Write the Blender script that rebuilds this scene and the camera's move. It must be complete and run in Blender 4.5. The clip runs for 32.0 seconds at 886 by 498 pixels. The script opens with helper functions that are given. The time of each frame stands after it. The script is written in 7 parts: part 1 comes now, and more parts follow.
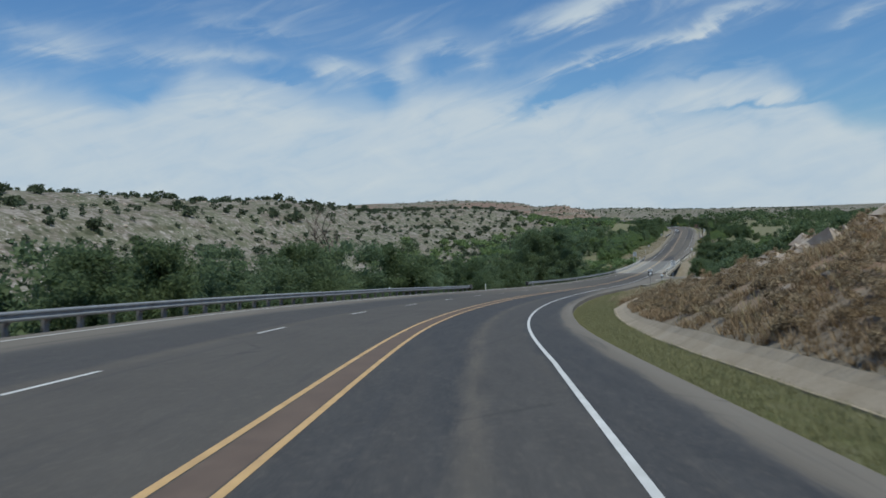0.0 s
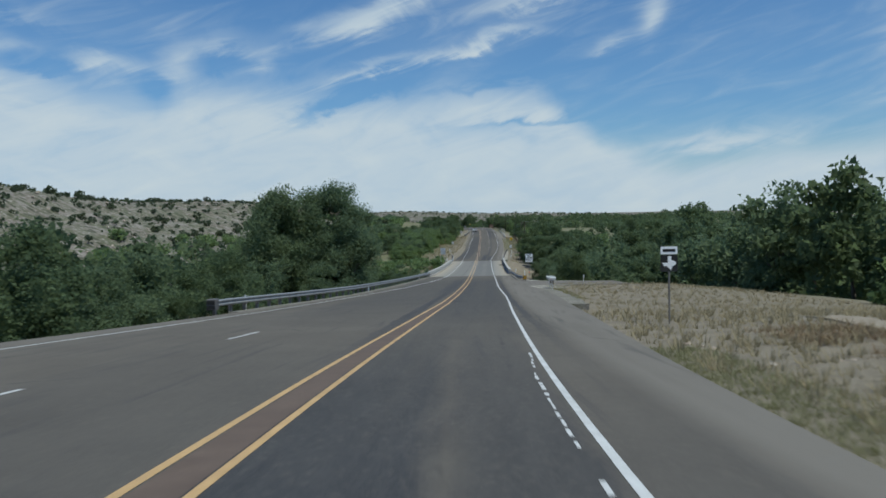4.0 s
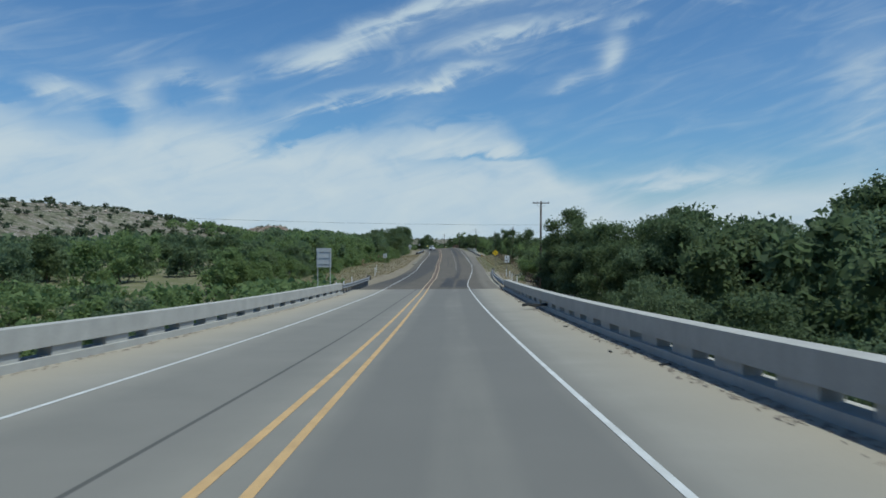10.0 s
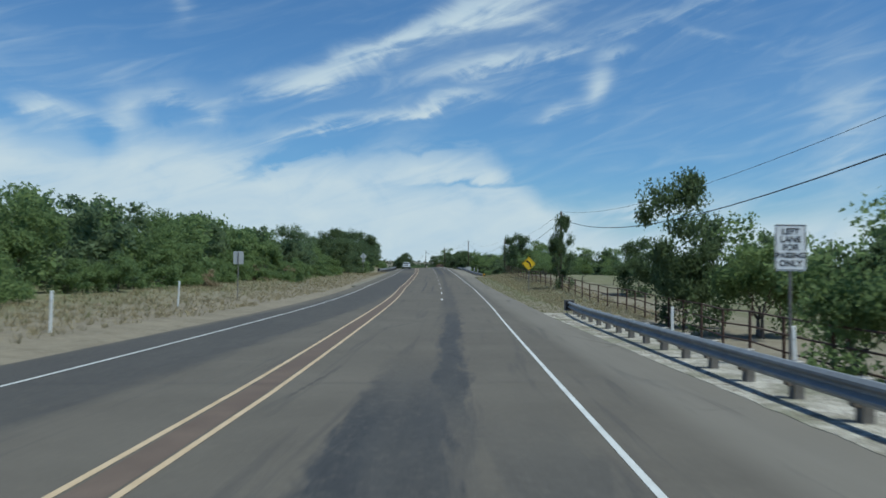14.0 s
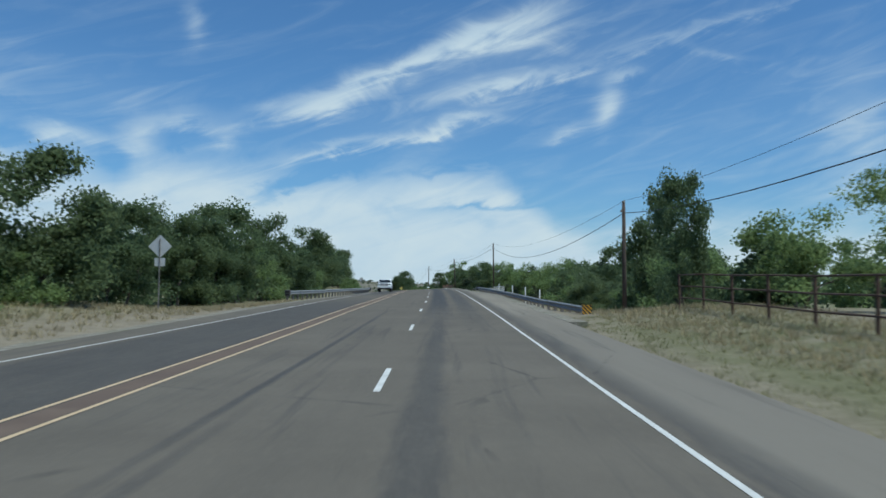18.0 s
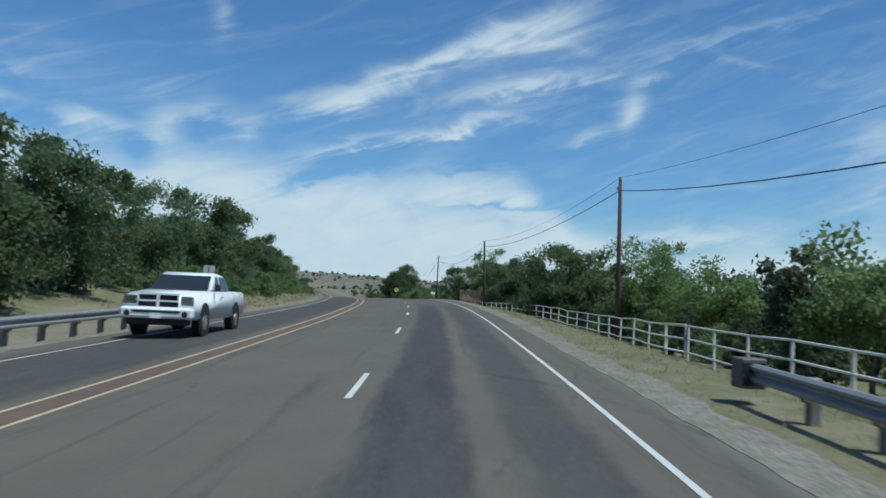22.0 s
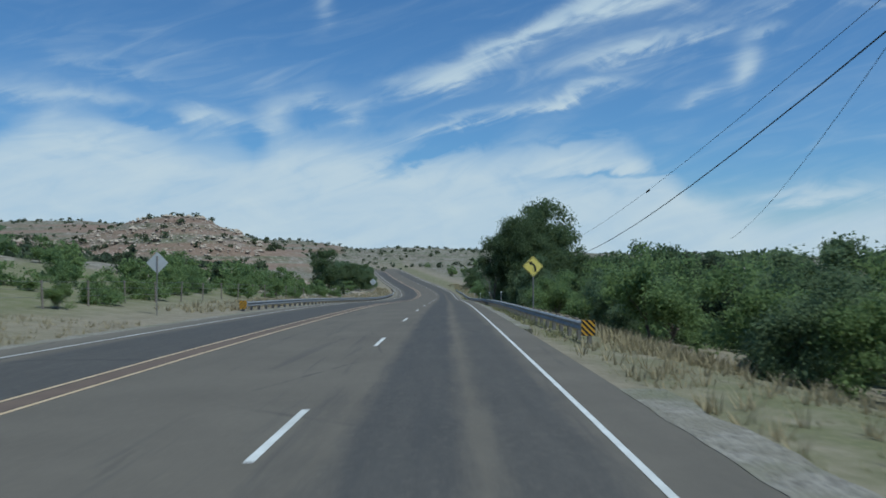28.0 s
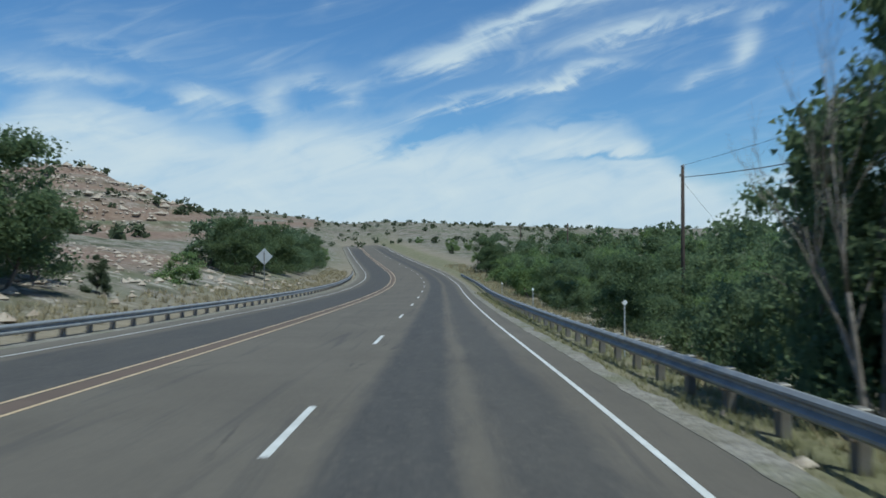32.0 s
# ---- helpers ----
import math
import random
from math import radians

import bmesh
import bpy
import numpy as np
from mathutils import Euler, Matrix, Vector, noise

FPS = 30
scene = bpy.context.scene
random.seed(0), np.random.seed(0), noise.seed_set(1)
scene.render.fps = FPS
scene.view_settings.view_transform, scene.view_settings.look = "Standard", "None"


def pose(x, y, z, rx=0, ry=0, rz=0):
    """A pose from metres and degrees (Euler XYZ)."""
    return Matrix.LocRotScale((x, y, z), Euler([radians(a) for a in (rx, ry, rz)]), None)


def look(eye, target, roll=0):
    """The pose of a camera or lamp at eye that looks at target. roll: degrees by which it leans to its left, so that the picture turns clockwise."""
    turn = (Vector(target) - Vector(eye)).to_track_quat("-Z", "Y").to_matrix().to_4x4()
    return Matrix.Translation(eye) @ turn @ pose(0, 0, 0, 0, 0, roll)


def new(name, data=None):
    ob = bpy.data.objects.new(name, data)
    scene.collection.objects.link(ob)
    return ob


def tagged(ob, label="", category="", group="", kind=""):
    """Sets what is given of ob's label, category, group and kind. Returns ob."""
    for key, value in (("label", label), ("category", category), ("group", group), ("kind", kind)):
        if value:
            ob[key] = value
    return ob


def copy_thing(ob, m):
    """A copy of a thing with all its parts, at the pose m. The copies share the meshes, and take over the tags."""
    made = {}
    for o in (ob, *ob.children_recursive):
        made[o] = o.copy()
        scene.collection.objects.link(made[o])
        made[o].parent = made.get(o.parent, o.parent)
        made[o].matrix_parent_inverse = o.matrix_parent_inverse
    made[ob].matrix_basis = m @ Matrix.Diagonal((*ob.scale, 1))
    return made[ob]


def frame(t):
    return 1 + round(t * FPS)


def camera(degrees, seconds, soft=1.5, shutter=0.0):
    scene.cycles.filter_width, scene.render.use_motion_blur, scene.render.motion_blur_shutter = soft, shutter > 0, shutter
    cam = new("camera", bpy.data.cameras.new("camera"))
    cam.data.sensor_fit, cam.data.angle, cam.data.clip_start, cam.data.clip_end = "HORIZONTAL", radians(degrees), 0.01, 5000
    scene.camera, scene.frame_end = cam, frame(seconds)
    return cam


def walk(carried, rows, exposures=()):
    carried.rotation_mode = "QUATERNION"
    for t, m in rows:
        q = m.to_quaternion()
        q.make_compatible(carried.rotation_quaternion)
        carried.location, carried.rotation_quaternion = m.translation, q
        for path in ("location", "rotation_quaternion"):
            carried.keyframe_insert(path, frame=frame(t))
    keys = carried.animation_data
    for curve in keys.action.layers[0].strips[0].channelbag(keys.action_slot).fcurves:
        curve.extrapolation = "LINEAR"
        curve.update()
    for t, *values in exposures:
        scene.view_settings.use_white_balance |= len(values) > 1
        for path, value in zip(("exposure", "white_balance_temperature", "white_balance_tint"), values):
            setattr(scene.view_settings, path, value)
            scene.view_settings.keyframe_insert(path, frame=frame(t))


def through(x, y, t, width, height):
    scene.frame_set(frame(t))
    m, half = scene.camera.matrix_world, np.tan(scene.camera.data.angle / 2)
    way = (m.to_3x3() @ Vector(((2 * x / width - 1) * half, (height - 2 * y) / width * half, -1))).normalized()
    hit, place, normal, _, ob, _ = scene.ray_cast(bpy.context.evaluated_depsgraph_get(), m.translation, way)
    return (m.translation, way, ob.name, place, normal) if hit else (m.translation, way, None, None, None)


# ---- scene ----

# ---- the camera and its drive ----
cam = camera(58.0, 32.0, soft=1.65, shutter=0.2)
PATH = [
    (0, 0.00, 0.00, 0.00, 14.46, -2.35, -1.90),
    (0.5, -2.43, 10.54, -0.86, 12.22, -2.41, -1.91),
    (1, -4.48, 21.17, -1.76, 10.27, -2.71, -2.24),
    (1.5, -6.14, 31.89, -2.68, 8.00, -2.60, -2.27),
    (2, -7.37, 42.70, -3.60, 5.66, -2.74, -2.26),
    (2.5, -8.19, 53.56, -4.53, 3.62, -2.58, -2.23),
    (3, -8.64, 64.47, -5.42, 1.81, -2.37, -2.04),
    (3.5, -8.77, 75.41, -6.29, 0.20, -2.37, -1.68),
    (4, -8.61, 86.37, -7.14, -1.14, -2.21, -1.23),
    (4.5, -8.22, 97.34, -7.96, -2.19, -1.99, -0.75),
    (5, -7.65, 108.28, -8.74, -2.94, -1.79, -0.33),
    (5.5, -6.96, 119.22, -9.49, -3.45, -1.68, -0.01),
    (6, -6.19, 130.13, -10.22, -3.81, -1.71, 0.13),
    (6.5, -5.37, 141.04, -10.94, -3.89, -1.48, -0.09),
    (7, -4.54, 151.93, -11.60, -4.00, -1.02, -0.31),
    (7.5, -3.72, 162.82, -12.20, -3.89, -0.96, -0.30),
    (8, -2.90, 173.70, -12.78, -3.89, -0.75, 0.02),
    (8.5, -2.08, 184.58, -13.31, -3.86, -0.56, -0.02),
    (9, -1.26, 195.48, -13.82, -3.86, -0.39, -0.16),
    (9.5, -0.45, 206.40, -14.30, -3.90, -0.28, -0.50),
    (10, 0.38, 217.33, -14.73, -3.98, 0.12, -0.42),
    (10.5, 1.24, 228.29, -15.12, -4.11, 0.20, -0.27),
    (11, 2.11, 239.26, -15.45, -4.22, 0.67, -0.15),
    (11.5, 3.01, 250.25, -15.72, -4.25, 0.87, -0.05),
    (12, 3.88, 261.25, -15.94, -4.02, 1.18, 0.06),
    (12.5, 4.76, 272.31, -16.11, -4.24, 1.39, 0.07),
    (13, 5.71, 283.44, -16.27, -4.66, 1.32, 0.31),
    (13.5, 6.74, 294.64, -16.43, -4.92, 1.38, 1.00),
    (14, 7.82, 305.92, -16.52, -5.12, 1.97, 0.64),
    (14.5, 8.96, 317.27, -16.56, -5.50, 1.97, 0.36),
    (15, 10.15, 328.70, -16.58, -5.59, 2.12, 0.29),
    (15.5, 11.35, 340.20, -16.57, -5.47, 2.36, 0.33),
    (16, 12.52, 351.79, -16.50, -5.20, 2.62, 0.39),
    (16.5, 13.64, 363.42, -16.39, -4.88, 2.83, 0.39),
    (17, 14.69, 375.05, -16.24, -4.62, 2.97, 0.22),
    (17.5, 15.70, 386.69, -16.04, -4.42, 3.34, 0.09),
    (18, 16.68, 398.32, -15.77, -4.30, 3.60, 0.23),
    (18.5, 17.62, 409.95, -15.47, -4.12, 3.69, 0.32),
    (19, 18.53, 421.58, -15.14, -3.98, 3.85, 0.46),
    (19.5, 19.41, 433.21, -14.79, -3.78, 3.90, 0.54),
    (20, 20.27, 444.84, -14.46, -3.85, 3.69, 0.77),
    (20.5, 21.12, 456.44, -14.15, -3.58, 3.69, 1.57),
    (21, 21.91, 467.99, -13.84, -3.28, 3.67, 2.01),
    (21.5, 22.67, 479.48, -13.55, -3.29, 3.56, 2.30),
    (22, 23.41, 490.92, -13.28, -3.05, 3.44, 2.55),
    (22.5, 24.10, 502.31, -13.03, -2.91, 3.38, 2.80),
    (23, 24.71, 513.64, -12.79, -2.19, 3.32, 2.84),
    (23.5, 25.19, 524.93, -12.56, -1.56, 3.25, 3.41),
    (24, 25.50, 536.16, -12.37, -0.47, 3.03, 3.78),
    (24.5, 25.63, 547.37, -12.21, 0.27, 2.87, 3.83),
    (25, 25.59, 558.57, -12.10, 1.25, 2.47, 3.31),
    (25.5, 25.34, 569.75, -12.05, 2.28, 2.38, 2.61),
    (26, 24.88, 580.91, -12.04, 3.54, 1.97, 1.89),
    (26.5, 24.21, 592.06, -12.08, 4.26, 1.98, 1.23),
    (27, 23.43, 603.18, -12.12, 4.62, 1.86, 0.65),
    (27.5, 22.60, 614.30, -12.20, 4.76, 1.68, 0.18),
    (28, 21.75, 625.39, -12.31, 4.83, 1.49, -0.15),
    (28.5, 20.89, 636.48, -12.46, 4.96, 1.35, -0.31),
    (29, 19.97, 647.53, -12.62, 5.30, 1.32, -0.27),
    (29.5, 19.03, 658.56, -12.78, 5.30, 1.33, 0.12),
    (30, 18.12, 669.58, -12.98, 4.95, 0.91, 0.38),
    (30.5, 17.25, 680.57, -13.23, 4.93, 0.84, 0.34),
    (31, 16.41, 691.55, -13.51, 4.77, 0.62, 0.22),
    (31.5, 15.54, 702.50, -13.83, 5.07, 0.35, 0.05),
    (32, 14.69, 713.43, -14.19, 4.69, 0.19, -0.08),
]
walk(cam, [(t, pose(x, y, z, 90 + pitch, 0, yaw) @ pose(0, 0, 0, 0, 0, roll)) for t, x, y, z, yaw, pitch, roll in PATH],
     exposures=[(0, 0.12, 6150, 2), (2, 0.06, 6150, 2), (6, 0.2, 6000, -2), (8, 0.2, 6000, -2), (10, 0.15, 6000, -2), (13, 0.22, 5950, -4), (17, 0.3, 5920, -4), (23, 0.3, 5850, -4),
                (25.5, 0.18, 5780, -4), (29, 0.14, 5700, -4), (30.2, 0.2, 5800, -4), (31.2, 0.35, 6000, -4), (32, 0.3, 5900, -4)])

# ---- sky and sun ----
SUN_ELEVATION, SUN_ROTATION = radians(64), radians(130)      # high, to the right of the road (rotation clockwise from +y)
world = bpy.data.worlds.new("sky")
scene.world = world
world.use_nodes = True
wn, wl = world.node_tree.nodes, world.node_tree.links
wn.clear()


def wmath(op, a, b=None, c=None, clamp=False):
    n = wn.new("ShaderNodeMath")
    n.operation, n.use_clamp = op, clamp
    for i, v in enumerate((a, b, c)):
        if v is None:
            continue
        if isinstance(v, (int, float)):
            n.inputs[i].default_value = v
        else:
            wl.new(v, n.inputs[i])
    return n.outputs[0]


def build_sky():
    """Clear blue sky with bands of high cloud, laid out by azimuth (degrees to the left of +y) and elevation."""
    out = wn.new("ShaderNodeOutputWorld")
    back = wn.new("ShaderNodeBackground")
    sky = wn.new("ShaderNodeTexSky")
    sky.sky_type, sky.sun_disc = "NISHITA", False
    sky.sun_elevation, sky.sun_rotation = SUN_ELEVATION, SUN_ROTATION
    sky.air_density, sky.dust_density, sky.ozone_density = 1.0, 0.6, 2.5
    co = wn.new("ShaderNodeTexCoord")
    sep = wn.new("ShaderNodeSeparateXYZ")
    wl.new(co.outputs["Generated"], sep.inputs[0])
    x, y, z = sep.outputs
    az = wmath("MULTIPLY", wmath("ARCTAN2", wmath("MULTIPLY", x, -1.0), y), 57.2958)
    el = wmath("MULTIPLY", wmath("ARCSINE", z), 57.2958)
    # wisps: noise over a high cloud plane, drawn out along the bands
    comb = wn.new("ShaderNodeCombineXYZ")
    wl.new(wmath("MULTIPLY", az, 0.075), comb.inputs[0])
    wl.new(wmath("MULTIPLY", el, 0.17), comb.inputs[1])
    big = wn.new("ShaderNodeTexNoise")
    big.inputs["Scale"].default_value, big.inputs["Detail"].default_value, big.inputs["Roughness"].default_value = 1.1, 5.0, 0.55
    big.inputs["Distortion"].default_value = 0.6
    wl.new(comb.outputs[0], big.inputs["Vector"])
    comb2 = wn.new("ShaderNodeCombineXYZ")
    wl.new(wmath("ADD", wmath("MULTIPLY", az, 0.16), wmath("MULTIPLY", el, 0.10)), comb2.inputs[0])
    wl.new(wmath("SUBTRACT", wmath("MULTIPLY", el, 0.62), wmath("MULTIPLY", az, -0.16)), comb2.inputs[1])
    fine = wn.new("ShaderNodeTexNoise")
    fine.inputs["Scale"].default_value, fine.inputs["Detail"].default_value, fine.inputs["Roughness"].default_value = 1.0, 8.0, 0.55
    fine.inputs["Distortion"].default_value = 1.2
    wl.new(comb2.outputs[0], fine.inputs["Vector"])
    curl = wn.new("ShaderNodeTexNoise")
    curl.inputs["Scale"].default_value, curl.inputs["Detail"].default_value, curl.inputs["Roughness"].default_value = 1.0, 7.0, 0.58
    curl.inputs["Distortion"].default_value = 0.9
    comb3 = wn.new("ShaderNodeCombineXYZ")
    wl.new(wmath("MULTIPLY", az, 0.20), comb3.inputs[0])
    wl.new(wmath("MULTIPLY", el, 0.36), comb3.inputs[1])
    comb3.inputs[2].default_value = 3.7
    wl.new(comb3.outputs[0], curl.inputs["Vector"])
    wob_a = wmath("MULTIPLY", wmath("SUBTRACT", big.outputs[0], 0.5), 3.5)
    wob_e = wmath("ADD", wmath("MULTIPLY", wmath("SUBTRACT", fine.outputs[0], 0.5), 1.7), wmath("MULTIPLY", wmath("SUBTRACT", curl.outputs[0], 0.5), 2.8))
    azw, elw = wmath("ADD", az, wob_a), wmath("ADD", el, wob_e)

    def band(a0, e0, ln, wd, slope, power):
        """A soft streak: azimuth, elevation, half length, half width, slope in degrees, strength."""
        c, s = math.cos(radians(slope)), math.sin(radians(slope))
        da, de = wmath("SUBTRACT", azw, a0), wmath("SUBTRACT", elw, e0)
        u = wmath("DIVIDE", wmath("ADD", wmath("MULTIPLY", da, c), wmath("MULTIPLY", de, s)), ln)
        v = wmath("DIVIDE", wmath("SUBTRACT", wmath("MULTIPLY", de, c), wmath("MULTIPLY", da, s)), wd)
        r = wmath("ADD", wmath("MULTIPLY", u, u), wmath("MULTIPLY", v, v))
        return wmath("MULTIPLY", wmath("EXPONENT", wmath("MULTIPLY", r, -1.0)), power)

    # the low bank of cloud: how high it reaches, by azimuth
    rim = wn.new("ShaderNodeValToRGB")
    reach = [(-60, 6), (-29, 4.4), (-24, 4.6), (-18, 3.2), (-15, 4.2), (-12.5, 5.6), (-10.5, 7.6), (-8, 9.4), (-4, 9.5), (2, 8.9), (5, 9.0), (9, 9.2), (13, 9.6), (16.6, 9.6), (18, 8.2), (20, 9.0), (23, 9.2), (26, 10.4), (31, 10.9), (33.4, 9.2), (35, 8.4), (38, 9.2), (43, 9.9), (70, 8)]
    while len(rim.color_ramp.elements) < len(reach):
        rim.color_ramp.elements.new(0.5)
    for e, (a, h) in zip(rim.color_ramp.elements, reach):
        e.position = (a + 80) / 160
    for e, (a, h) in zip(rim.color_ramp.elements, reach):
        e.color = (h / 20, h / 20, h / 20, 1)
    wl.new(wmath("DIVIDE", wmath("ADD", azw, 80.0), 160.0), rim.inputs[0])
    bank = wn.new("ShaderNodeMapRange")
    bank.interpolation_type = "SMOOTHSTEP"
    bank.inputs["From Min"].default_value, bank.inputs["From Max"].default_value = -1.0, 2.6
    wl.new(wmath("SUBTRACT", wmath("MULTIPLY", rim.outputs[0], 20.0), elw), bank.inputs["Value"])
    total = wmath("MULTIPLY", bank.outputs[0], 0.95)
    streaks = [
        (-0.5, 16.1, 8.5, 0.75, -21, 0.8), (-8.5, 18.4, 5.5, 1.7, -20, 0.6), (-9.0, 15.3, 4.6, 0.5, -9, 0.55), (4.5, 13.6, 4.5, 0.6, -12, 0.4),
        (-13.3, 11.9, 2.0, 0.45, -22, 0.4), (-15.9, 13.4, 0.9, 1.5, 0, 0.6), (-17.2, 15.3, 1.3, 0.5, -10, 0.5),
        (3.5, 10.5, 4.6, 0.45, -12, 0.5), (-4.0, 12.3, 3.2, 0.45, -17, 0.55), (-7.5, 12.9, 2.0, 0.3, 4, 0.25),
        (17.0, 10.6, 1.1, 1.5, 0, 0.4), (14.4, 11.9, 2.6, 0.8, -8, 0.45), (11.2, 11.0, 1.4, 0.8, -12, 0.35), (19.5, 9.9, 5.0, 0.9, 0, 0.4),
        (21.6, 10.5, 1.8, 0.55, 8, 0.6), (29.0, 11.4, 3.6, 0.6, 0, 0.4), (41.0, 12.2, 2.4, 0.9, 0, 0.4), (27.0, 13.4, 5.0, 0.6, 10, 0.2), (13.5, 18.5, 0.8, 1.4, 12, 0.35),
        (-22.5, 18.1, 7.0, 0.4, -12, 0.35), (-23.5, 16.3, 4.0, 0.35, 16, 0.22), (-15.0, 17.3, 7.0, 2.6, -10, 0.2), (-32.0, 10.5, 3.0, 5.5, 0, 0.35),
        (-19.5, 4.9, 6.0, 0.7, -6, 0.6), (-2.0, 12.5, 10.0, 3.0, -16, 0.2), (22.0, 14.0, 10.0, 2.0, 8, 0.18), (-24.0, 12.0, 8.0, 3.0, -10, 0.12), (36.0, 11.5, 7.0, 1.2, 0, 0.3)]
    for q in streaks:
        total = wmath("ADD", total, band(*q))
    for q in ((5.5, 8.3, 4.8, 0.55, -21, 0.85), (-7.0, 6.5, 4.2, 0.4, -6, 0.75), (-11.2, 7.8, 1.4, 0.5, -30, 0.35), (-5.0, 9.3, 4.0, 0.25, -5, 0.25), (25.4, 9.9, 2.2, 0.45, 0, 0.5), (34.8, 9.2, 1.0, 0.8, 0, 0.4), (13.9, 10.9, 1.2, 0.5, 0, 0.35), (18.2, 8.6, 0.9, 0.8, 20, 0.35)):
        total = wmath("SUBTRACT", total, band(*q))
    total = wmath("MAXIMUM", total, 0.0)
    # haze towards the horizon, and cirrus all over
    haze = wmath("MULTIPLY", wmath("EXPONENT", wmath("MULTIPLY", wmath("MAXIMUM", el, 0.0), -0.30)), 0.85)
    veil = wmath("MULTIPLY", wmath("SUBTRACT", fine.outputs[0], 0.42), 0.8, clamp=True)
    dens = wmath("ADD", wmath("MULTIPLY", total, wmath("ADD", wmath("ADD", wmath("MULTIPLY", fine.outputs[0], 0.7), wmath("MULTIPLY", curl.outputs[0], 0.9)), 0.22)), wmath("ADD", haze, veil))
    ramp = wn.new("ShaderNodeMapRange")
    ramp.interpolation_type = "SMOOTHSTEP"
    ramp.inputs["From Min"].default_value, ramp.inputs["From Max"].default_value = 0.0, 1.22
    ramp.inputs["To Max"].default_value = 0.96
    wl.new(dens, ramp.inputs["Value"])
    deep = wn.new("ShaderNodeMix")
    deep.data_type, deep.blend_type = "RGBA", "MULTIPLY"
    deep.inputs["Factor"].default_value = 1.0
    wl.new(sky.outputs[0], deep.inputs["A"])
    deep.inputs["B"].default_value = SKY_TINT
    mix = wn.new("ShaderNodeMix")
    mix.data_type = "RGBA"
    wl.new(ramp.outputs[0], mix.inputs["Factor"])
    wl.new(deep.outputs["Result"], mix.inputs["A"])
    white = wn.new("ShaderNodeMix")
    white.data_type = "RGBA"
    wl.new(wmath("MULTIPLY", wmath("SUBTRACT", wmath("ADD", wmath("MULTIPLY", curl.outputs[0], 0.6), wmath("MULTIPLY", fine.outputs[0], 0.4)), 0.33), 3.0, clamp=True), white.inputs["Factor"])
    white.inputs["A"].default_value, white.inputs["B"].default_value = CLOUD_GREY, CLOUD_WHITE
    wl.new(white.outputs["Result"], mix.inputs["B"])
    wl.new(mix.outputs["Result"], back.inputs["Color"])
    back.inputs["Strength"].default_value = 0.1
    wl.new(back.outputs[0], out.inputs["Surface"])


SKY_TINT = (0.52, 0.69, 0.88, 1)
CLOUD_GREY, CLOUD_WHITE = (4.3, 4.95, 5.85, 1), (5.3, 5.6, 6.0, 1)
build_sky()
sun = new("sun", bpy.data.lights.new("sun", "SUN"))
sun.data.energy, sun.data.angle, sun.data.color = 3.2, radians(0.6), (1.0, 0.95, 0.87)
sun_way = Vector((math.sin(SUN_ROTATION) * math.cos(SUN_ELEVATION), math.cos(SUN_ROTATION) * math.cos(SUN_ELEVATION), math.sin(SUN_ELEVATION)))
sun.matrix_world = look(sun_way * 400 + Vector((0, 350, 0)), (0, 350, 0))


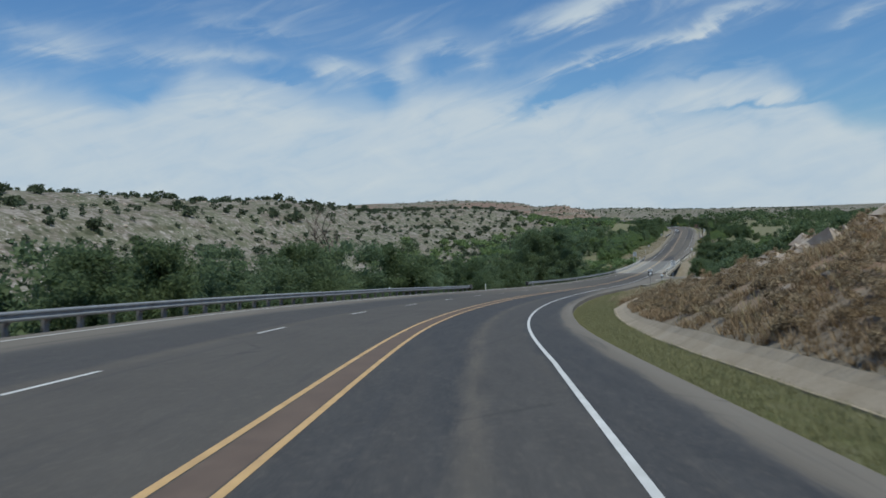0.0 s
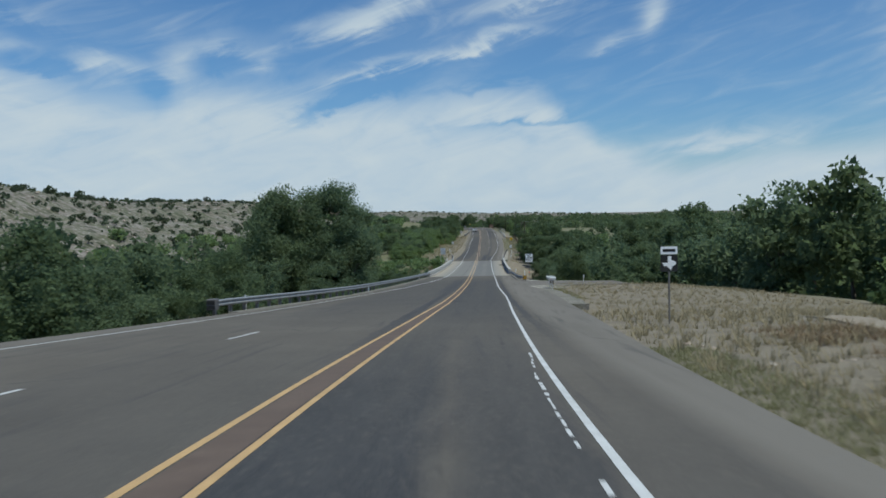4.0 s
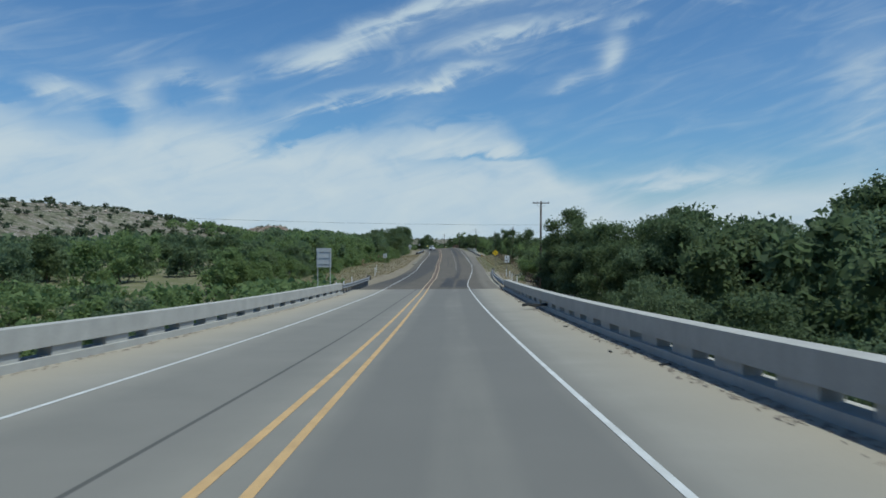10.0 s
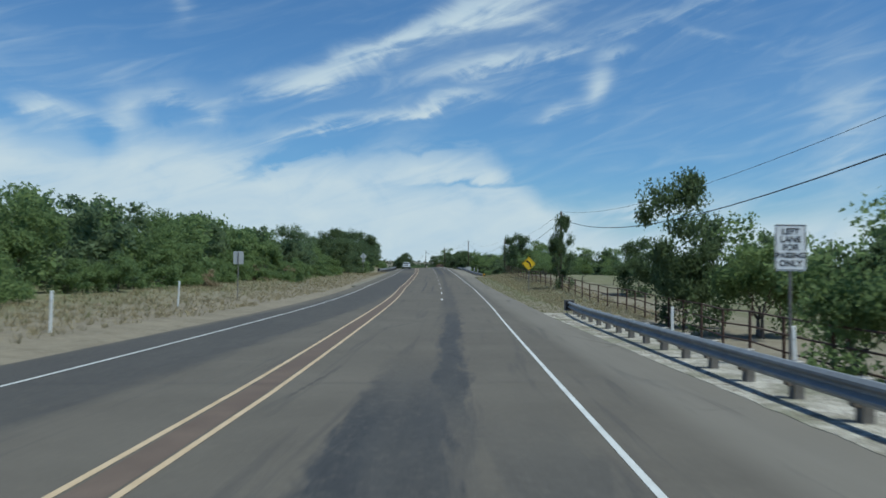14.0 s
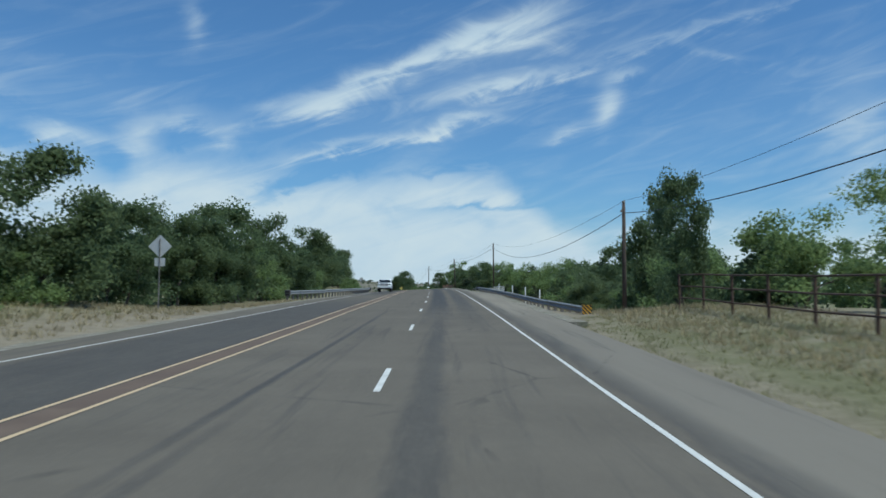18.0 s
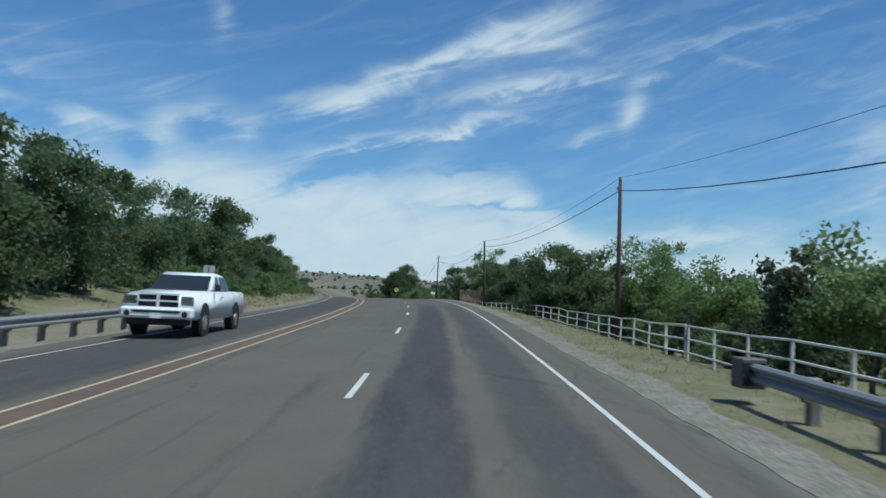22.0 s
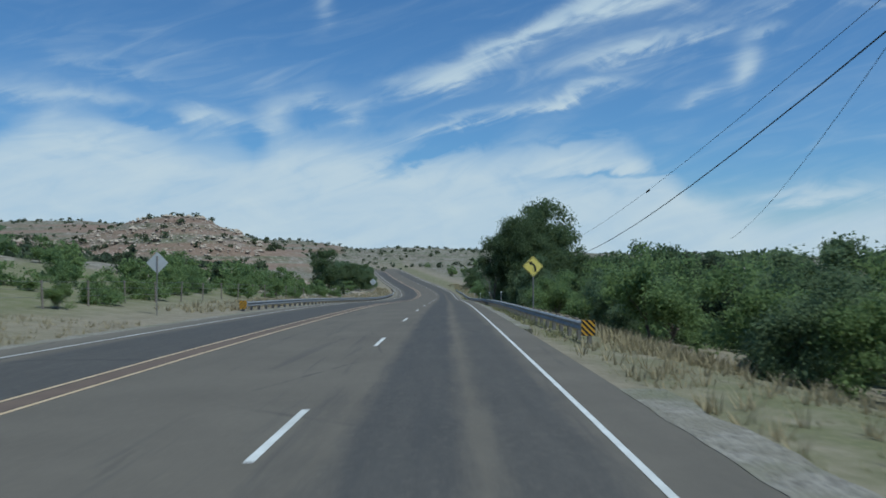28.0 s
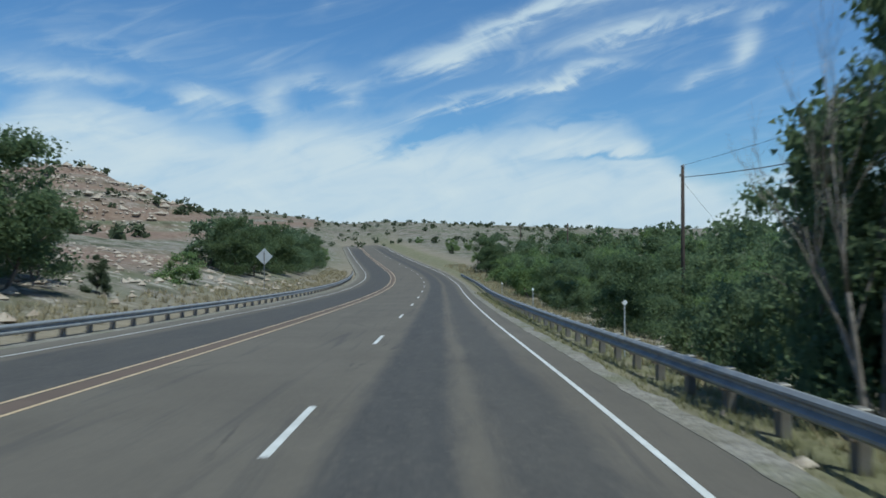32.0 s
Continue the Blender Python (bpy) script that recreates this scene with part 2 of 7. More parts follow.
# ---- materials ----
class Nodes:
    """Short-hand for building one node material."""

    def __init__(self, name):
        self.mat = bpy.data.materials.new(name)
        self.mat.use_nodes = True
        self.n, self.l = self.mat.node_tree.nodes, self.mat.node_tree.links
        self.p = self.n["Principled BSDF"]
        self.out = self.n["Material Output"]

    def plug(self, v, socket):
        if hasattr(v, "is_output"):
            self.l.new(v, socket)
        else:
            socket.default_value = v

    def where(self):
        return self.n.new("ShaderNodeNewGeometry").outputs["Position"]

    def local(self):
        return self.n.new("ShaderNodeTexCoord").outputs["Object"]

    def noise(self, vec, scale, detail=4.0, rough=0.6, distort=0.0):
        t = self.n.new("ShaderNodeTexNoise")
        t.inputs["Scale"].default_value, t.inputs["Detail"].default_value = scale, detail
        t.inputs["Roughness"].default_value, t.inputs["Distortion"].default_value = rough, distort
        self.l.new(vec, t.inputs["Vector"])
        return t.outputs[0]

    def stretch(self, vec, scale):
        m = self.n.new("ShaderNodeMapping")
        m.inputs["Scale"].default_value = scale
        self.l.new(vec, m.inputs["Vector"])
        return m.outputs[0]

    def range(self, v, lo, hi, a=0.0, b=1.0):
        r = self.n.new("ShaderNodeMapRange")
        for name, val in (("From Min", lo), ("From Max", hi), ("To Min", a), ("To Max", b)):
            r.inputs[name].default_value = val
        self.plug(v, r.inputs["Value"])
        return r.outputs[0]

    def math(self, op, a, b=0.0, clamp=False):
        m = self.n.new("ShaderNodeMath")
        m.operation, m.use_clamp = op, clamp
        self.plug(a, m.inputs[0])
        self.plug(b, m.inputs[1])
        return m.outputs[0]

    def mix(self, f, a, b, blend="MIX"):
        m = self.n.new("ShaderNodeMix")
        m.data_type, m.blend_type = "RGBA", blend
        self.plug(f, m.inputs["Factor"])
        for v, k in ((a, "A"), (b, "B")):
            self.plug(v if hasattr(v, "is_output") else (*v[:3], 1.0), m.inputs[k])
        return m.outputs["Result"]

    def bump(self, height, strength=0.3, dist=0.02):
        b = self.n.new("ShaderNodeBump")
        b.inputs["Strength"].default_value, b.inputs["Distance"].default_value = strength, dist
        self.l.new(height, b.inputs["Height"])
        self.l.new(b.outputs[0], self.p.inputs["Normal"])

    def done(self, colour, rough=0.8, metal=0.0, spec=0.3):
        self.plug(colour if hasattr(colour, "is_output") else (*colour[:3], 1.0), self.p.inputs["Base Color"])
        self.plug(rough, self.p.inputs["Roughness"])
        self.plug(metal, self.p.inputs["Metallic"])
        self.p.inputs["Specular IOR Level"].default_value = spec
        return self.mat


def plain(name, a, b, scale=3.0, rough=0.75, metal=0.0, bump=0.15, spec=0.3, grime=None):
    """A surface of colour a that wears to b, in blotches and in grain."""
    k = Nodes(name)
    v = k.local()
    big, small = k.noise(v, scale), k.noise(v, scale * 14, 3.0)
    c = k.mix(k.range(big, 0.35, 0.7), a, b)
    c = k.mix(k.range(small, 0.45, 0.75, 0, 0.5), c, [q * 0.72 for q in (grime or b)])
    if bump:
        k.bump(small, bump, 0.01)
    return k.done(c, k.range(big, 0.3, 0.7, rough - 0.1, min(1, rough + 0.1)), metal, spec)


def leaf_material(name, a, b, through=0.35):
    k = Nodes(name)
    isl = k.n.new("ShaderNodeNewGeometry").outputs["Random Per Island"]
    obj = k.n.new("ShaderNodeObjectInfo").outputs["Random"]
    c = k.mix(isl, a, b)
    c = k.mix(k.range(obj, 0, 1, 0.0, 0.45), c, [a[0] * 1.5, a[1] * 1.25, a[2] * 0.9])
    k.done(c, 0.65, 0.0, 0.2)
    tr = k.n.new("ShaderNodeBsdfTranslucent")
    k.l.new(k.mix(0.5, c, [q * 1.6 for q in b]), tr.inputs["Color"])
    m = k.n.new("ShaderNodeMixShader")
    m.inputs[0].default_value = through
    k.l.new(k.p.outputs[0], m.inputs[1])
    k.l.new(tr.outputs[0], m.inputs[2])
    k.l.new(m.outputs[0], k.out.inputs["Surface"])
    return k.mat


def road_material():
    """Asphalt by the road's own measure: u is metres from the line of travel, v metres along."""
    k = Nodes("asphalt")
    uv = k.n.new("ShaderNodeUVMap").outputs[0]
    sep = k.n.new("ShaderNodeSeparateXYZ")
    k.l.new(uv, sep.inputs[0])
    u, v = sep.outputs[0], sep.outputs[1]
    pos = k.where()
    grain = k.noise(pos, 38, 3, 0.7)
    blot = k.noise(pos, 0.35, 5, 0.6)
    long = k.noise(k.stretch(uv, (0.9, 0.05, 1)), 1.0, 5, 0.6, 0.3)
    base = k.mix(k.range(blot, 0.3, 0.7), (0.100, 0.088, 0.074), (0.130, 0.115, 0.096))

    ragged = k.noise(k.stretch(uv, (3.2, 0.45, 1)), 1.0, 4, 0.65, 0.4)

    def track(centre, half, lo, hi, soft=0.35, cover=1.0, fade=25.0, wander=0.7):
        """A dark flushed wheel track, between two stations."""
        off = k.math("ABSOLUTE", k.math("SUBTRACT", u, k.math("ADD", centre, k.math("MULTIPLY", k.math("SUBTRACT", long, 0.5), 0.35 * wander))))
        edge = k.math("ADD", off, k.math("MULTIPLY", k.math("SUBTRACT", ragged, 0.5), 0.8 * wander))
        across = k.range(edge, half, half + soft, 1, 0)
        along = k.math("MULTIPLY", k.range(v, lo, lo + fade), k.range(v, hi - fade, hi, 1, 0))
        return k.math("MULTIPLY", k.math("MULTIPLY", across, along), cover, clamp=True)

    dark = track(-1.2, 0.75, -90, 118, 0.5, 0.95)
    for t in (track(0.65, 0.55, -90, 118, 0.4, 0.72), track(1.95, 0.7, -90, 100, 0.15, 0.95), track(-8.6, 1.4, -90, 95, 0.5, 0.75), track(0.2, 1.5, 100, 205, 0.4, 0.55), track(-0.7, 0.35, 110, 205, 0.3, 0.7), track(1.0, 0.35, 110, 205, 0.3, 0.65), track(-2.6, 0.5, 130, 206, 0.35, 0.8, 25.0, 1.5), track(2.3, 0.1, 100, 205, 0.1, 0.8),
              track(-2.35, 0.22, 95, 208, 0.12, 0.8), track(-4.6, 1.9, -90, 110, 0.6, 0.5), track(-5.2, 2.2, 110, 206, 0.8, 0.4), track(-0.6, 0.5, 285, 325, 0.2, 0.95, 8, 1.2), track(0.8, 0.45, 285, 318, 0.2, 0.95, 8, 1.2), track(0.0, 0.2, 312, 350, 0.15, 0.85, 8, 1.0), track(-0.2, 0.22, 330, 400, 0.3, 0.5),
              track(-0.35, 0.42, 425, 560, 0.25, 0.9), track(1.1, 0.32, 425, 560, 0.25, 0.65), track(-0.45, 0.45, 560, 980, 0.3, 0.75), track(1.0, 0.35, 560, 980, 0.3, 0.6),
              track(-6.4, 1.5, 285, 470, 0.4, 0.65), track(-7.3, 1.4, 470, 980, 0.4, 0.7), track(-2.45, 0.05, 372, 412, 0.07, 0.8, 10, 0.14), track(-1.6, 0.04, 374, 398, 0.06, 0.7, 8, 0.14), track(-2.75, 0.04, 404, 440, 0.07, 0.7, 8, 0.14), track(-0.28, 0.12, 360, 450, 0.2, 0.55), track(2.75, 0.2, 360, 520, 0.15, 0.5)):
        dark = k.math("MAXIMUM", dark, t)
    worn = k.mix(k.range(ragged, 0.35, 0.7), (0.030, 0.032, 0.037), (0.052, 0.052, 0.054))
    c = k.mix(dark, base, worn)
    c = k.mix(k.range(long, 0.5, 0.72, 0, 0.45), c, (0.085, 0.076, 0.066))
    # paler, sandier shoulders
    right = k.range(k.math("SUBTRACT", u, k.range(v, 560, 620, 2.6, 3.0)), -0.1, 0.5, 0.0, 0.75)
    left = k.range(u, -9.6, -11.0, 0.0, 0.5)
    c = k.mix(k.math("MULTIPLY", k.math("MAXIMUM", right, left), k.range(long, 0.3, 0.6, 0.5, 1.0)), c, k.mix(k.math("MULTIPLY", k.range(v, 425, 450), k.range(v, 500, 520, 1, 0)), (0.20, 0.182, 0.155), (0.27, 0.242, 0.2)))
    c = k.mix(k.range(grain, 0.4, 0.8, 0.0, 0.3), c, (0.18, 0.17, 0.155))
    # aggregate showing through, brown streaks and patches of fresh tar
    c = k.mix(k.range(k.noise(pos, 9.0, 3, 0.7), 0.52, 0.72, 0.0, 0.35), c, (0.165, 0.145, 0.118))
    c = k.mix(k.range(k.noise(k.stretch(uv, (2.4, 0.11, 1)), 1.0, 4, 0.6, 0.6), 0.56, 0.7, 0.0, 0.5), c, (0.062, 0.060, 0.060))
    # sealed cracks
    cr = k.n.new("ShaderNodeTexVoronoi")
    cr.feature = "DISTANCE_TO_EDGE"
    cr.inputs["Scale"].default_value = 0.16
    k.l.new(k.stretch(pos, (1, 0.55, 1)), cr.inputs["Vector"])
    wig = k.math("ADD", cr.outputs["Distance"], k.math("MULTIPLY", k.math("SUBTRACT", k.noise(pos, 2.2), 0.5), 0.03))
    c = k.mix(k.math("MULTIPLY", k.range(wig, 0.002, 0.006, 1, 0), k.range(blot, 0.5, 0.6, 0, 0.5)), c, (0.04, 0.04, 0.04))
    k.bump(grain, 0.35, 0.012)
    return k.done(c, k.range(dark, 0, 1, 0.9, 0.75), 0, 0.15)


def deck_material():
    k = Nodes("bridge_concrete_deck")
    uv = k.n.new("ShaderNodeUVMap").outputs[0]
    sep = k.n.new("ShaderNodeSeparateXYZ")
    k.l.new(uv, sep.inputs[0])
    u = sep.outputs[0]
    pos = k.where()
    long = k.noise(k.stretch(uv, (1.0, 0.06, 1)), 1.0, 5, 0.6)
    grain = k.noise(pos, 30, 3)
    c = k.mix(k.range(k.noise(pos, 0.5), 0.3, 0.7), (0.235, 0.222, 0.19), (0.28, 0.262, 0.225))
    for centre, half, cover in ((-0.75, 0.75, 0.75), (1.0, 0.7, 0.75), (-3.6, 1.5, 0.5)):
        off = k.math("ADD", k.math("ABSOLUTE", k.math("SUBTRACT", u, centre)), k.math("MULTIPLY", k.math("SUBTRACT", long, 0.5), 0.7))
        c = k.mix(k.range(off, half * 0.6, half + 0.6, cover, 0), c, (0.118, 0.115, 0.108))
    sand = k.math("MAXIMUM", k.range(u, 2.2, 3.8), k.range(u, -5.6, -7.0))
    c = k.mix(k.math("MULTIPLY", sand, 0.8), c, (0.34, 0.30, 0.235))
    joint = k.math("ABSOLUTE", k.math("SUBTRACT", u, -2.95))
    c = k.mix(k.range(joint, 0.02, 0.045, 0.8, 0), c, (0.06, 0.06, 0.055))
    k.bump(grain, 0.25, 0.008)
    return k.done(k.mix(k.range(grain, 0.5, 0.8, 0, 0.3), c, (0.17, 0.165, 0.15)), 0.85, 0, 0.3)


def ground_material():
    """Dry caliche land: vertex colours carry what grows or lies where (red: bare rock, green: green grass, blue: red soil)."""
    k = Nodes("dry_ground")
    at = k.n.new("ShaderNodeVertexColor")
    at.layer_name = "cover"
    sep = k.n.new("ShaderNodeSeparateColor")
    k.l.new(at.outputs["Color"], sep.inputs[0])
    rock, green, red = sep.outputs
    pos = k.where()
    n1, n2, n3, n4 = k.noise(pos, 0.09, 5), k.noise(pos, 0.8, 5), k.noise(pos, 6, 4), k.noise(pos, 45, 2)
    c = k.mix(k.range(n2, 0.35, 0.65), (0.235, 0.203, 0.152), (0.175, 0.15, 0.112))
    c = k.mix(k.range(n3, 0.5, 0.75, 0, 0.6), c, (0.30, 0.268, 0.21))
    grass = k.mix(k.range(n3, 0.3, 0.7), (0.085, 0.105, 0.042), (0.15, 0.155, 0.07))
    c = k.mix(k.math("MULTIPLY", green, k.range(n2, 0.3, 0.55, 0.25, 1.0), clamp=True), c, grass)
    soil = k.mix(k.range(n3, 0.35, 0.65), (0.27, 0.15, 0.09), (0.36, 0.26, 0.18))
    c = k.mix(k.math("MULTIPLY", red, k.range(n2, 0.4, 0.6, 0.35, 1.0)), c, soil)
    # limestone ledges and rubble among thin scrub
    sepz = k.n.new("ShaderNodeSeparateXYZ")
    k.l.new(pos, sepz.inputs[0])
    layer = k.noise(k.stretch(pos, (0.02, 0.02, 0.55)), 1.0, 4, 0.6)
    stone = k.mix(k.range(layer, 0.42, 0.6), (0.165, 0.138, 0.115), (0.25, 0.222, 0.195))
    stone = k.mix(k.range(n3, 0.5, 0.72, 0, 0.45), stone, (0.31, 0.285, 0.26))
    stone = k.mix(k.range(k.noise(pos, 0.3, 6, 0.7), 0.46, 0.6, 0, 0.85), stone, (0.085, 0.08, 0.048))
    stone = k.mix(k.range(n1, 0.42, 0.6, 0, 0.65), stone, (0.10, 0.112, 0.062))
    stone = k.mix(k.range(k.noise(pos, 0.75, 4, 0.65), 0.55, 0.63, 0, 0.8), stone, (0.36, 0.33, 0.295))
    stone = k.mix(k.range(k.noise(pos, 1.3, 4, 0.65), 0.55, 0.64, 0, 0.75), stone, (0.075, 0.078, 0.048))
    dots = k.n.new("ShaderNodeTexVoronoi")
    dots.inputs["Scale"].default_value = 0.22
    k.l.new(k.stretch(pos, (1, 1, 0.6)), dots.inputs["Vector"])
    dab = k.math("ADD", dots.outputs["Distance"], k.math("MULTIPLY", k.math("SUBTRACT", n2, 0.5), 0.5))
    stone = k.mix(k.range(dab, 0.22, 0.34, 0.85, 0), stone, (0.052, 0.058, 0.034))
    seam = k.noise(k.stretch(pos, (0.012, 0.012, 0.32)), 1.0, 3, 0.55)
    stone = k.mix(k.math("MULTIPLY", red, k.range(seam, 0.44, 0.56, 0, 0.8)), stone, k.mix(k.range(n2, 0.35, 0.65), (0.155, 0.098, 0.075), (0.235, 0.165, 0.13)))
    c = k.mix(rock, c, stone)
    k.bump(k.math("ADD", n3, k.math("MULTIPLY", n4, 0.4)), 0.6, 0.06)
    return k.done(c, 0.95, 0, 0.15)


def gravel_material(name="crushed_stone", light=1.0):
    """Loose crushed stone: each stone its own grey, with dust between."""
    k = Nodes(name)
    pos = k.where()
    cell = k.n.new("ShaderNodeTexVoronoi")
    cell.inputs["Scale"].default_value = 13.0
    k.l.new(pos, cell.inputs["Vector"])
    sep = k.n.new("ShaderNodeSeparateColor")
    k.l.new(cell.outputs["Color"], sep.inputs[0])
    c = k.mix(sep.outputs[0], [v * light for v in (0.15, 0.138, 0.12)], [v * light for v in (0.30, 0.28, 0.245)])
    c = k.mix(k.range(k.noise(pos, 1.1, 5), 0.4, 0.65, 0.0, 0.75), c, (0.175, 0.16, 0.125))
    c = k.mix(k.range(k.noise(pos, 0.45, 4), 0.5, 0.65, 0.0, 0.6), c, (0.13, 0.135, 0.075))
    k.bump(k.range(cell.outputs["Distance"], 0, 0.6, 1, 0), 0.9, 0.03)
    return k.done(c, 0.95, 0, 0.15)


ASPHALT, DECK, GROUND = road_material(), deck_material(), ground_material()
WHITE_PAINT = plain("white_road_paint", (0.62, 0.62, 0.60), (0.48, 0.48, 0.46), 2.0, 0.6)
YELLOW_WORN = plain("faded_yellow_road_paint", (0.56, 0.425, 0.27), (0.46, 0.34, 0.21), 2.0, 0.6)
YELLOW_PAINT = plain("yellow_road_paint", (0.57, 0.37, 0.16), (0.44, 0.29, 0.14), 2.0, 0.6)
STEEL = plain("galvanised_steel", (0.34, 0.345, 0.35), (0.25, 0.255, 0.26), 2.5, 0.6, 0.45, 0.1, 0.4)
POST_STEEL = plain("weathered_steel", (0.26, 0.25, 0.24), (0.20, 0.18, 0.16), 3.0, 0.6, 0.5)
TERMINAL = plain("dark_steel", (0.10, 0.10, 0.105), (0.16, 0.145, 0.135), 3.0, 0.65, 0.3)
TIMBER = plain("weathered_timber", (0.17, 0.14, 0.115), (0.25, 0.215, 0.18), 4.0, 0.9)
POLE_WOOD = plain("creosoted_pole", (0.062, 0.046, 0.038), (0.105, 0.08, 0.064), 3.0, 0.9)
CONCRETE = plain("bridge_concrete", (0.36, 0.35, 0.325), (0.44, 0.43, 0.40), 1.3, 0.9)
PALE_CONCRETE = plain("pale_concrete", (0.38, 0.365, 0.33), (0.32, 0.305, 0.275), 1.0, 0.9)
KERB = plain("ditch_concrete", (0.34, 0.29, 0.22), (0.26, 0.215, 0.155), 0.8, 0.95)
GRAVEL = gravel_material()
OPEN_JOINT = plain("open_joint_tar", (0.035, 0.033, 0.03), (0.06, 0.055, 0.05), 6, 0.95)
RUBBLE = gravel_material("pale_crushed_stone", 1.75)
SIGN_WHITE = plain("sign_white", (0.86, 0.87, 0.87), (0.80, 0.81, 0.81), 1.5, 0.45)
SIGN_FADED = plain("faded_sign_yellow", (0.80, 0.66, 0.17), (0.74, 0.60, 0.14), 1.5, 0.45)
SIGN_YELLOW = plain("sign_yellow", (0.80, 0.52, 0.02), (0.74, 0.47, 0.02), 1.5, 0.45)
MARKER_ORANGE = plain("marker_orange_yellow", (0.66, 0.36, 0.03), (0.56, 0.29, 0.03), 2.5, 0.5)
SIGN_BLACK = plain("sign_black", (0.018, 0.018, 0.018), (0.03, 0.03, 0.03), 1.5, 0.5)
SIGN_BACK = plain("sign_back_aluminium", (0.56, 0.57, 0.57), (0.48, 0.49, 0.49), 2.0, 0.55, 0.25)
WHITE_PIPE = plain("white_painted_pipe", (0.74, 0.73, 0.70), (0.60, 0.57, 0.52), 3.0, 0.6)
RUST_PIPE = plain("rusty_brown_pipe", (0.085, 0.052, 0.040), (0.13, 0.085, 0.062), 3.0, 0.8)
DELINEATOR = plain("white_plastic", (0.82, 0.82, 0.80), (0.74, 0.74, 0.72), 3.0, 0.5)
RED_BAND = plain("red_reflector", (0.62, 0.06, 0.03), (0.5, 0.05, 0.03), 3.0, 0.4)
WIRE = plain("black_cable", (0.02, 0.02, 0.022), (0.03, 0.03, 0.03), 2.0, 0.6)
RUBBER = plain("black_rubber", (0.016, 0.016, 0.016), (0.03, 0.03, 0.03), 3.0, 0.85)
BARK = plain("grey_bark", (0.12, 0.095, 0.075), (0.20, 0.165, 0.135), 5.0, 0.95, 0, 0.6)
DEAD_WOOD = plain("dead_grey_wood", (0.30, 0.26, 0.225), (0.22, 0.19, 0.165), 5.0, 0.95, 0, 0.5)
ROCK = plain("limestone", (0.42, 0.37, 0.31), (0.29, 0.225, 0.17), 1.5, 0.95, 0, 0.8)
STUCCO = plain("white_stucco", (0.66, 0.64, 0.60), (0.58, 0.56, 0.52), 1.0, 0.9)
CAR_WHITE = plain("white_car_paint", (0.78, 0.79, 0.80), (0.74, 0.75, 0.76), 0.8, 0.25, 0, 0, 0.5)
CHROME = plain("chrome", (0.62, 0.63, 0.64), (0.55, 0.56, 0.57), 2.0, 0.2, 0.95, 0)
DARK_GLASS = plain("dark_window_glass", (0.02, 0.024, 0.028), (0.03, 0.035, 0.04), 0.6, 0.08, 0, 0, 0.6)
YELLOW_PLASTIC = plain("yellow_plastic", (0.72, 0.46, 0.02), (0.66, 0.42, 0.02), 3.0, 0.5)
OAK_LEAF = leaf_material("dark_oak_leaves", (0.073, 0.108, 0.055), (0.132, 0.178, 0.088), 0.52)
MESQUITE_LEAF = leaf_material("mesquite_leaves", (0.116, 0.176, 0.073), (0.193, 0.259, 0.11), 0.5)
WILLOW_LEAF = leaf_material("grey_green_leaves", (0.098, 0.142, 0.08), (0.162, 0.215, 0.118), 0.52)
CEDAR_LEAF = leaf_material("juniper_leaves", (0.05, 0.07, 0.042), (0.092, 0.115, 0.066), 0.4)
DRY_LEAF = leaf_material("dry_brown_scrub", (0.22, 0.172, 0.112), (0.32, 0.262, 0.175), 0.3)
GRASS_DRY = leaf_material("dry_grass_blades", (0.225, 0.192, 0.118), (0.33, 0.288, 0.185), 0.3)
BRUSH = leaf_material("brown_brush_stems", (0.17, 0.125, 0.075), (0.28, 0.215, 0.14), 0.25)
GRASS_GREEN = leaf_material("green_grass_blades", (0.155, 0.16, 0.08), (0.235, 0.23, 0.125), 0.35)
BLOSSOM = leaf_material("pale_pink_blossom", (0.25, 0.19, 0.165), (0.40, 0.32, 0.285), 0.3)


# ---- the road's line ----
STEP = 30.0
PLAN_X = np.array([0.0, -5.77, -8.45, -8.53, -6.98, -4.79, -2.53, -0.29, 2.04, 4.44, 7.07, 10.08, 13.11, 15.79, 18.22, 20.47, 22.54, 24.39, 25.51, 25.41, 23.85,
                   21.61, 19.15, 16.76, 14.42, 11.84, 9.31, 6.55, 2.28, -3.81, -10.56, -17.29, -23.86])
PLAN_Y = np.array([0.0, 29.32, 59.08, 88.98, 118.87, 148.72, 178.59, 208.48, 238.37, 268.27, 298.15, 328.0, 357.84, 387.72, 417.61, 447.51, 477.43, 507.37, 537.34,
                   567.33, 597.29, 627.2, 657.1, 687.0, 716.89, 746.78, 776.68, 806.55, 836.24, 865.61, 894.84, 924.08, 953.35])
PLAN_Z = np.array([-1.62, -4.08, -6.6, -8.96, -11.08, -13.02, -14.64, -16.0, -17.04, -17.67, -18.08, -18.2, -18.06, -17.63, -16.87, -16.01, -15.22, -14.54, -13.97,
                   -13.68, -13.72, -13.96, -14.38, -15.01, -15.92, -16.9, -17.63, -17.85, -17.54, -16.8, -15.79, -14.62, -13.37])
S_END = STEP * (len(PLAN_X) - 1)
BANK_S = [-60, 0, 25, 45, 66, 88, 110, 125, 440, 462, 485, 506, 530, 552, 575, 598, 620, 645, 735, 775, 815, 850, 880, 976]
BANK = [-2, -2, -2.2, -2.2, -2, -1.2, -.4, 0, .0, .6, 1.7, 2.3, 2.7, 3.3, 3.0, 1.7, .6, 0, .5, .6, 1.4, 2.5, 3.0, 2.2]


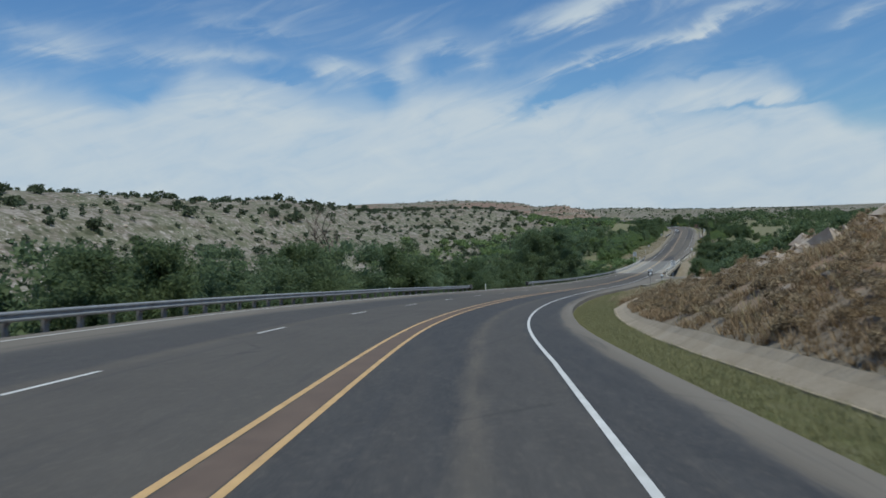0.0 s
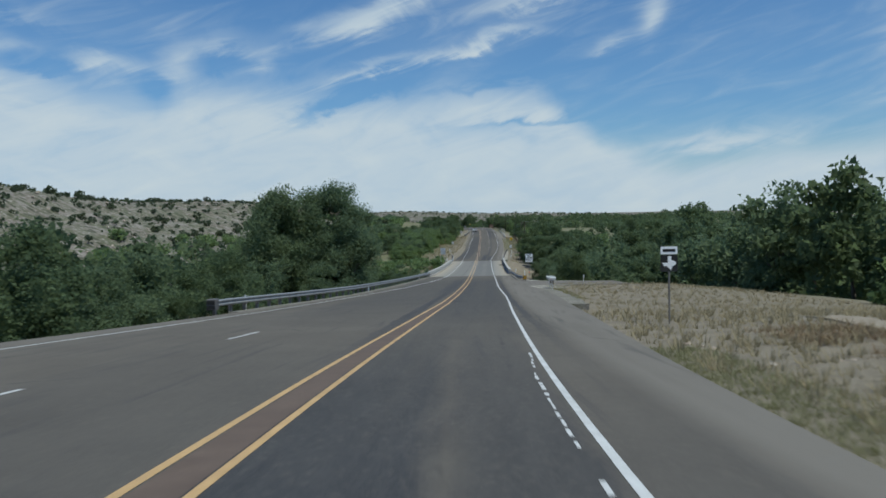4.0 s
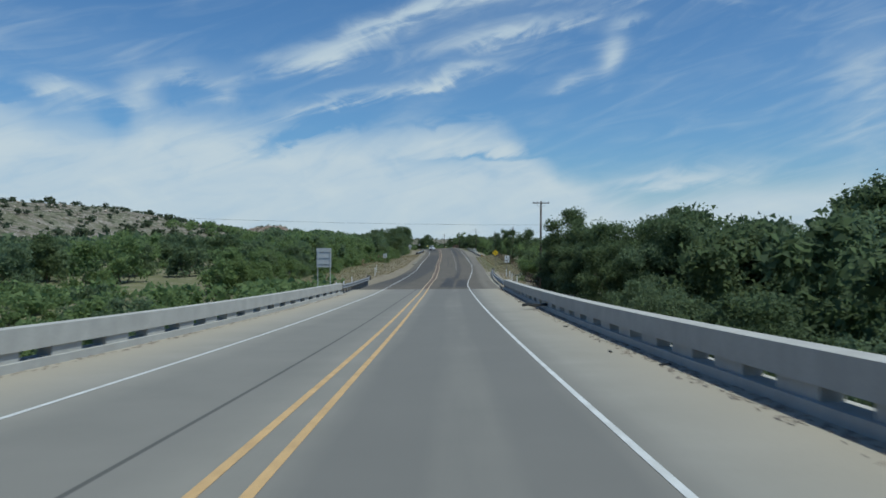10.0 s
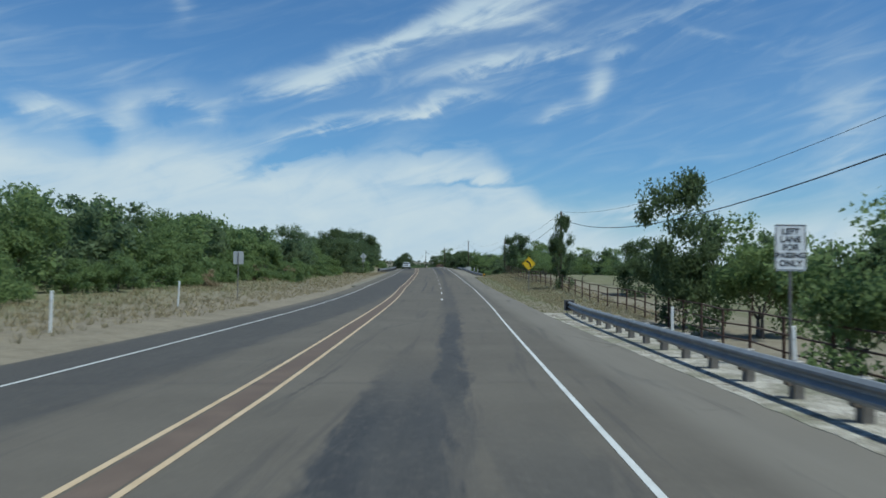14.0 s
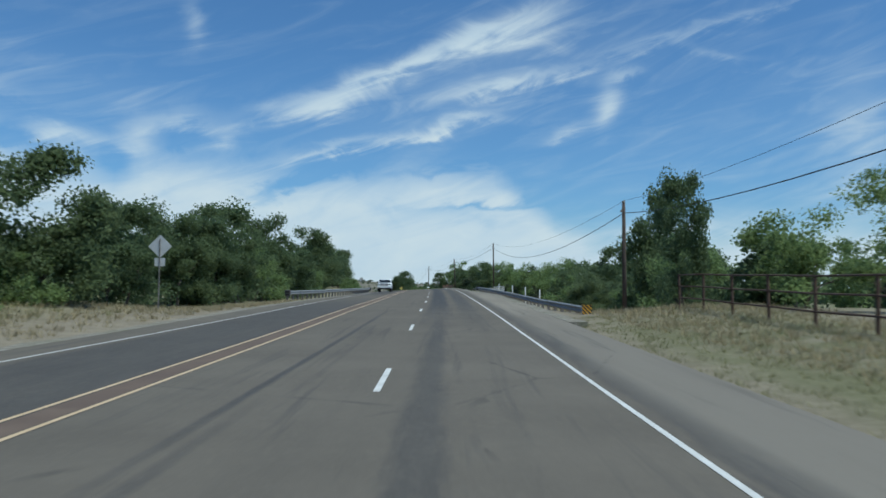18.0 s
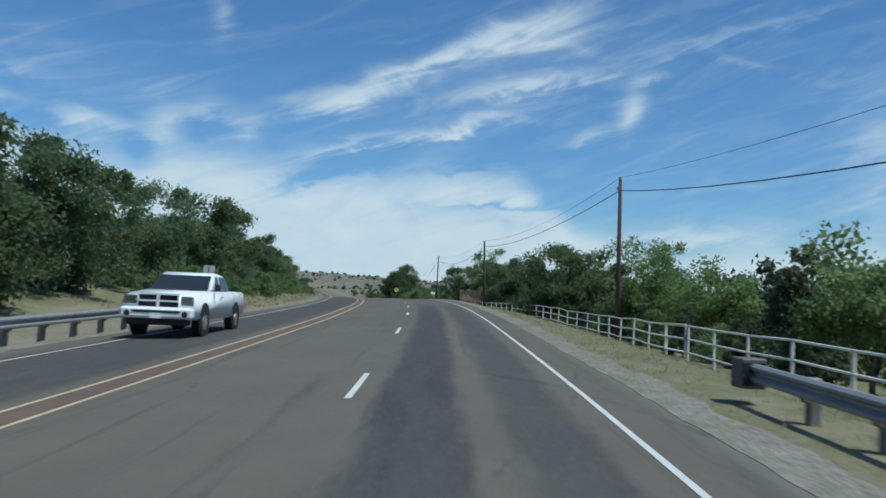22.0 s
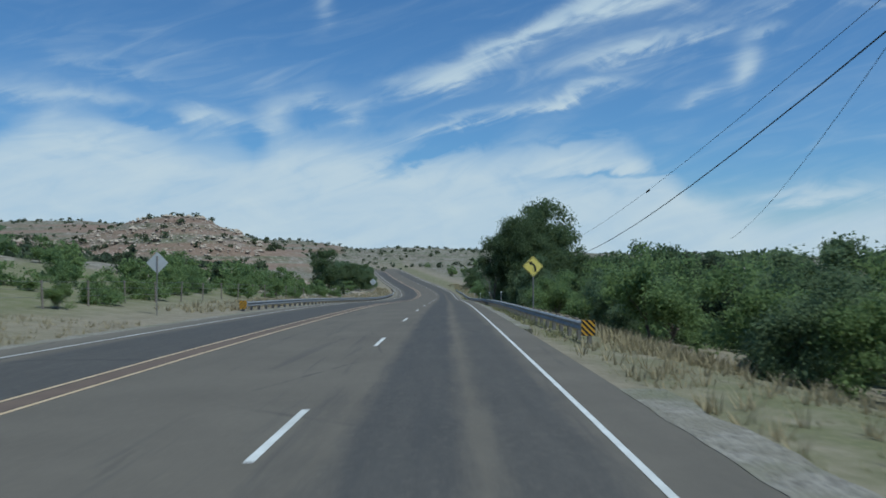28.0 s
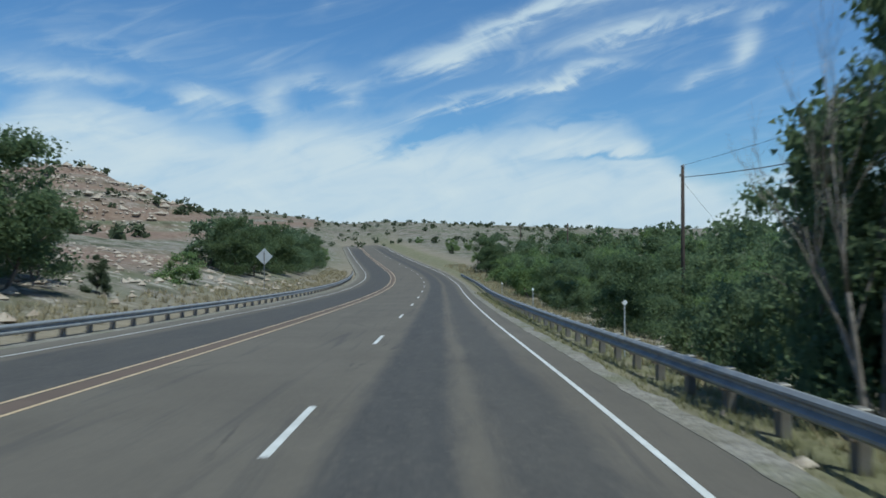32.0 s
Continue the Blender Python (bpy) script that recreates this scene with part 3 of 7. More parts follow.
def spline(values, s):
    """A smooth curve through values given every STEP metres, run on straight past both ends."""
    s = np.asarray(s, float)
    q = np.clip(s, 0, S_END) / STEP
    i = np.clip(q.astype(int), 0, len(values) - 2)
    f = q - i
    slope = np.gradient(values)
    a, b, m, n = values[i], values[i + 1], slope[i], slope[i + 1]
    v = (2 * f**3 - 3 * f**2 + 1) * a + (f**3 - 2 * f**2 + f) * m + (3 * f**2 - 2 * f**3) * b + (f**3 - f**2) * n
    return v + np.where(s < 0, s * (values[1] - values[0]) / STEP, 0) + np.where(s > S_END, (s - S_END) * (values[-1] - values[-2]) / STEP, 0)


def line_z(s):
    """Height of the road along its line; past the last bend it levels off."""
    s = np.asarray(s, float)
    over = np.maximum(s - S_END, 0)
    return spline(PLAN_Z, np.clip(s, -400, S_END)) + 3.0 * (1 - np.exp(-over / 75.0))


def bank_at(s):
    return np.tan(np.radians(np.interp(s, BANK_S, BANK)))


def across(s, d):
    """Plan position d metres to the right of the line at station s. Far out, all stations look the same way, so that they never cross."""
    s, d = np.asarray(s, float), np.asarray(d, float)
    tx, ty = spline(PLAN_X, s + 1) - spline(PLAN_X, s - 1), spline(PLAN_Y, s + 1) - spline(PLAN_Y, s - 1)
    ln = np.hypot(tx, ty)
    tx, ty = tx / ln, ty / ln
    near = np.clip(d, -45, 45)
    far = d - near
    return spline(PLAN_X, s) + near * ty + far, spline(PLAN_Y, s) - near * tx


def heading(s):
    x0, y0 = across(s - 1.0, 0)
    x1, y1 = across(s + 1.0, 0)
    return math.degrees(math.atan2(-(x1 - x0), y1 - y0))


def surf(s, d, lift=0.0):
    """A point of the road's surface."""
    x, y = across(s, d)
    z = line_z(s) + bank_at(s) * np.clip(d, -13, 8) + lift
    return np.stack(np.broadcast_arrays(x, y, z), -1)


# how wide things are along the way: station, metres to the right of the line of travel
CENTRE = ([-60, 11, 33, 55, 77, 88, 131, 164, 186, 208, 230, 252, 274, 296, 319, 350, 388, 435, 458, 481, 505, 527, 550, 572, 595, 630, 662, 706, 728, 980],
          [-2.3, -2.3, -2.3, -2.43, -2.57, -2.35, -1.57, -1.54, -1.58, -1.7, -1.86, -2.0, -2.15, -2.48, -2.82, -3.7, -4.66, -4.73, -4.72, -4.94, -5.03, -4.9, -5.23, -5.55, -5.9, -5.8, -5.64, -5.52, -5.6, -5.5])
RIGHT = ([-60, 6, 16, 33, 77, 88, 131, 142, 164, 208, 230, 252, 274, 290, 297, 310, 319, 350, 388, 412, 435, 458, 482, 505, 550, 573, 595, 630, 662, 706, 728, 980],
         [1.25, 1.25, 1.42, 1.36, 1.32, 1.31, 2.04, 2.1, 1.88, 1.87, 1.72, 1.59, 1.47, 1.38, 1.38, 1.55, 1.67, 2.1, 2.44, 2.27, 2.21, 2.09, 2.03, 1.96, 1.83, 1.58, 1.39, 1.65, 1.78, 1.85, 1.95, 1.95])
LEFT = ([-60, 40, 86, 97, 120, 137, 147, 166, 186, 206, 230, 274, 296, 319, 393, 416, 438, 462, 486, 509, 532, 556, 579, 601, 640, 667, 700, 980],
        [-11.9, -11.9, -11.6, -11.2, -10.1, -9.23, -8.74, -7.22, -5.93, -5.21, -5.34, -5.42, -5.95, -6.53, -8.47, -8.4, -8.1, -8.2, -8.6, -8.6, -8.5, -8.9, -9.3, -9.4, -9.4, -9.4, -9.6, -9.5])
PAVE_R = ([-60, 88, 115, 140, 150, 160, 164, 166, 168, 178, 182, 186, 190, 206, 285, 345, 370, 437, 470, 492, 525, 560, 600, 650, 980],
          [3.3, 3.3, 4.6, 5.5, 5.6, 5.3, 4.9, 5.3, 15.0, 15.0, 6.2, 4.95, 4.75, 4.5, 4.1, 4.2, 4.3, 4.5, 4.3, 2.9, 2.7, 2.5, 2.4, 2.6, 2.6])
PAVE_L = ([-60, 86, 105, 125, 150, 206, 285, 300, 320, 393, 440, 530, 600, 660, 980],
          [-12.7, -12.5, -12.2, -11.0, -9.4, -7.6, -7.8, -8.2, -8.0, -9.7, -9.6, -9.8, -10.4, -10.6, -10.7])


def along(table, s):
    return np.interp(s, *table)


BRIDGE = (206.5, 285.0)
DITCH = ([-60, 30, 50, 60, 85, 120], [5.8, 5.8, 5.8, 5.9, 8.2, 12.7])

# ---- the land: heights over the road's own level near it, and its own height further out ----
NEAR_D = np.array([-50, -35, -22, -17, -14, -11.5, -8, 0, 3, 6, 10, 18, 30, 45.0])
NEAR = {}


def station(s, *heights):
    NEAR[s] = heights


station(-60, -8, -6, -3.2, -1.6, -.5, -.4, -.4, -.4, -.35, -.35, 2.0, 6.2, 8.5, 9.5)
station(24, -8, -6, -3.2, -1.6, -.5, -.4, -.4, -.4, -.35, -.4, 1.9, 5.7, 8.0, 9.0)
station(44, -8, -6, -3.2, -1.6, -.5, -.4, -.4, -.4, -.35, -.45, 1.2, 4.2, 6.5, 7.5)
station(70, -8, -6, -3.2, -1.6, -.5, -.4, -.4, -.4, -.3, -.4, .5, 2.2, 4.0, 4.5)
station(105, -7.5, -6, -3.4, -1.8, -.6, -.3, -.4, -.4, -.35, -.3, -.1, .4, .6, -.6)
station(130, -7, -5.5, -3.6, -2.2, -1.2, -.3, -.4, -.4, -.4, -.3, -.3, -.6, -1.1, -2.6)
station(157, -6.5, -6, -4.1, -2.8, -1.7, -.7, -.3, -.4, -.4, -.12, -.06, -.15, -1.0, -3)
station(170, -6.5, -6, -4.4, -3.1, -2.1, -1, -.3, -.4, -.4, -.15, -.07, -.12, -1.2, -3)
station(180, -6.5, -6, -4.6, -3.4, -2.4, -1.2, -.3, -.4, -.4, -.35, -.5, -1.0, -2.0, -4.0)
station(203, -6.5, -6, -5.2, -4.4, -3.6, -2.2, -.6, -.6, -.6, -.8, -2.2, -3.4, -4.5, -6.0)
station(214, -6.5, -6.5, -6.2, -6, -5.6, -5, -4.6, -4.6, -4.6, -4.8, -5.4, -6, -6.5, -6.5)
station(245, -7, -7, -7, -7, -7, -7, -7, -7, -7, -7, -7, -7, -7, -7)
station(276, -3, -3.6, -4.6, -5, -5, -5, -5, -5, -5, -5, -5, -5, -5, -5)
station(288, -1, -1.4, -1.6, -1.5, -1.2, -.8, -.4, -.4, -.4, -.5, -1.3, -2, -2.5, -3)
station(320, 1, .6, .3, .1, 0, -.1, -.35, -.4, -.4, -.3, -.9, -1.0, -1.0, -1.0)
station(360, 2, 1.2, .7, .4, .1, -.05, -.35, -.4, -.4, -.2, -.5, -.5, -.5, -.8)
station(392, 2, 1.2, .7, .4, .1, -.05, -.35, -.4, -.4, -.1, .25, .3, .2, 0)
station(432, 2, 1.2, .7, .4, .1, -.05, -.35, -.4, -.4, -.1, .42, .5, .4, .2)
station(455, .5, 0, -.6, -.6, -.4, -.2, -.35, -.4, -.4, -.35, -1.2, -2.2, -2.5, -3)
station(505, 1, .4, -.3, -.5, -.4, -.2, -.35, -.4, -.4, -.45, -1.5, -2.5, -2.6, -3)
station(545, 4, 2.6, 1.4, .7, .2, -.05, -.35, -.4, -.35, -.6, -1.75, -2.6, -2.8, -3)
station(590, 5, 3, 1.6, .9, .3, -.05, -.35, -.4, -.3, -.6, -1.75, -2.1, -2.2, -2.2)
station(605, 5, 3, 1.6, .9, .3, -.05, -.35, -.4, -.3, -.45, -1.1, -1.4, -1.6, -2)
station(622, 5, 3, 1.5, .8, .3, -.05, -.35, -.4, -.3, -.3, -.6, -1, -1.2, -1.5)
station(655, 4, 2, .9, .4, .1, -.1, -.35, -.4, -.3, -.6, -1.5, -2.5, -3, -3)
station(720, 5, 3, 1.4, .6, .1, -.1, -.35, -.4, -.3, -.7, -1.8, -3, -4, -4)
station(770, 6, 4.2, 2.4, 1.2, .3, -.1, -.35, -.4, -.3, -.5, -1.4, -2.5, -3, -3)
station(860, 6, 4, 2.2, 1.0, .2, -.1, -.35, -.4, -.2, .2, .3, 0, -.5, -.5)
station(990, 5, 3, 1.5, .6, .1, -.1, -.35, -.4, -.2, .2, .6, 1, 1.5, 2)
NEAR_S = np.array(sorted(NEAR), float)
NEAR_H = np.array([NEAR[s] for s in sorted(NEAR)], float)


def smooth(x, lo, hi):
    t = np.clip((x - lo) / (hi - lo), 0, 1)
    return t * t * (3 - 2 * t)


def fbm(x, y, octaves=5):
    """Cheap rolling noise out of turned sine waves, the same for arrays and single values."""
    v, amp, f = 0.0, 1.0, 1.0
    for i in range(octaves):
        a = 0.7 + 1.9 * i
        p, q = x * math.cos(a) + y * math.sin(a), y * math.cos(a) - x * math.sin(a)
        v = v + amp * np.sin(p * f + 1.3 * np.sin(q * f * 0.7 + i)) * np.cos(q * f * 0.9 + 0.8 * np.sin(p * f * 0.6 - i))
        amp, f = amp * 0.55, f * 2.03
    return v


def land(s, d):
    """Height of the ground at station s, d metres to the right."""
    s, d = np.broadcast_arrays(np.asarray(s, float), np.asarray(d, float))
    sc = np.clip(s, NEAR_S[0], NEAR_S[-1])
    i = np.clip(np.searchsorted(NEAR_S, sc) - 1, 0, len(NEAR_S) - 2)
    f = smooth(sc, NEAR_S[i], NEAR_S[i + 1])
    dc = np.clip(d, -50, 45)
    j = np.clip(np.searchsorted(NEAR_D, dc) - 1, 0, len(NEAR_D) - 2)
    g = (dc - NEAR_D[j]) / (NEAR_D[j + 1] - NEAR_D[j])
    rel = (NEAR_H[i, j] * (1 - g) + NEAR_H[i, j + 1] * g) * (1 - f) + (NEAR_H[i + 1, j] * (1 - g) + NEAR_H[i + 1, j + 1] * g) * f
    base = line_z(s)
    z = base + rel + bank_at(s) * np.clip(d, -13, 8) * (1 - smooth(np.abs(d), 14, 30))
    # terraced ridge to the left, level country to the right and ahead
    x, y = across(s, d)
    rough = fbm(x / 55.0, y / 55.0)
    top = np.interp(s, [-200, 100, 200, 300, 390, 440, 480, 560, 640, 720, 800, 850, 1100, 1500], [17, 15, 12.5, 9.8, 8.8, 5.5, 3.6, 3.6, 4, 3, 1, 0, 1, 1])
    foot = np.interp(s, [-200, 100, 300, 420, 560, 680, 800, 1100], [-75, -70, -75, -95, -70, -75, -60, -55])
    rise = np.interp(s, [-200, 150, 420, 640, 1100], [120, 120, 100, 75, 160])
    t = np.clip((foot - d) / rise, 0, 1)
    step = t + 0.035 * np.sin(t * 22) * (t * (1 - t) * 4)
    ridge = z + (top + 1.3 * rough - z) * smooth(step, 0, 1)
    z = np.where(d < foot, ridge, z)
    right = base * 0 + np.interp(s, [-200, 150, 250, 450, 700, 1100], [-6, -16, -22, -18, -17, -9]) + 0.8 * rough
    z = np.where(d > 45, z + (right - z) * smooth(d, 45, 130), z)
    z = z + smooth(d, 300, 900) * (1.5 * rough - 4)
    # the mesa beyond the last bend
    r = np.hypot((s - 919) * 1.0, (d + 85) * np.where(d < -85, 0.8, 1.0))
    cone = 6.2 - np.maximum(r - 9, 0) * 0.36 + 0.55 * np.sin(np.maximum(r - 9, 0) * 0.55) + 0.5 * fbm(x / 9.0, y / 9.0, 3)
    z = np.where((r < 80) & (d < -20), np.maximum(z, cone), z)
    # hills closing the view ahead
    ahead = smooth(s, 1000, 1200) * (14.0 + 2.2 * fbm(x / 140.0, y / 140.0, 3)) * (1 - 0.65 * smooth(d, -20, 260)) * (1 - 0.3 * smooth(-d, 300, 1500))
    z = z + ahead + smooth(s, 1000, 1200) * 7.0 * smooth(-d, 80, 125)
    small = smooth(np.abs(d), 12, 40)
    return z + small * 0.25 * fbm(x / 7.0, y / 7.0, 3) + 0.05 * smooth(np.abs(d), 4, 9) * fbm(x / 1.7, y / 1.7, 2)


def ground_point(s, d, lift=0.0):
    x, y = across(s, d)
    return Vector((float(x), float(y), float(land(s, d)) + lift))


# ---- helpers for building ----
def mesh_of(name, verts, faces, material, smooth_faces=False):
    me = bpy.data.meshes.new(name)
    me.from_pydata([tuple(v) for v in verts], [], faces)
    me.materials.append(material)
    if smooth_faces:
        me.polygons.foreach_set("use_smooth", [True] * len(me.polygons))
    me.update()
    return me


def thing(name, label, category, group="", at=None, kind=""):
    ob = new(name)
    if at is not None:
        ob.matrix_world = at
    return tagged(ob, label, category, group, kind)


def child(name, data, parent, m=None, label=""):
    ob = new(name, data)
    ob.parent = parent
    if m is not None:
        ob.matrix_basis = m
    if label:
        ob["label"] = label
    return ob


def bm_box(bm, size, at=(0, 0, 0), turn=None, bevel=0.0):
    m = Matrix.Translation(at) @ (turn or Matrix()) @ Matrix.Diagonal((*size, 1))
    r = bmesh.ops.create_cube(bm, size=1.0, matrix=m)
    if bevel:
        edges = list({e for v in r["verts"] for e in v.link_edges})
        bmesh.ops.bevel(bm, geom=edges, offset=bevel, segments=1, affect="EDGES")
    return bm


def bm_rod(bm, a, b, r0, r1=None, sides=8):
    a, b = Vector(a), Vector(b)
    way = b - a
    m = Matrix.Translation((a + b) / 2) @ way.to_track_quat("Z", "Y").to_matrix().to_4x4()
    bmesh.ops.create_cone(bm, cap_ends=True, segments=sides, radius1=r0, radius2=r0 if r1 is None else r1, depth=way.length, matrix=m)
    return bm


def finish(bm, name, material, smooth_faces=False):
    me = bpy.data.meshes.new(name)
    bm.to_mesh(me)
    bm.free()
    me.materials.append(material)
    if smooth_faces:
        me.polygons.foreach_set("use_smooth", [True] * len(me.polygons))
    return me


def box_mesh(name, size, material, at=(0, 0, 0), bevel=0.0, turn=None):
    return finish(bm_box(bmesh.new(), size, at, turn, bevel), name, material)


def rod_mesh(name, a, b, r, material, r1=None, sides=10):
    return finish(bm_rod(bmesh.new(), a, b, r, r1, sides), name, material, False)


def tube(points, radius, sides=6):
    """Vertices and faces of a tube through points; radius may be a list."""
    pts = [Vector(p) for p in points]
    verts, faces = [], []
    for i, p in enumerate(pts):
        way = (pts[min(i + 1, len(pts) - 1)] - pts[max(i - 1, 0)]).normalized()
        q = way.to_track_quat("Z", "Y")
        r = radius[i] if isinstance(radius, (list, tuple)) else radius
        for k in range(sides):
            a = 2 * math.pi * k / sides
            verts.append(p + q @ Vector((r * math.cos(a), r * math.sin(a), 0)))
    for i in range(len(pts) - 1):
        for k in range(sides):
            a, b = i * sides + k, i * sides + (k + 1) % sides
            faces.append((a, b, b + sides, a + sides))
    faces.append(tuple(range(sides - 1, -1, -1)))
    faces.append(tuple(range((len(pts) - 1) * sides, len(pts) * sides)))
    return verts, faces


def strip(name, s0, s1, left, right, material, step=2.0, lift=0.0, depth=0.0, columns=1, uv=False):
    """A band along the road between two offsets (numbers or tables), lying on its surface; depth gives it sides."""
    ss = np.arange(s0, s1 + 1e-6, step)
    if ss[-1] < s1 - 1e-3:
        ss = np.append(ss, s1)
    n = columns + 1
    rows, uvs = [], []
    for q in ss:
        a = along(left, q) if isinstance(left, tuple) else left
        b = along(right, q) if isinstance(right, tuple) else right
        dd = np.linspace(a, b, n)
        rows.append(surf(q, dd, lift))
        uvs += [(d, q) for d in dd]
    verts = np.concatenate(rows)
    faces = [(i * n + k, i * n + k + 1, (i + 1) * n + k + 1, (i + 1) * n + k) for i in range(len(ss) - 1) for k in range(n - 1)]
    if depth:
        low = verts - (0, 0, depth)
        base = len(verts)
        verts = np.concatenate([verts, low])
        uvs = uvs + uvs
        for i in range(len(ss) - 1):
            a, b = i * n, (i + 1) * n
            faces += [(a, b, b + base, a + base), (a + n - 1, a + n - 1 + base, b + n - 1 + base, b + n - 1)]
        e = (len(ss) - 1) * n
        faces += [(k, k + base, k + 1 + base, k + 1) for k in range(n - 1)] + [(e + k, e + k + 1, e + k + 1 + base, e + k + base) for k in range(n - 1)]
    me = mesh_of(name, verts, faces, material)
    if uv:
        layer = me.uv_layers.new(name="UVMap")
        idx = np.empty(len(me.loops), int)
        me.loops.foreach_get("vertex_index", idx)
        layer.data.foreach_set("uv", np.array(uvs)[idx].ravel())
    return me


def offset_table(table, by):
    return (table[0], [v + by for v in table[1]])


def torn(table, by, s0, s1, jag):
    """The same offset with a ragged edge, for loose stone."""
    ss = np.arange(s0, s1, 0.45)
    wave = fbm(ss / 2.3, ss * 0, 3) * jag * 0.35 + np.random.default_rng(int(s0)).uniform(-jag, jag, len(ss))
    return (ss, np.interp(ss, *table) + by + wave * 0.6)


# ---- ground ----
def build_ground():
    ss = np.concatenate([np.arange(-150, 200, 5.0), np.arange(200, 292, 2.5), np.arange(292, 1100, 5.0), np.arange(1100, 1500, 25.0), [1550, 1700, 1900, 2200, 2700, 3400]])
    near = np.concatenate([np.arange(2, 20, 1.0), np.arange(20, 60, 3.0), np.arange(60, 260, 7.0), [280, 330, 400, 500, 700, 1000, 1500, 2300]])
    dd = np.concatenate([-near[::-1], [0.0], near])
    S, D = np.meshgrid(ss, dd, indexing="ij")
    x, y = across(S, D)
    z = land(S, D)
    verts = np.stack([x, y, z], -1).reshape(-1, 3)
    n = len(dd)
    faces = [(i * n + k, i * n + k + 1, (i + 1) * n + k + 1, (i + 1) * n + k) for i in range(len(ss) - 1) for k in range(n - 1)]
    me = mesh_of("ground", verts, faces, GROUND, True)
    ridge = np.clip((np.interp(S, [-200, 300, 420, 640, 700, 760], [-52, -60, -85, -60, -45, -22]) - D) / 12.0, 0, 1)
    rock = np.maximum(ridge, smooth(S, 1000, 1100))
    rock = np.maximum(rock, smooth(D, 250, 500))
    rock = np.maximum(rock, 0.95 * smooth(S, 705, 735) * smooth(-D, 13, 17))
    rock = np.maximum(rock, smooth(S, 850, 910) * smooth(np.abs(D), 8, 16))
    lip = np.interp(S, [-200, 60, 108], [6.0, 6.0, 7.5])
    cut = smooth(D, lip, lip + 5) * smooth(-S, -112, -85) * (1 - smooth(D, 60, 90))
    green = smooth(np.abs(D), 12, 20) * (1 - rock) * 0.75
    green = np.maximum(green, smooth(D, 3, 4) * (1 - smooth(D, 5.6, 6.4)) * smooth(-S, -75, -50))
    green = np.maximum(green, smooth(D, 4.6, 6) * (1 - smooth(D, 10, 13)) * smooth(S, 350, 375) * (1 - smooth(S, 425, 440)) * 0.6)
    green = np.maximum(green, 0.6 * smooth(D, 3, 4) * smooth(S, 640, 660) * (1 - smooth(D, 7, 9)))
    green = np.maximum(green, 0.7 * smooth(D, 3, 4.5) * smooth(S, 490, 510) * (1 - smooth(D, 11, 14)) * (1 - smooth(S, 640, 660)))
    green = np.maximum(green, 0.6 * smooth(-D, 11, 12.5) * smooth(S, 535, 560) * (1 - smooth(S, 640, 660)))
    green = green * (1 - cut)
    green = green * (1 - 0.9 * smooth(D, 6, 8) * (1 - smooth(D, 24, 30)) * smooth(S, 100, 115) * (1 - smooth(S, 185, 200)))
    # reddish seams in the hill inside the bend
    cut = np.maximum(cut, smooth(S, 735, 765) * smooth(-D, 18, 26))
    cover = np.stack([rock, np.clip(green, 0, 1), cut, np.ones_like(rock)], -1).reshape(-1, 4)
    col = me.color_attributes.new("cover", "FLOAT_COLOR", "POINT")
    col.data.foreach_set("color", cover.ravel().astype(np.float32))
    ob = new("ground", me)
    tagged(ob, "dry caliche ground with pale grass, rock ledges and scrub", "ground", kind="structure")


build_ground()


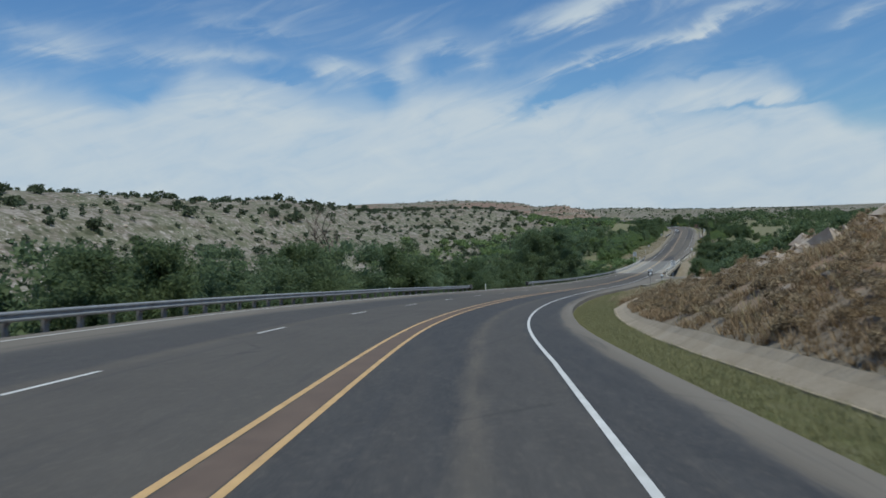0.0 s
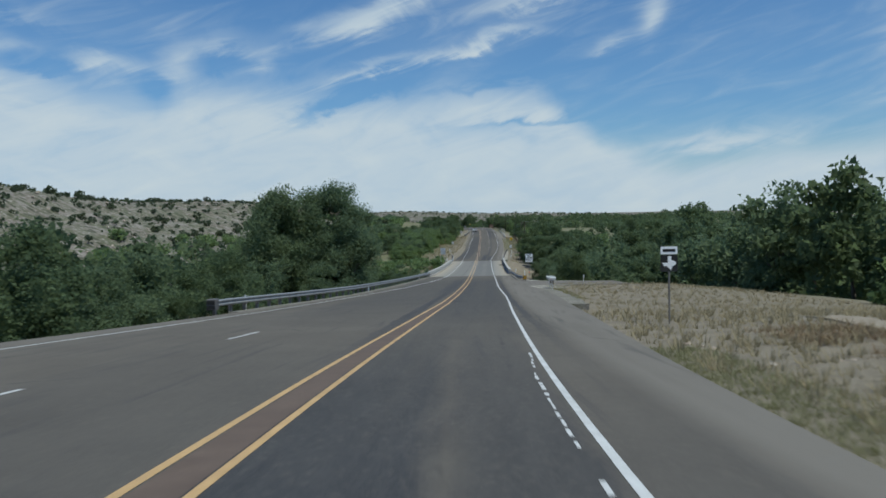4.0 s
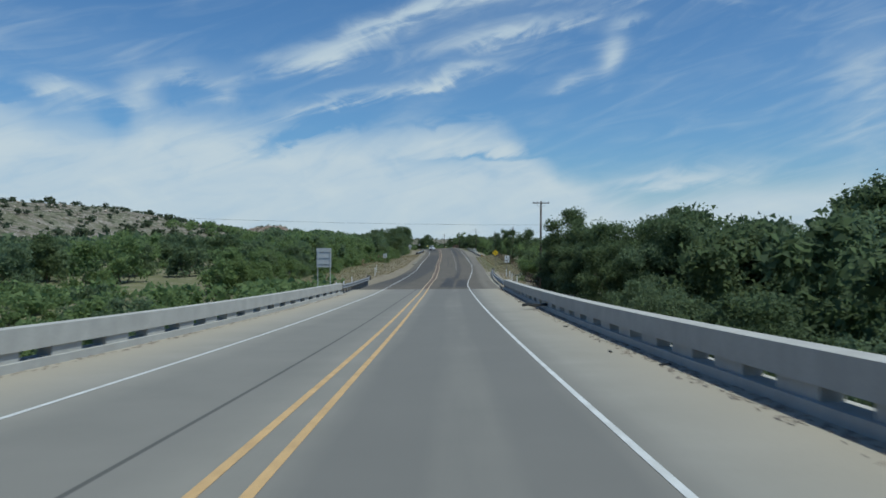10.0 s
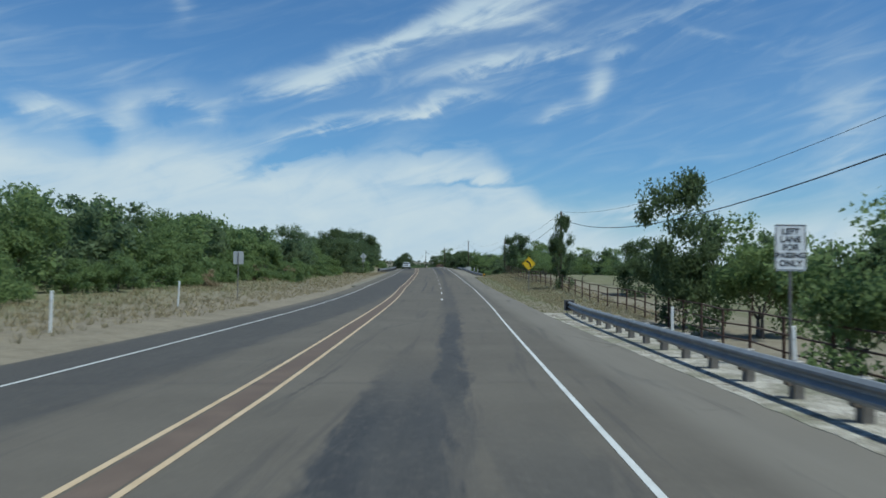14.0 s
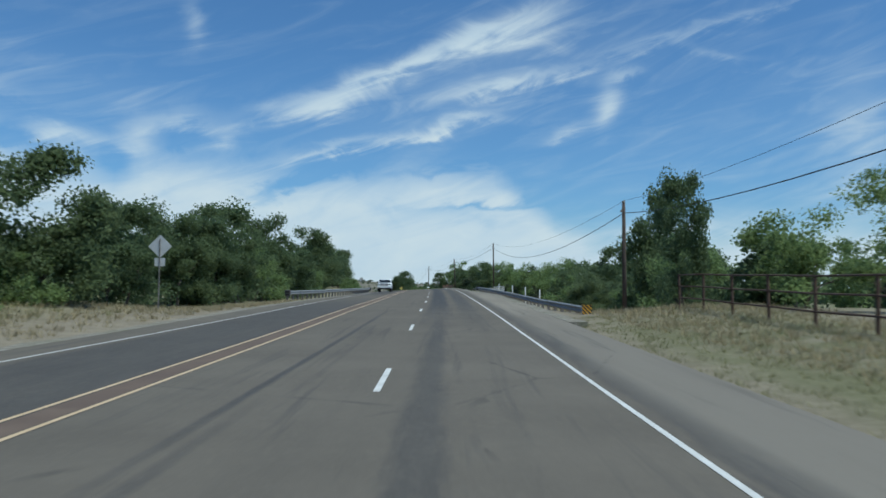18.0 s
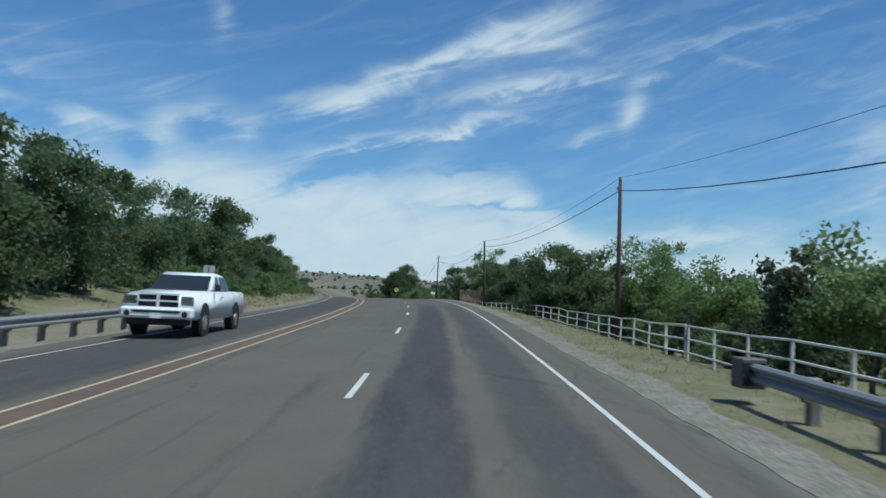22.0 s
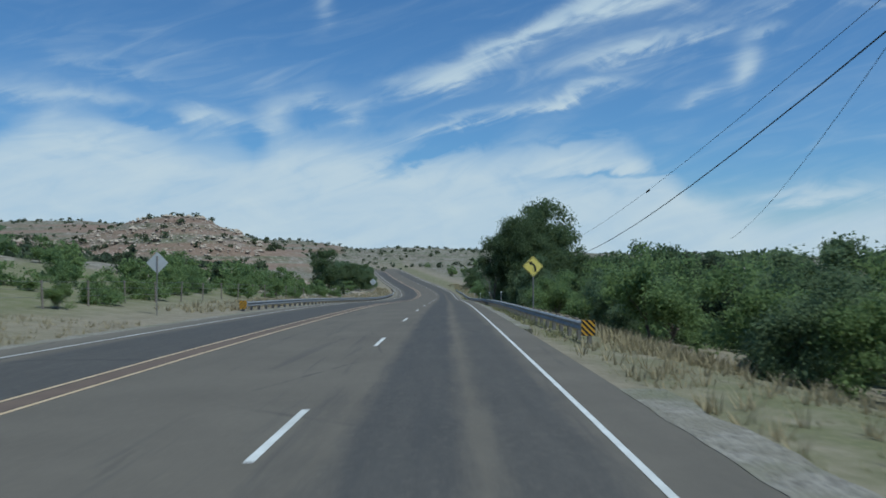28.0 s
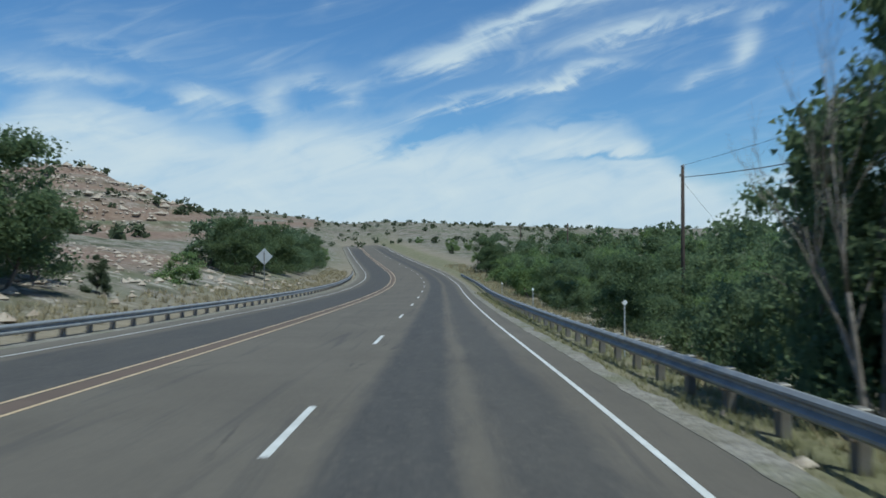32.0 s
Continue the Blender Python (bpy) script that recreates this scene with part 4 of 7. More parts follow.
# ---- road, markings, bridge ----
def build_road():
    for a, b in ((-120, BRIDGE[0]), (BRIDGE[1], 1040)):
        road = new("road", strip("road", a, b, PAVE_L, PAVE_R, ASPHALT, 2.0, 0.0, 0.5, 14, True))
        tagged(road, "worn two-way asphalt highway with dark flushed wheel tracks", "road", kind="structure")
        paint = []
        edge, yellow = (0.1, YELLOW_PAINT) if a < 0 else (0.078, YELLOW_WORN)
        for t in (YELLOW_L, YELLOW_R):
            paint.append(("yellow_line", strip("yellow_line", a, b, offset_table(t, -edge / 2), offset_table(t, edge / 2), yellow, 2.0, 0.005)))
        paint.append(("edge_line", strip("edge_line", a, b, offset_table(RIGHT, -edge / 2), offset_table(RIGHT, edge / 2), WHITE_PAINT, 2.0, 0.005)))
        paint.append(("edge_line", strip("edge_line", a, b, offset_table(LEFT, -edge / 2), offset_table(LEFT, edge / 2), WHITE_PAINT, 2.0, 0.005)))
        if a < 0:
            joint = ([170, 206], [2.62, 2.68])
            paint.append(("open_joint", strip("open_joint", 185.6, 203, torn(joint, -0.02, 185, 204, 0.035), torn(joint, 0.02, 185, 204, 0.035), OPEN_JOINT, 0.45, 0.004)))
        for name, me in paint:
            child(name, me, road)
        # rust-brown joint between the yellow lines
        dashes = []
        if a < 0:
            lane = ([-120, 35, 60, 85, 97, 125], [-6.65, -6.6, -6.6, -6.75, -6.45, -5.9])
            dashes += [(q, lane) for q in np.arange(-13.8, 112, 12.2)]
        else:
            lane = ([345, 388, 412, 435, 458, 482, 505, 528, 550, 572, 595, 630, 662, 684, 706, 728, 980],
                    [-0.6, -0.83, -1.0, -1.17, -1.19, -1.3, -1.31, -1.39, -1.52, -1.74, -1.92, -1.8, -1.69, -1.6, -1.53, -1.66, -1.7])
            dashes += [(float(q), lane) for q in np.interp(np.arange(0, 49), [0, 2, 6, 13, 18, 23, 29, 49], [359.5, 385.8, 438.4, 530.9, 597.5, 660.6, 736.4, 989.0])]
        for q, lane in dashes:
            child("lane_dash", strip("lane_dash", q, q + 2.9, offset_table(lane, -0.05), offset_table(lane, 0.05), WHITE_PAINT, 1.02, 0.005), road)
        if a < 0:
            # what is left of an older edge line
            rng = np.random.default_rng(3)
            for q in np.arange(74, 104, 0.55):
                if rng.uniform() < 0.75:
                    at = float(np.interp(q, [74, 82, 100, 104], [-0.12, -0.26, -0.26, -0.14])) + rng.uniform(-0.015, 0.015)
                    wide = rng.uniform(0.012, 0.03)
                    child("worn_line", strip("worn_line", q, q + rng.uniform(0.25, 0.5), offset_table(RIGHT, at - wide), offset_table(RIGHT, at + wide), WHITE_PAINT, 0.5, 0.004), road)
        child("centre_seam", strip("centre_seam", a, b, offset_table(YELLOW_L, 0.075), offset_table(YELLOW_R, -0.075), SEAM, 2.0, 0.003), road)


ss_centre = np.arange(-120, 1041, 4.0)
YELLOW_L = (ss_centre, along(CENTRE, ss_centre) - np.interp(ss_centre, [100, 130, 300, 335], [0.285, 0.145, 0.145, 0.285]))
YELLOW_R = offset_table(CENTRE, 0.285)
SEAM = plain("brown_centre_seam", (0.105, 0.076, 0.06), (0.145, 0.108, 0.086), 1.5, 0.9)
build_road()


def build_bridge():
    a, b = BRIDGE
    bridge = thing("bridge", "grey concrete road bridge with open concrete parapets", "bridge", kind="structure")
    child("deck", strip("deck", a + 0.02, b - 0.02, -8.5, 4.9, DECK, 2.0, 0.0, 0.75, 14, True), bridge)
    for t in (YELLOW_L, YELLOW_R):
        child("yellow_line", strip("yellow_line", a, b, offset_table(t, -0.055), offset_table(t, 0.055), YELLOW_PAINT, 2.0, 0.005), bridge)
    for t in (RIGHT, LEFT):
        child("edge_line", strip("edge_line", a, b, offset_table(t, -0.045), offset_table(t, 0.045), WHITE_PAINT, 2.0, 0.005), bridge)
    for side, d0, s0, s1 in ((1, 4.42, 213.5, 284.5), (-1, -7.95, 207.5, 275.5)):
        wall = child("parapet", strip("parapet", s0, s1, d0 - 0.2, d0 + 0.2, CONCRETE, 2.0, 0.77, 0.42), bridge, label="weathered concrete parapet beam on short posts")
        child("kerb", strip("kerb", s0, s1, d0 - 0.24, d0 + 0.24, CONCRETE, 2.0, 0.16, 0.16), wall)
        for q in np.arange(s0, s1 - 1.2, 2.45):
            child("parapet_post", strip("parapet_post", q, q + 1.25, d0 - 0.15, d0 + 0.15, CONCRETE, 0.625, 0.36, 0.21), wall)
    for q in (226.0, 246.0, 266.0):
        for d in (-6.5, -1.8, 2.9):
            top = surf(q, d, -0.7)
            child("pier", rod_mesh("pier", top, ground_point(q, d, -0.5), 0.42, CONCRETE, sides=12), bridge)
        child("pier_cap", strip("pier_cap", q - 0.5, q + 0.5, -7.8, 4.2, CONCRETE, 1.0, -0.72, 0.7), bridge)
    for q in (a, b):
        child("abutment", strip("abutment", q - 0.6 if q == a else q - 0.2, q + 0.2 if q == a else q + 0.6, -8.5, 4.9, CONCRETE, 0.4, -0.52, 3.4), bridge)


build_bridge()


def build_roadside():
    """Concrete ditch, gravel edges, the paved mailbox pad and the concrete drive."""
    rows = []
    ss = np.arange(-60, 118, 1.0)
    for q, d0 in zip(ss, along(DITCH, ss)):
        for off, up in ((-0.05, -0.4), (0, 0.06), (0.2, 0.03), (0.62, 0.03), (0.9, 0.08), (0.96, -0.4)):
            x, y = across(q, d0 + off)
            rows.append((float(x), float(y), float(land(q, d0 + off)) + up))
    faces = [(i * 6 + k, i * 6 + k + 1, i * 6 + k + 7, i * 6 + k + 6) for i in range(len(ss) - 1) for k in range(5)]
    tagged(new("drainage_ditch", mesh_of("drainage_ditch", rows, faces, KERB)), "pale concrete drainage channel beside the verge", "ditch", kind="structure")
    for s0, s1, table, side, wide in ((510, 640, PAVE_R, 1, 0.6), (655, 990, PAVE_R, 1, 0.3), (392, 640, PAVE_L, -1, 0.5), (290, 345, PAVE_R, 1, 1.5), (640, 990, PAVE_L, -1, 0.5),
                                      (125, 206, PAVE_L, -1, 0.6), (180, 212, PAVE_R, 1, 1.0), (128, 158, PAVE_R, 1, 0.9), (158, 166.4, PAVE_R, 1, 2.3), (430, 510, PAVE_R, 1, 0.6)):
        inner, outer = torn(table, -side * 0.04, s0, s1, 0.05), torn(table, side * wide, s0 + 0.2, s1, 0.22)
        me = strip("gravel_edge", s0, s1, inner if side > 0 else outer, outer if side > 0 else inner, RUBBLE if s0 in (290, 180, 158) else GRAVEL, 0.45 if s0 < 700 else 0.9, 0.006, 0.45, 2)
        tagged(new("gravel_edge", me), "loose grey crushed-stone edge of the carriageway", "gravel", kind="structure")
    rows = []
    for f in np.linspace(0, 1, 9):
        for w in (-1, 1):
            d = 2.35 + 13 * f
            q = 605.6 + 3.6 * f + w * np.interp(f, [0, 0.25, 0.6, 1], [6.2, 5.0, 4.2, 3.6])
            x, y = across(q, d)
            rows.append((float(x), float(y), float(surf(q, d)[2]) + np.interp(d, [2.35, 4, 9.5, 16], [0.0, -0.12, -0.95, -1.2])))
    faces = [(i * 2, i * 2 + 1, i * 2 + 3, i * 2 + 2) for i in range(8)]
    me = mesh_of("driveway", rows + [(x, y, z - 0.6) for x, y, z in rows], faces + [(i * 2, i * 2 + 2, i * 2 + 20, i * 2 + 18) for i in range(8)] + [(i * 2 + 1, i * 2 + 19, i * 2 + 21, i * 2 + 3) for i in range(8)], PALE_CONCRETE)
    tagged(new("driveway", me), "pale concrete driveway running up to a brick wall", "driveway", kind="structure")


build_roadside()


# ---- guard rails ----
def w_beam(points, side, material):
    """The folded face of a W-beam along points; side is +1 if its face looks to the right of travel."""
    prof = [(0.0, -0.155), (0.03, -0.15), (0.082, -0.105), (0.082, -0.07), (0.012, -0.018), (0.012, 0.018), (0.082, 0.07), (0.082, 0.105), (0.03, 0.15), (0.0, 0.155)]
    verts, faces, n = [], [], len(prof)
    for i, p in enumerate(points):
        way = (points[min(i + 1, len(points) - 1)] - points[max(i - 1, 0)]).normalized()
        out = way.cross(Vector((0, 0, 1))).normalized() * side
        for back in (0, -0.006):
            verts += [p + out * (a + back) + Vector((0, 0, h)) for a, h in prof]
    for i in range(len(points) - 1):
        for layer in range(2):
            a, b = i * 2 * n + layer * n, (i + 1) * 2 * n + layer * n
            faces += [(a + k, a + k + 1, b + k + 1, b + k) for k in range(n - 1)]
        a, b = i * 2 * n, (i + 1) * 2 * n
        faces += [(a, b, b + n, a + n), (a + n - 1, a + 2 * n - 1, b + 2 * n - 1, b + n - 1)]
    return mesh_of("rail", verts, faces, material, False)


POST = box_mesh("post", (0.15, 0.2, 0.98), POST_STEEL, (0, 0, -0.13), 0.012)
BLOCK = box_mesh("block", (0.14, 0.16, 0.34), TIMBER, (0, 0, 0), 0.01)


def marker_board(parent, m, left_slope=True, small=1.0):
    """Black and yellow striped end marker."""
    w, h = 0.44 * small, 0.5 * small
    board = child("end_marker", box_mesh("end_marker", (w, 0.012, h), MARKER_ORANGE), parent, m, "yellow marker board with black diagonal stripes")
    bm = bmesh.new()
    for k in range(-2, 3):
        c = k * w * 0.42
        pts = []
        for x0, z0 in ((-w / 2, -h / 2), (-w / 2, h / 2), (w / 2, h / 2), (w / 2, -h / 2)):
            pts.append((x0, z0))
        # stripe: |x*s + z - c| < t, cut to the board
        t, sgn = w * 0.105, 1 if left_slope else -1
        poly = []
        for x in (-w / 2, w / 2):
            for e in (-t, t):
                poly.append((x, c + e - sgn * x))
        poly = [poly[0], poly[1], poly[3], poly[2]]

        def cut(poly, lim, up):
            outp = []
            for i, p in enumerate(poly):
                q = poly[(i + 1) % len(poly)]
                ip, iq = (p[1] <= lim) == up, (q[1] <= lim) == up
                if ip:
                    outp.append(p)
                if ip != iq and abs(q[1] - p[1]) > 1e-9:
                    f = (lim - p[1]) / (q[1] - p[1])
                    outp.append((p[0] + f * (q[0] - p[0]), lim))
            return outp
        poly = cut(cut(poly, h / 2, True), -h / 2, False)
        if len(poly) >= 3:
            vs = [bm.verts.new((x, -0.009, z)) for x, z in poly]
            bm.faces.new(vs)
    child("stripes", finish(bm, "stripes", SIGN_BLACK), board)
    return board


def guardrail(s0, s1, d_table, side, marker_start=False, marker_end=False, top=0.68, label="weathered galvanised steel guard rail on short posts", spacing=1.9, block=True, drop=0.0, proud=0.0):
    rail = thing("guardrail", label, "guard rail", "guard rails along the road")

    def place(q):
        d = np.interp(q, *d_table)
        p = surf(q, d)
        zz = p[2] if abs(d) < 11.5 else max(p[2] - 0.05, float(land(q, d)) - 0.02)
        return Vector((p[0], p[1], zz - drop))
    ss = list(np.arange(s0, s1, 7.62)) + [s1]
    for a, b in zip(ss[:-1], ss[1:]):
        pts = [place(q) + Vector((0, 0, top - 0.155)) for q in np.linspace(a, b, 5)]
        child("rail_panel", w_beam(pts, side, STEEL), rail)
    for q in np.arange(s0 + 0.6, s1, spacing):
        p, turn = place(q), heading(q)
        post = child("post", POST, rail, pose(*(p + Vector((0, 0, 0.3))), 0, 0, turn) @ pose(-side * 0.17, 0, 0))
        if block:
            child("block", BLOCK, post, pose(side * 0.09, 0, 0.27 if q < proud else 0.18))
    for flag, q in ((marker_start, s0), (marker_end, s1)):
        if not flag:
            continue
        p, turn = place(q), heading(q)
        if flag == "terminal":
            bm = bm_box(bmesh.new(), (0.42, 0.5, 0.5), (0, 0, 0.5), None, 0.02)
            bm_box(bm, (0.36, 0.06, 0.16), (0, 0.26, 0.62))
            child("end_terminal", finish(bm, "end_terminal", TERMINAL), rail, pose(*p, 0, 0, turn), "dark square impact head with dark recesses")
            # the recesses are flat dark panels set on both faces
            dark = finish(bm_box(bm_box(bmesh.new(), (0.36, 0.02, 0.16), (0, 0.262, 0.60)), (0.36, 0.02, 0.14), (0, 0.262, 0.38)), "recess", RUBBER)
            child("recess", dark, rail, pose(*p, 0, 0, turn))
            child("recess", dark, rail, pose(*p, 0, 0, turn) @ pose(0, -0.524, 0))
        else:
            bm = bm_box(bmesh.new(), (0.4, 0.35, 0.45), (0, 0.2, 0.5), None, 0.03)
            child("end_terminal", finish(bm, "end_terminal", STEEL), rail, pose(*p, 0, 0, turn))
            marker_board(rail, pose(*(p + Vector((0, 0, 0.52))), 0, 0, turn) @ pose(0, -0.02, 0), side < 0)
    return rail


def guardrails():
    guardrail(-40, 94.5, ([-40, 60, 94.5], [-13.2, -13.1, -12.6]), 1, False, "terminal")
    guardrail(123, 207.6, ([123, 150, 180, 200, 207.6], [-11.6, -10.0, -8.9, -8.2, -7.75]), 1, "terminal")
    guardrail(275.4, 306.5, ([275, 284, 300, 306.5], [-7.75, -8.0, -8.7, -9.4]), 1, False, "terminal")
    guardrail(182.5, 213.6, ([182, 186, 190, 205, 213.6], [5.3, 4.88, 4.64, 4.6, 4.2]), -1, True, drop=0.12, proud=214)
    guardrail(284.4, 345, ([284, 290, 320, 340, 345], [4.2, 4.5, 4.7, 5.1, 5.4]), -1, False, "terminal", drop=0.12)
    guardrail(438, 507, ([438, 450, 480, 500, 507], [6.6, 5.9, 5.45, 5.2, 5.1]), -1, True, "terminal", drop=0.42)
    guardrail(463.5, 529, ([463, 480, 500, 529], [-12.2, -11.5, -10.8, -10.6]), 1, "terminal", "terminal")
    guardrail(654, 830, ([654, 670, 690, 740, 800, 830], [4.6, 4.3, 4.2, 4.2, 4.1, 4.1]), -1, True, drop=0.44, proud=668)
    guardrail(676.2, 850, ([674, 690, 720, 780, 850], [-12.2, -11.9, -11.6, -11.5, -11.6]), 1, True, drop=0.12, proud=850)


guardrails()


# ---- signs ----
def text_mesh(name, words, size, material, spacing=1.0):
    cu = bpy.data.curves.new(name, "FONT")
    cu.body, cu.size, cu.align_x, cu.align_y, cu.space_character = words, size, "CENTER", "CENTER", spacing
    cu.offset = size * 0.018
    ob = bpy.data.objects.new(name, cu)
    scene.collection.objects.link(ob)
    me = bpy.data.meshes.new_from_object(ob.evaluated_get(bpy.context.evaluated_depsgraph_get()))
    bpy.data.objects.remove(ob)
    bpy.data.curves.remove(cu)
    me.materials.clear()
    me.materials.append(material)
    return me


def plate(name, w, h, material, corner=0.04, thick=0.006, diamond=False):
    """A sign plate with rounded corners, upright, facing -y."""
    bm = bmesh.new()
    pts = []
    for cx, cz, a0 in ((w / 2 - corner, h / 2 - corner, 0), (-w / 2 + corner, h / 2 - corner, 90), (-w / 2 + corner, -h / 2 + corner, 180), (w / 2 - corner, -h / 2 + corner, 270)):
        for k in range(4):
            a = radians(a0 + k * 30)
            pts.append((cx + corner * math.cos(a), cz + corner * math.sin(a)))
    if diamond:
        r = math.sqrt(0.5)
        pts = [((x - z) * r, (x + z) * r) for x, z in pts]
    front = [bm.verts.new((x, -thick, z)) for x, z in pts]
    rear = [bm.verts.new((x, 0, z)) for x, z in pts]
    bm.faces.new(front)
    bm.faces.new(rear[::-1])
    for i in range(len(pts)):
        bm.faces.new((front[i], rear[i], rear[(i + 1) % len(pts)], front[(i + 1) % len(pts)]))
    bmesh.ops.recalc_face_normals(bm, faces=bm.faces)
    return finish(bm, name, material)


def frame_line(name, w, h, t, material, diamond=False):
    """A thin border line inside a plate."""
    bm = bmesh.new()
    r = math.sqrt(0.5)

    def pt(x, z):
        return bm.verts.new(((x - z) * r, -0.009, (x + z) * r) if diamond else (x, -0.009, z))
    o = [pt(*q) for q in ((-w / 2, -h / 2), (w / 2, -h / 2), (w / 2, h / 2), (-w / 2, h / 2))]
    i = [pt(*q) for q in ((-w / 2 + t, -h / 2 + t), (w / 2 - t, -h / 2 + t), (w / 2 - t, h / 2 - t), (-w / 2 + t, h / 2 - t))]
    for k in range(4):
        bm.faces.new((o[k], o[(k + 1) % 4], i[(k + 1) % 4], i[k]))
    return finish(bm, name, material)


def sign_stand(name, label, s, d, height, turn=0.0, radius=0.035, post_material=POST_STEEL, lean=0.0):
    p = ground_point(s, d, -0.05)
    sign = thing(name, label, "road sign", at=pose(*p, 0, lean, heading(s) + turn))
    child("post", rod_mesh("post", (0, 0.03, 0), (0, 0.03, height), radius, post_material, sides=8), sign)
    return sign


def lines_on(panel, lines, depth=-0.011):
    for words, size, z in lines:
        child("lettering", text_mesh("lettering", words, size, SIGN_BLACK), panel, pose(0, depth, z, 90, 0, 0))


def bars_on(panel, bars, material=SIGN_BLACK):
    for x, z, w, h in bars:
        child("line_of_writing", box_mesh("line_of_writing", (w, 0.004, h), material, (x, -0.010, z)), panel)


def arrow_mesh(size):
    """The bent arrow of a curve warning: up, then over to the left."""
    bm = bmesh.new()
    k = size
    mid = [(0.14, -0.34), (0.14, -0.16), (0.11, -0.02), (0.03, 0.10), (-0.08, 0.18)]
    w = 0.065
    left, right = [], []
    for i, (x, z) in enumerate(mid):
        a, b = mid[max(i - 1, 0)], mid[min(i + 1, len(mid) - 1)]
        tx, tz = b[0] - a[0], b[1] - a[1]
        ln = math.hypot(tx, tz)
        nx, nz = -tz / ln * w, tx / ln * w
        left.append(bm.verts.new(((x + nx) * k, -0.010, (z + nz) * k)))
        right.append(bm.verts.new(((x - nx) * k, -0.010, (z - nz) * k)))
    for i in range(len(mid) - 1):
        bm.faces.new((left[i], right[i], right[i + 1], left[i + 1]))
    bm.faces.new([bm.verts.new((x * k, -0.010, z * k)) for x, z in ((-0.04, 0.33), (-0.16, 0.05), (-0.30, 0.27))])
    return finish(bm, "arrow", SIGN_BLACK)


def curve_sign(s, d, height, size=0.76, face=None, label="yellow diamond sign with a bent black arrow"):
    sign = sign_stand("curve_warning_sign", label, s, d, height - 0.1, radius=0.04)
    panel = child("panel", plate("panel", size, size, face or SIGN_YELLOW, 0.05, diamond=True), sign, pose(0, 0, height))
    child("border", frame_line("border", size * 0.94, size * 0.94, 0.02, SIGN_BLACK, True), panel)
    child("arrow", arrow_mesh(size * 1.05), panel)


def back_sign(s, d, height, w, h, diamond=False, plates=1, label="grey back of a road sign on a steel post", posts=1, split=False, over_road=False):
    p = ground_point(s, d, -0.05)
    if over_road:
        height += float(surf(s, d)[2]) - p.z
    sign = thing("road_sign_back", label, "road sign", at=pose(*p, 0, 0, heading(s) + 180))
    xs = (0,) if posts == 1 else (-w * 0.42, w * 0.42)
    for x in xs:
        child("post", rod_mesh("post", (x, 0.03, 0), (x, 0.03, height + h * 0.45), 0.03, SIGN_BACK if posts > 1 else POST_STEEL, sides=8), sign)
    child("panel", plate("panel", w, h, SIGN_BACK, 0.04, 0.006, diamond), sign, pose(0, 0, height))
    if split:
        for z in (-h * 0.32, 0.0, h * 0.32):
            child("stiffener", box_mesh("stiffener", (w, 0.03, 0.05), SIGN_BACK, (0, 0.018, z)), sign, pose(0, 0, height))
    if plates > 1:
        child("plaque", plate("plaque", w * (0.62 if diamond else 1), h * 0.5, SIGN_BACK, 0.03), sign, pose(0, 0, height - h * (0.95 if diamond else 0.8)))


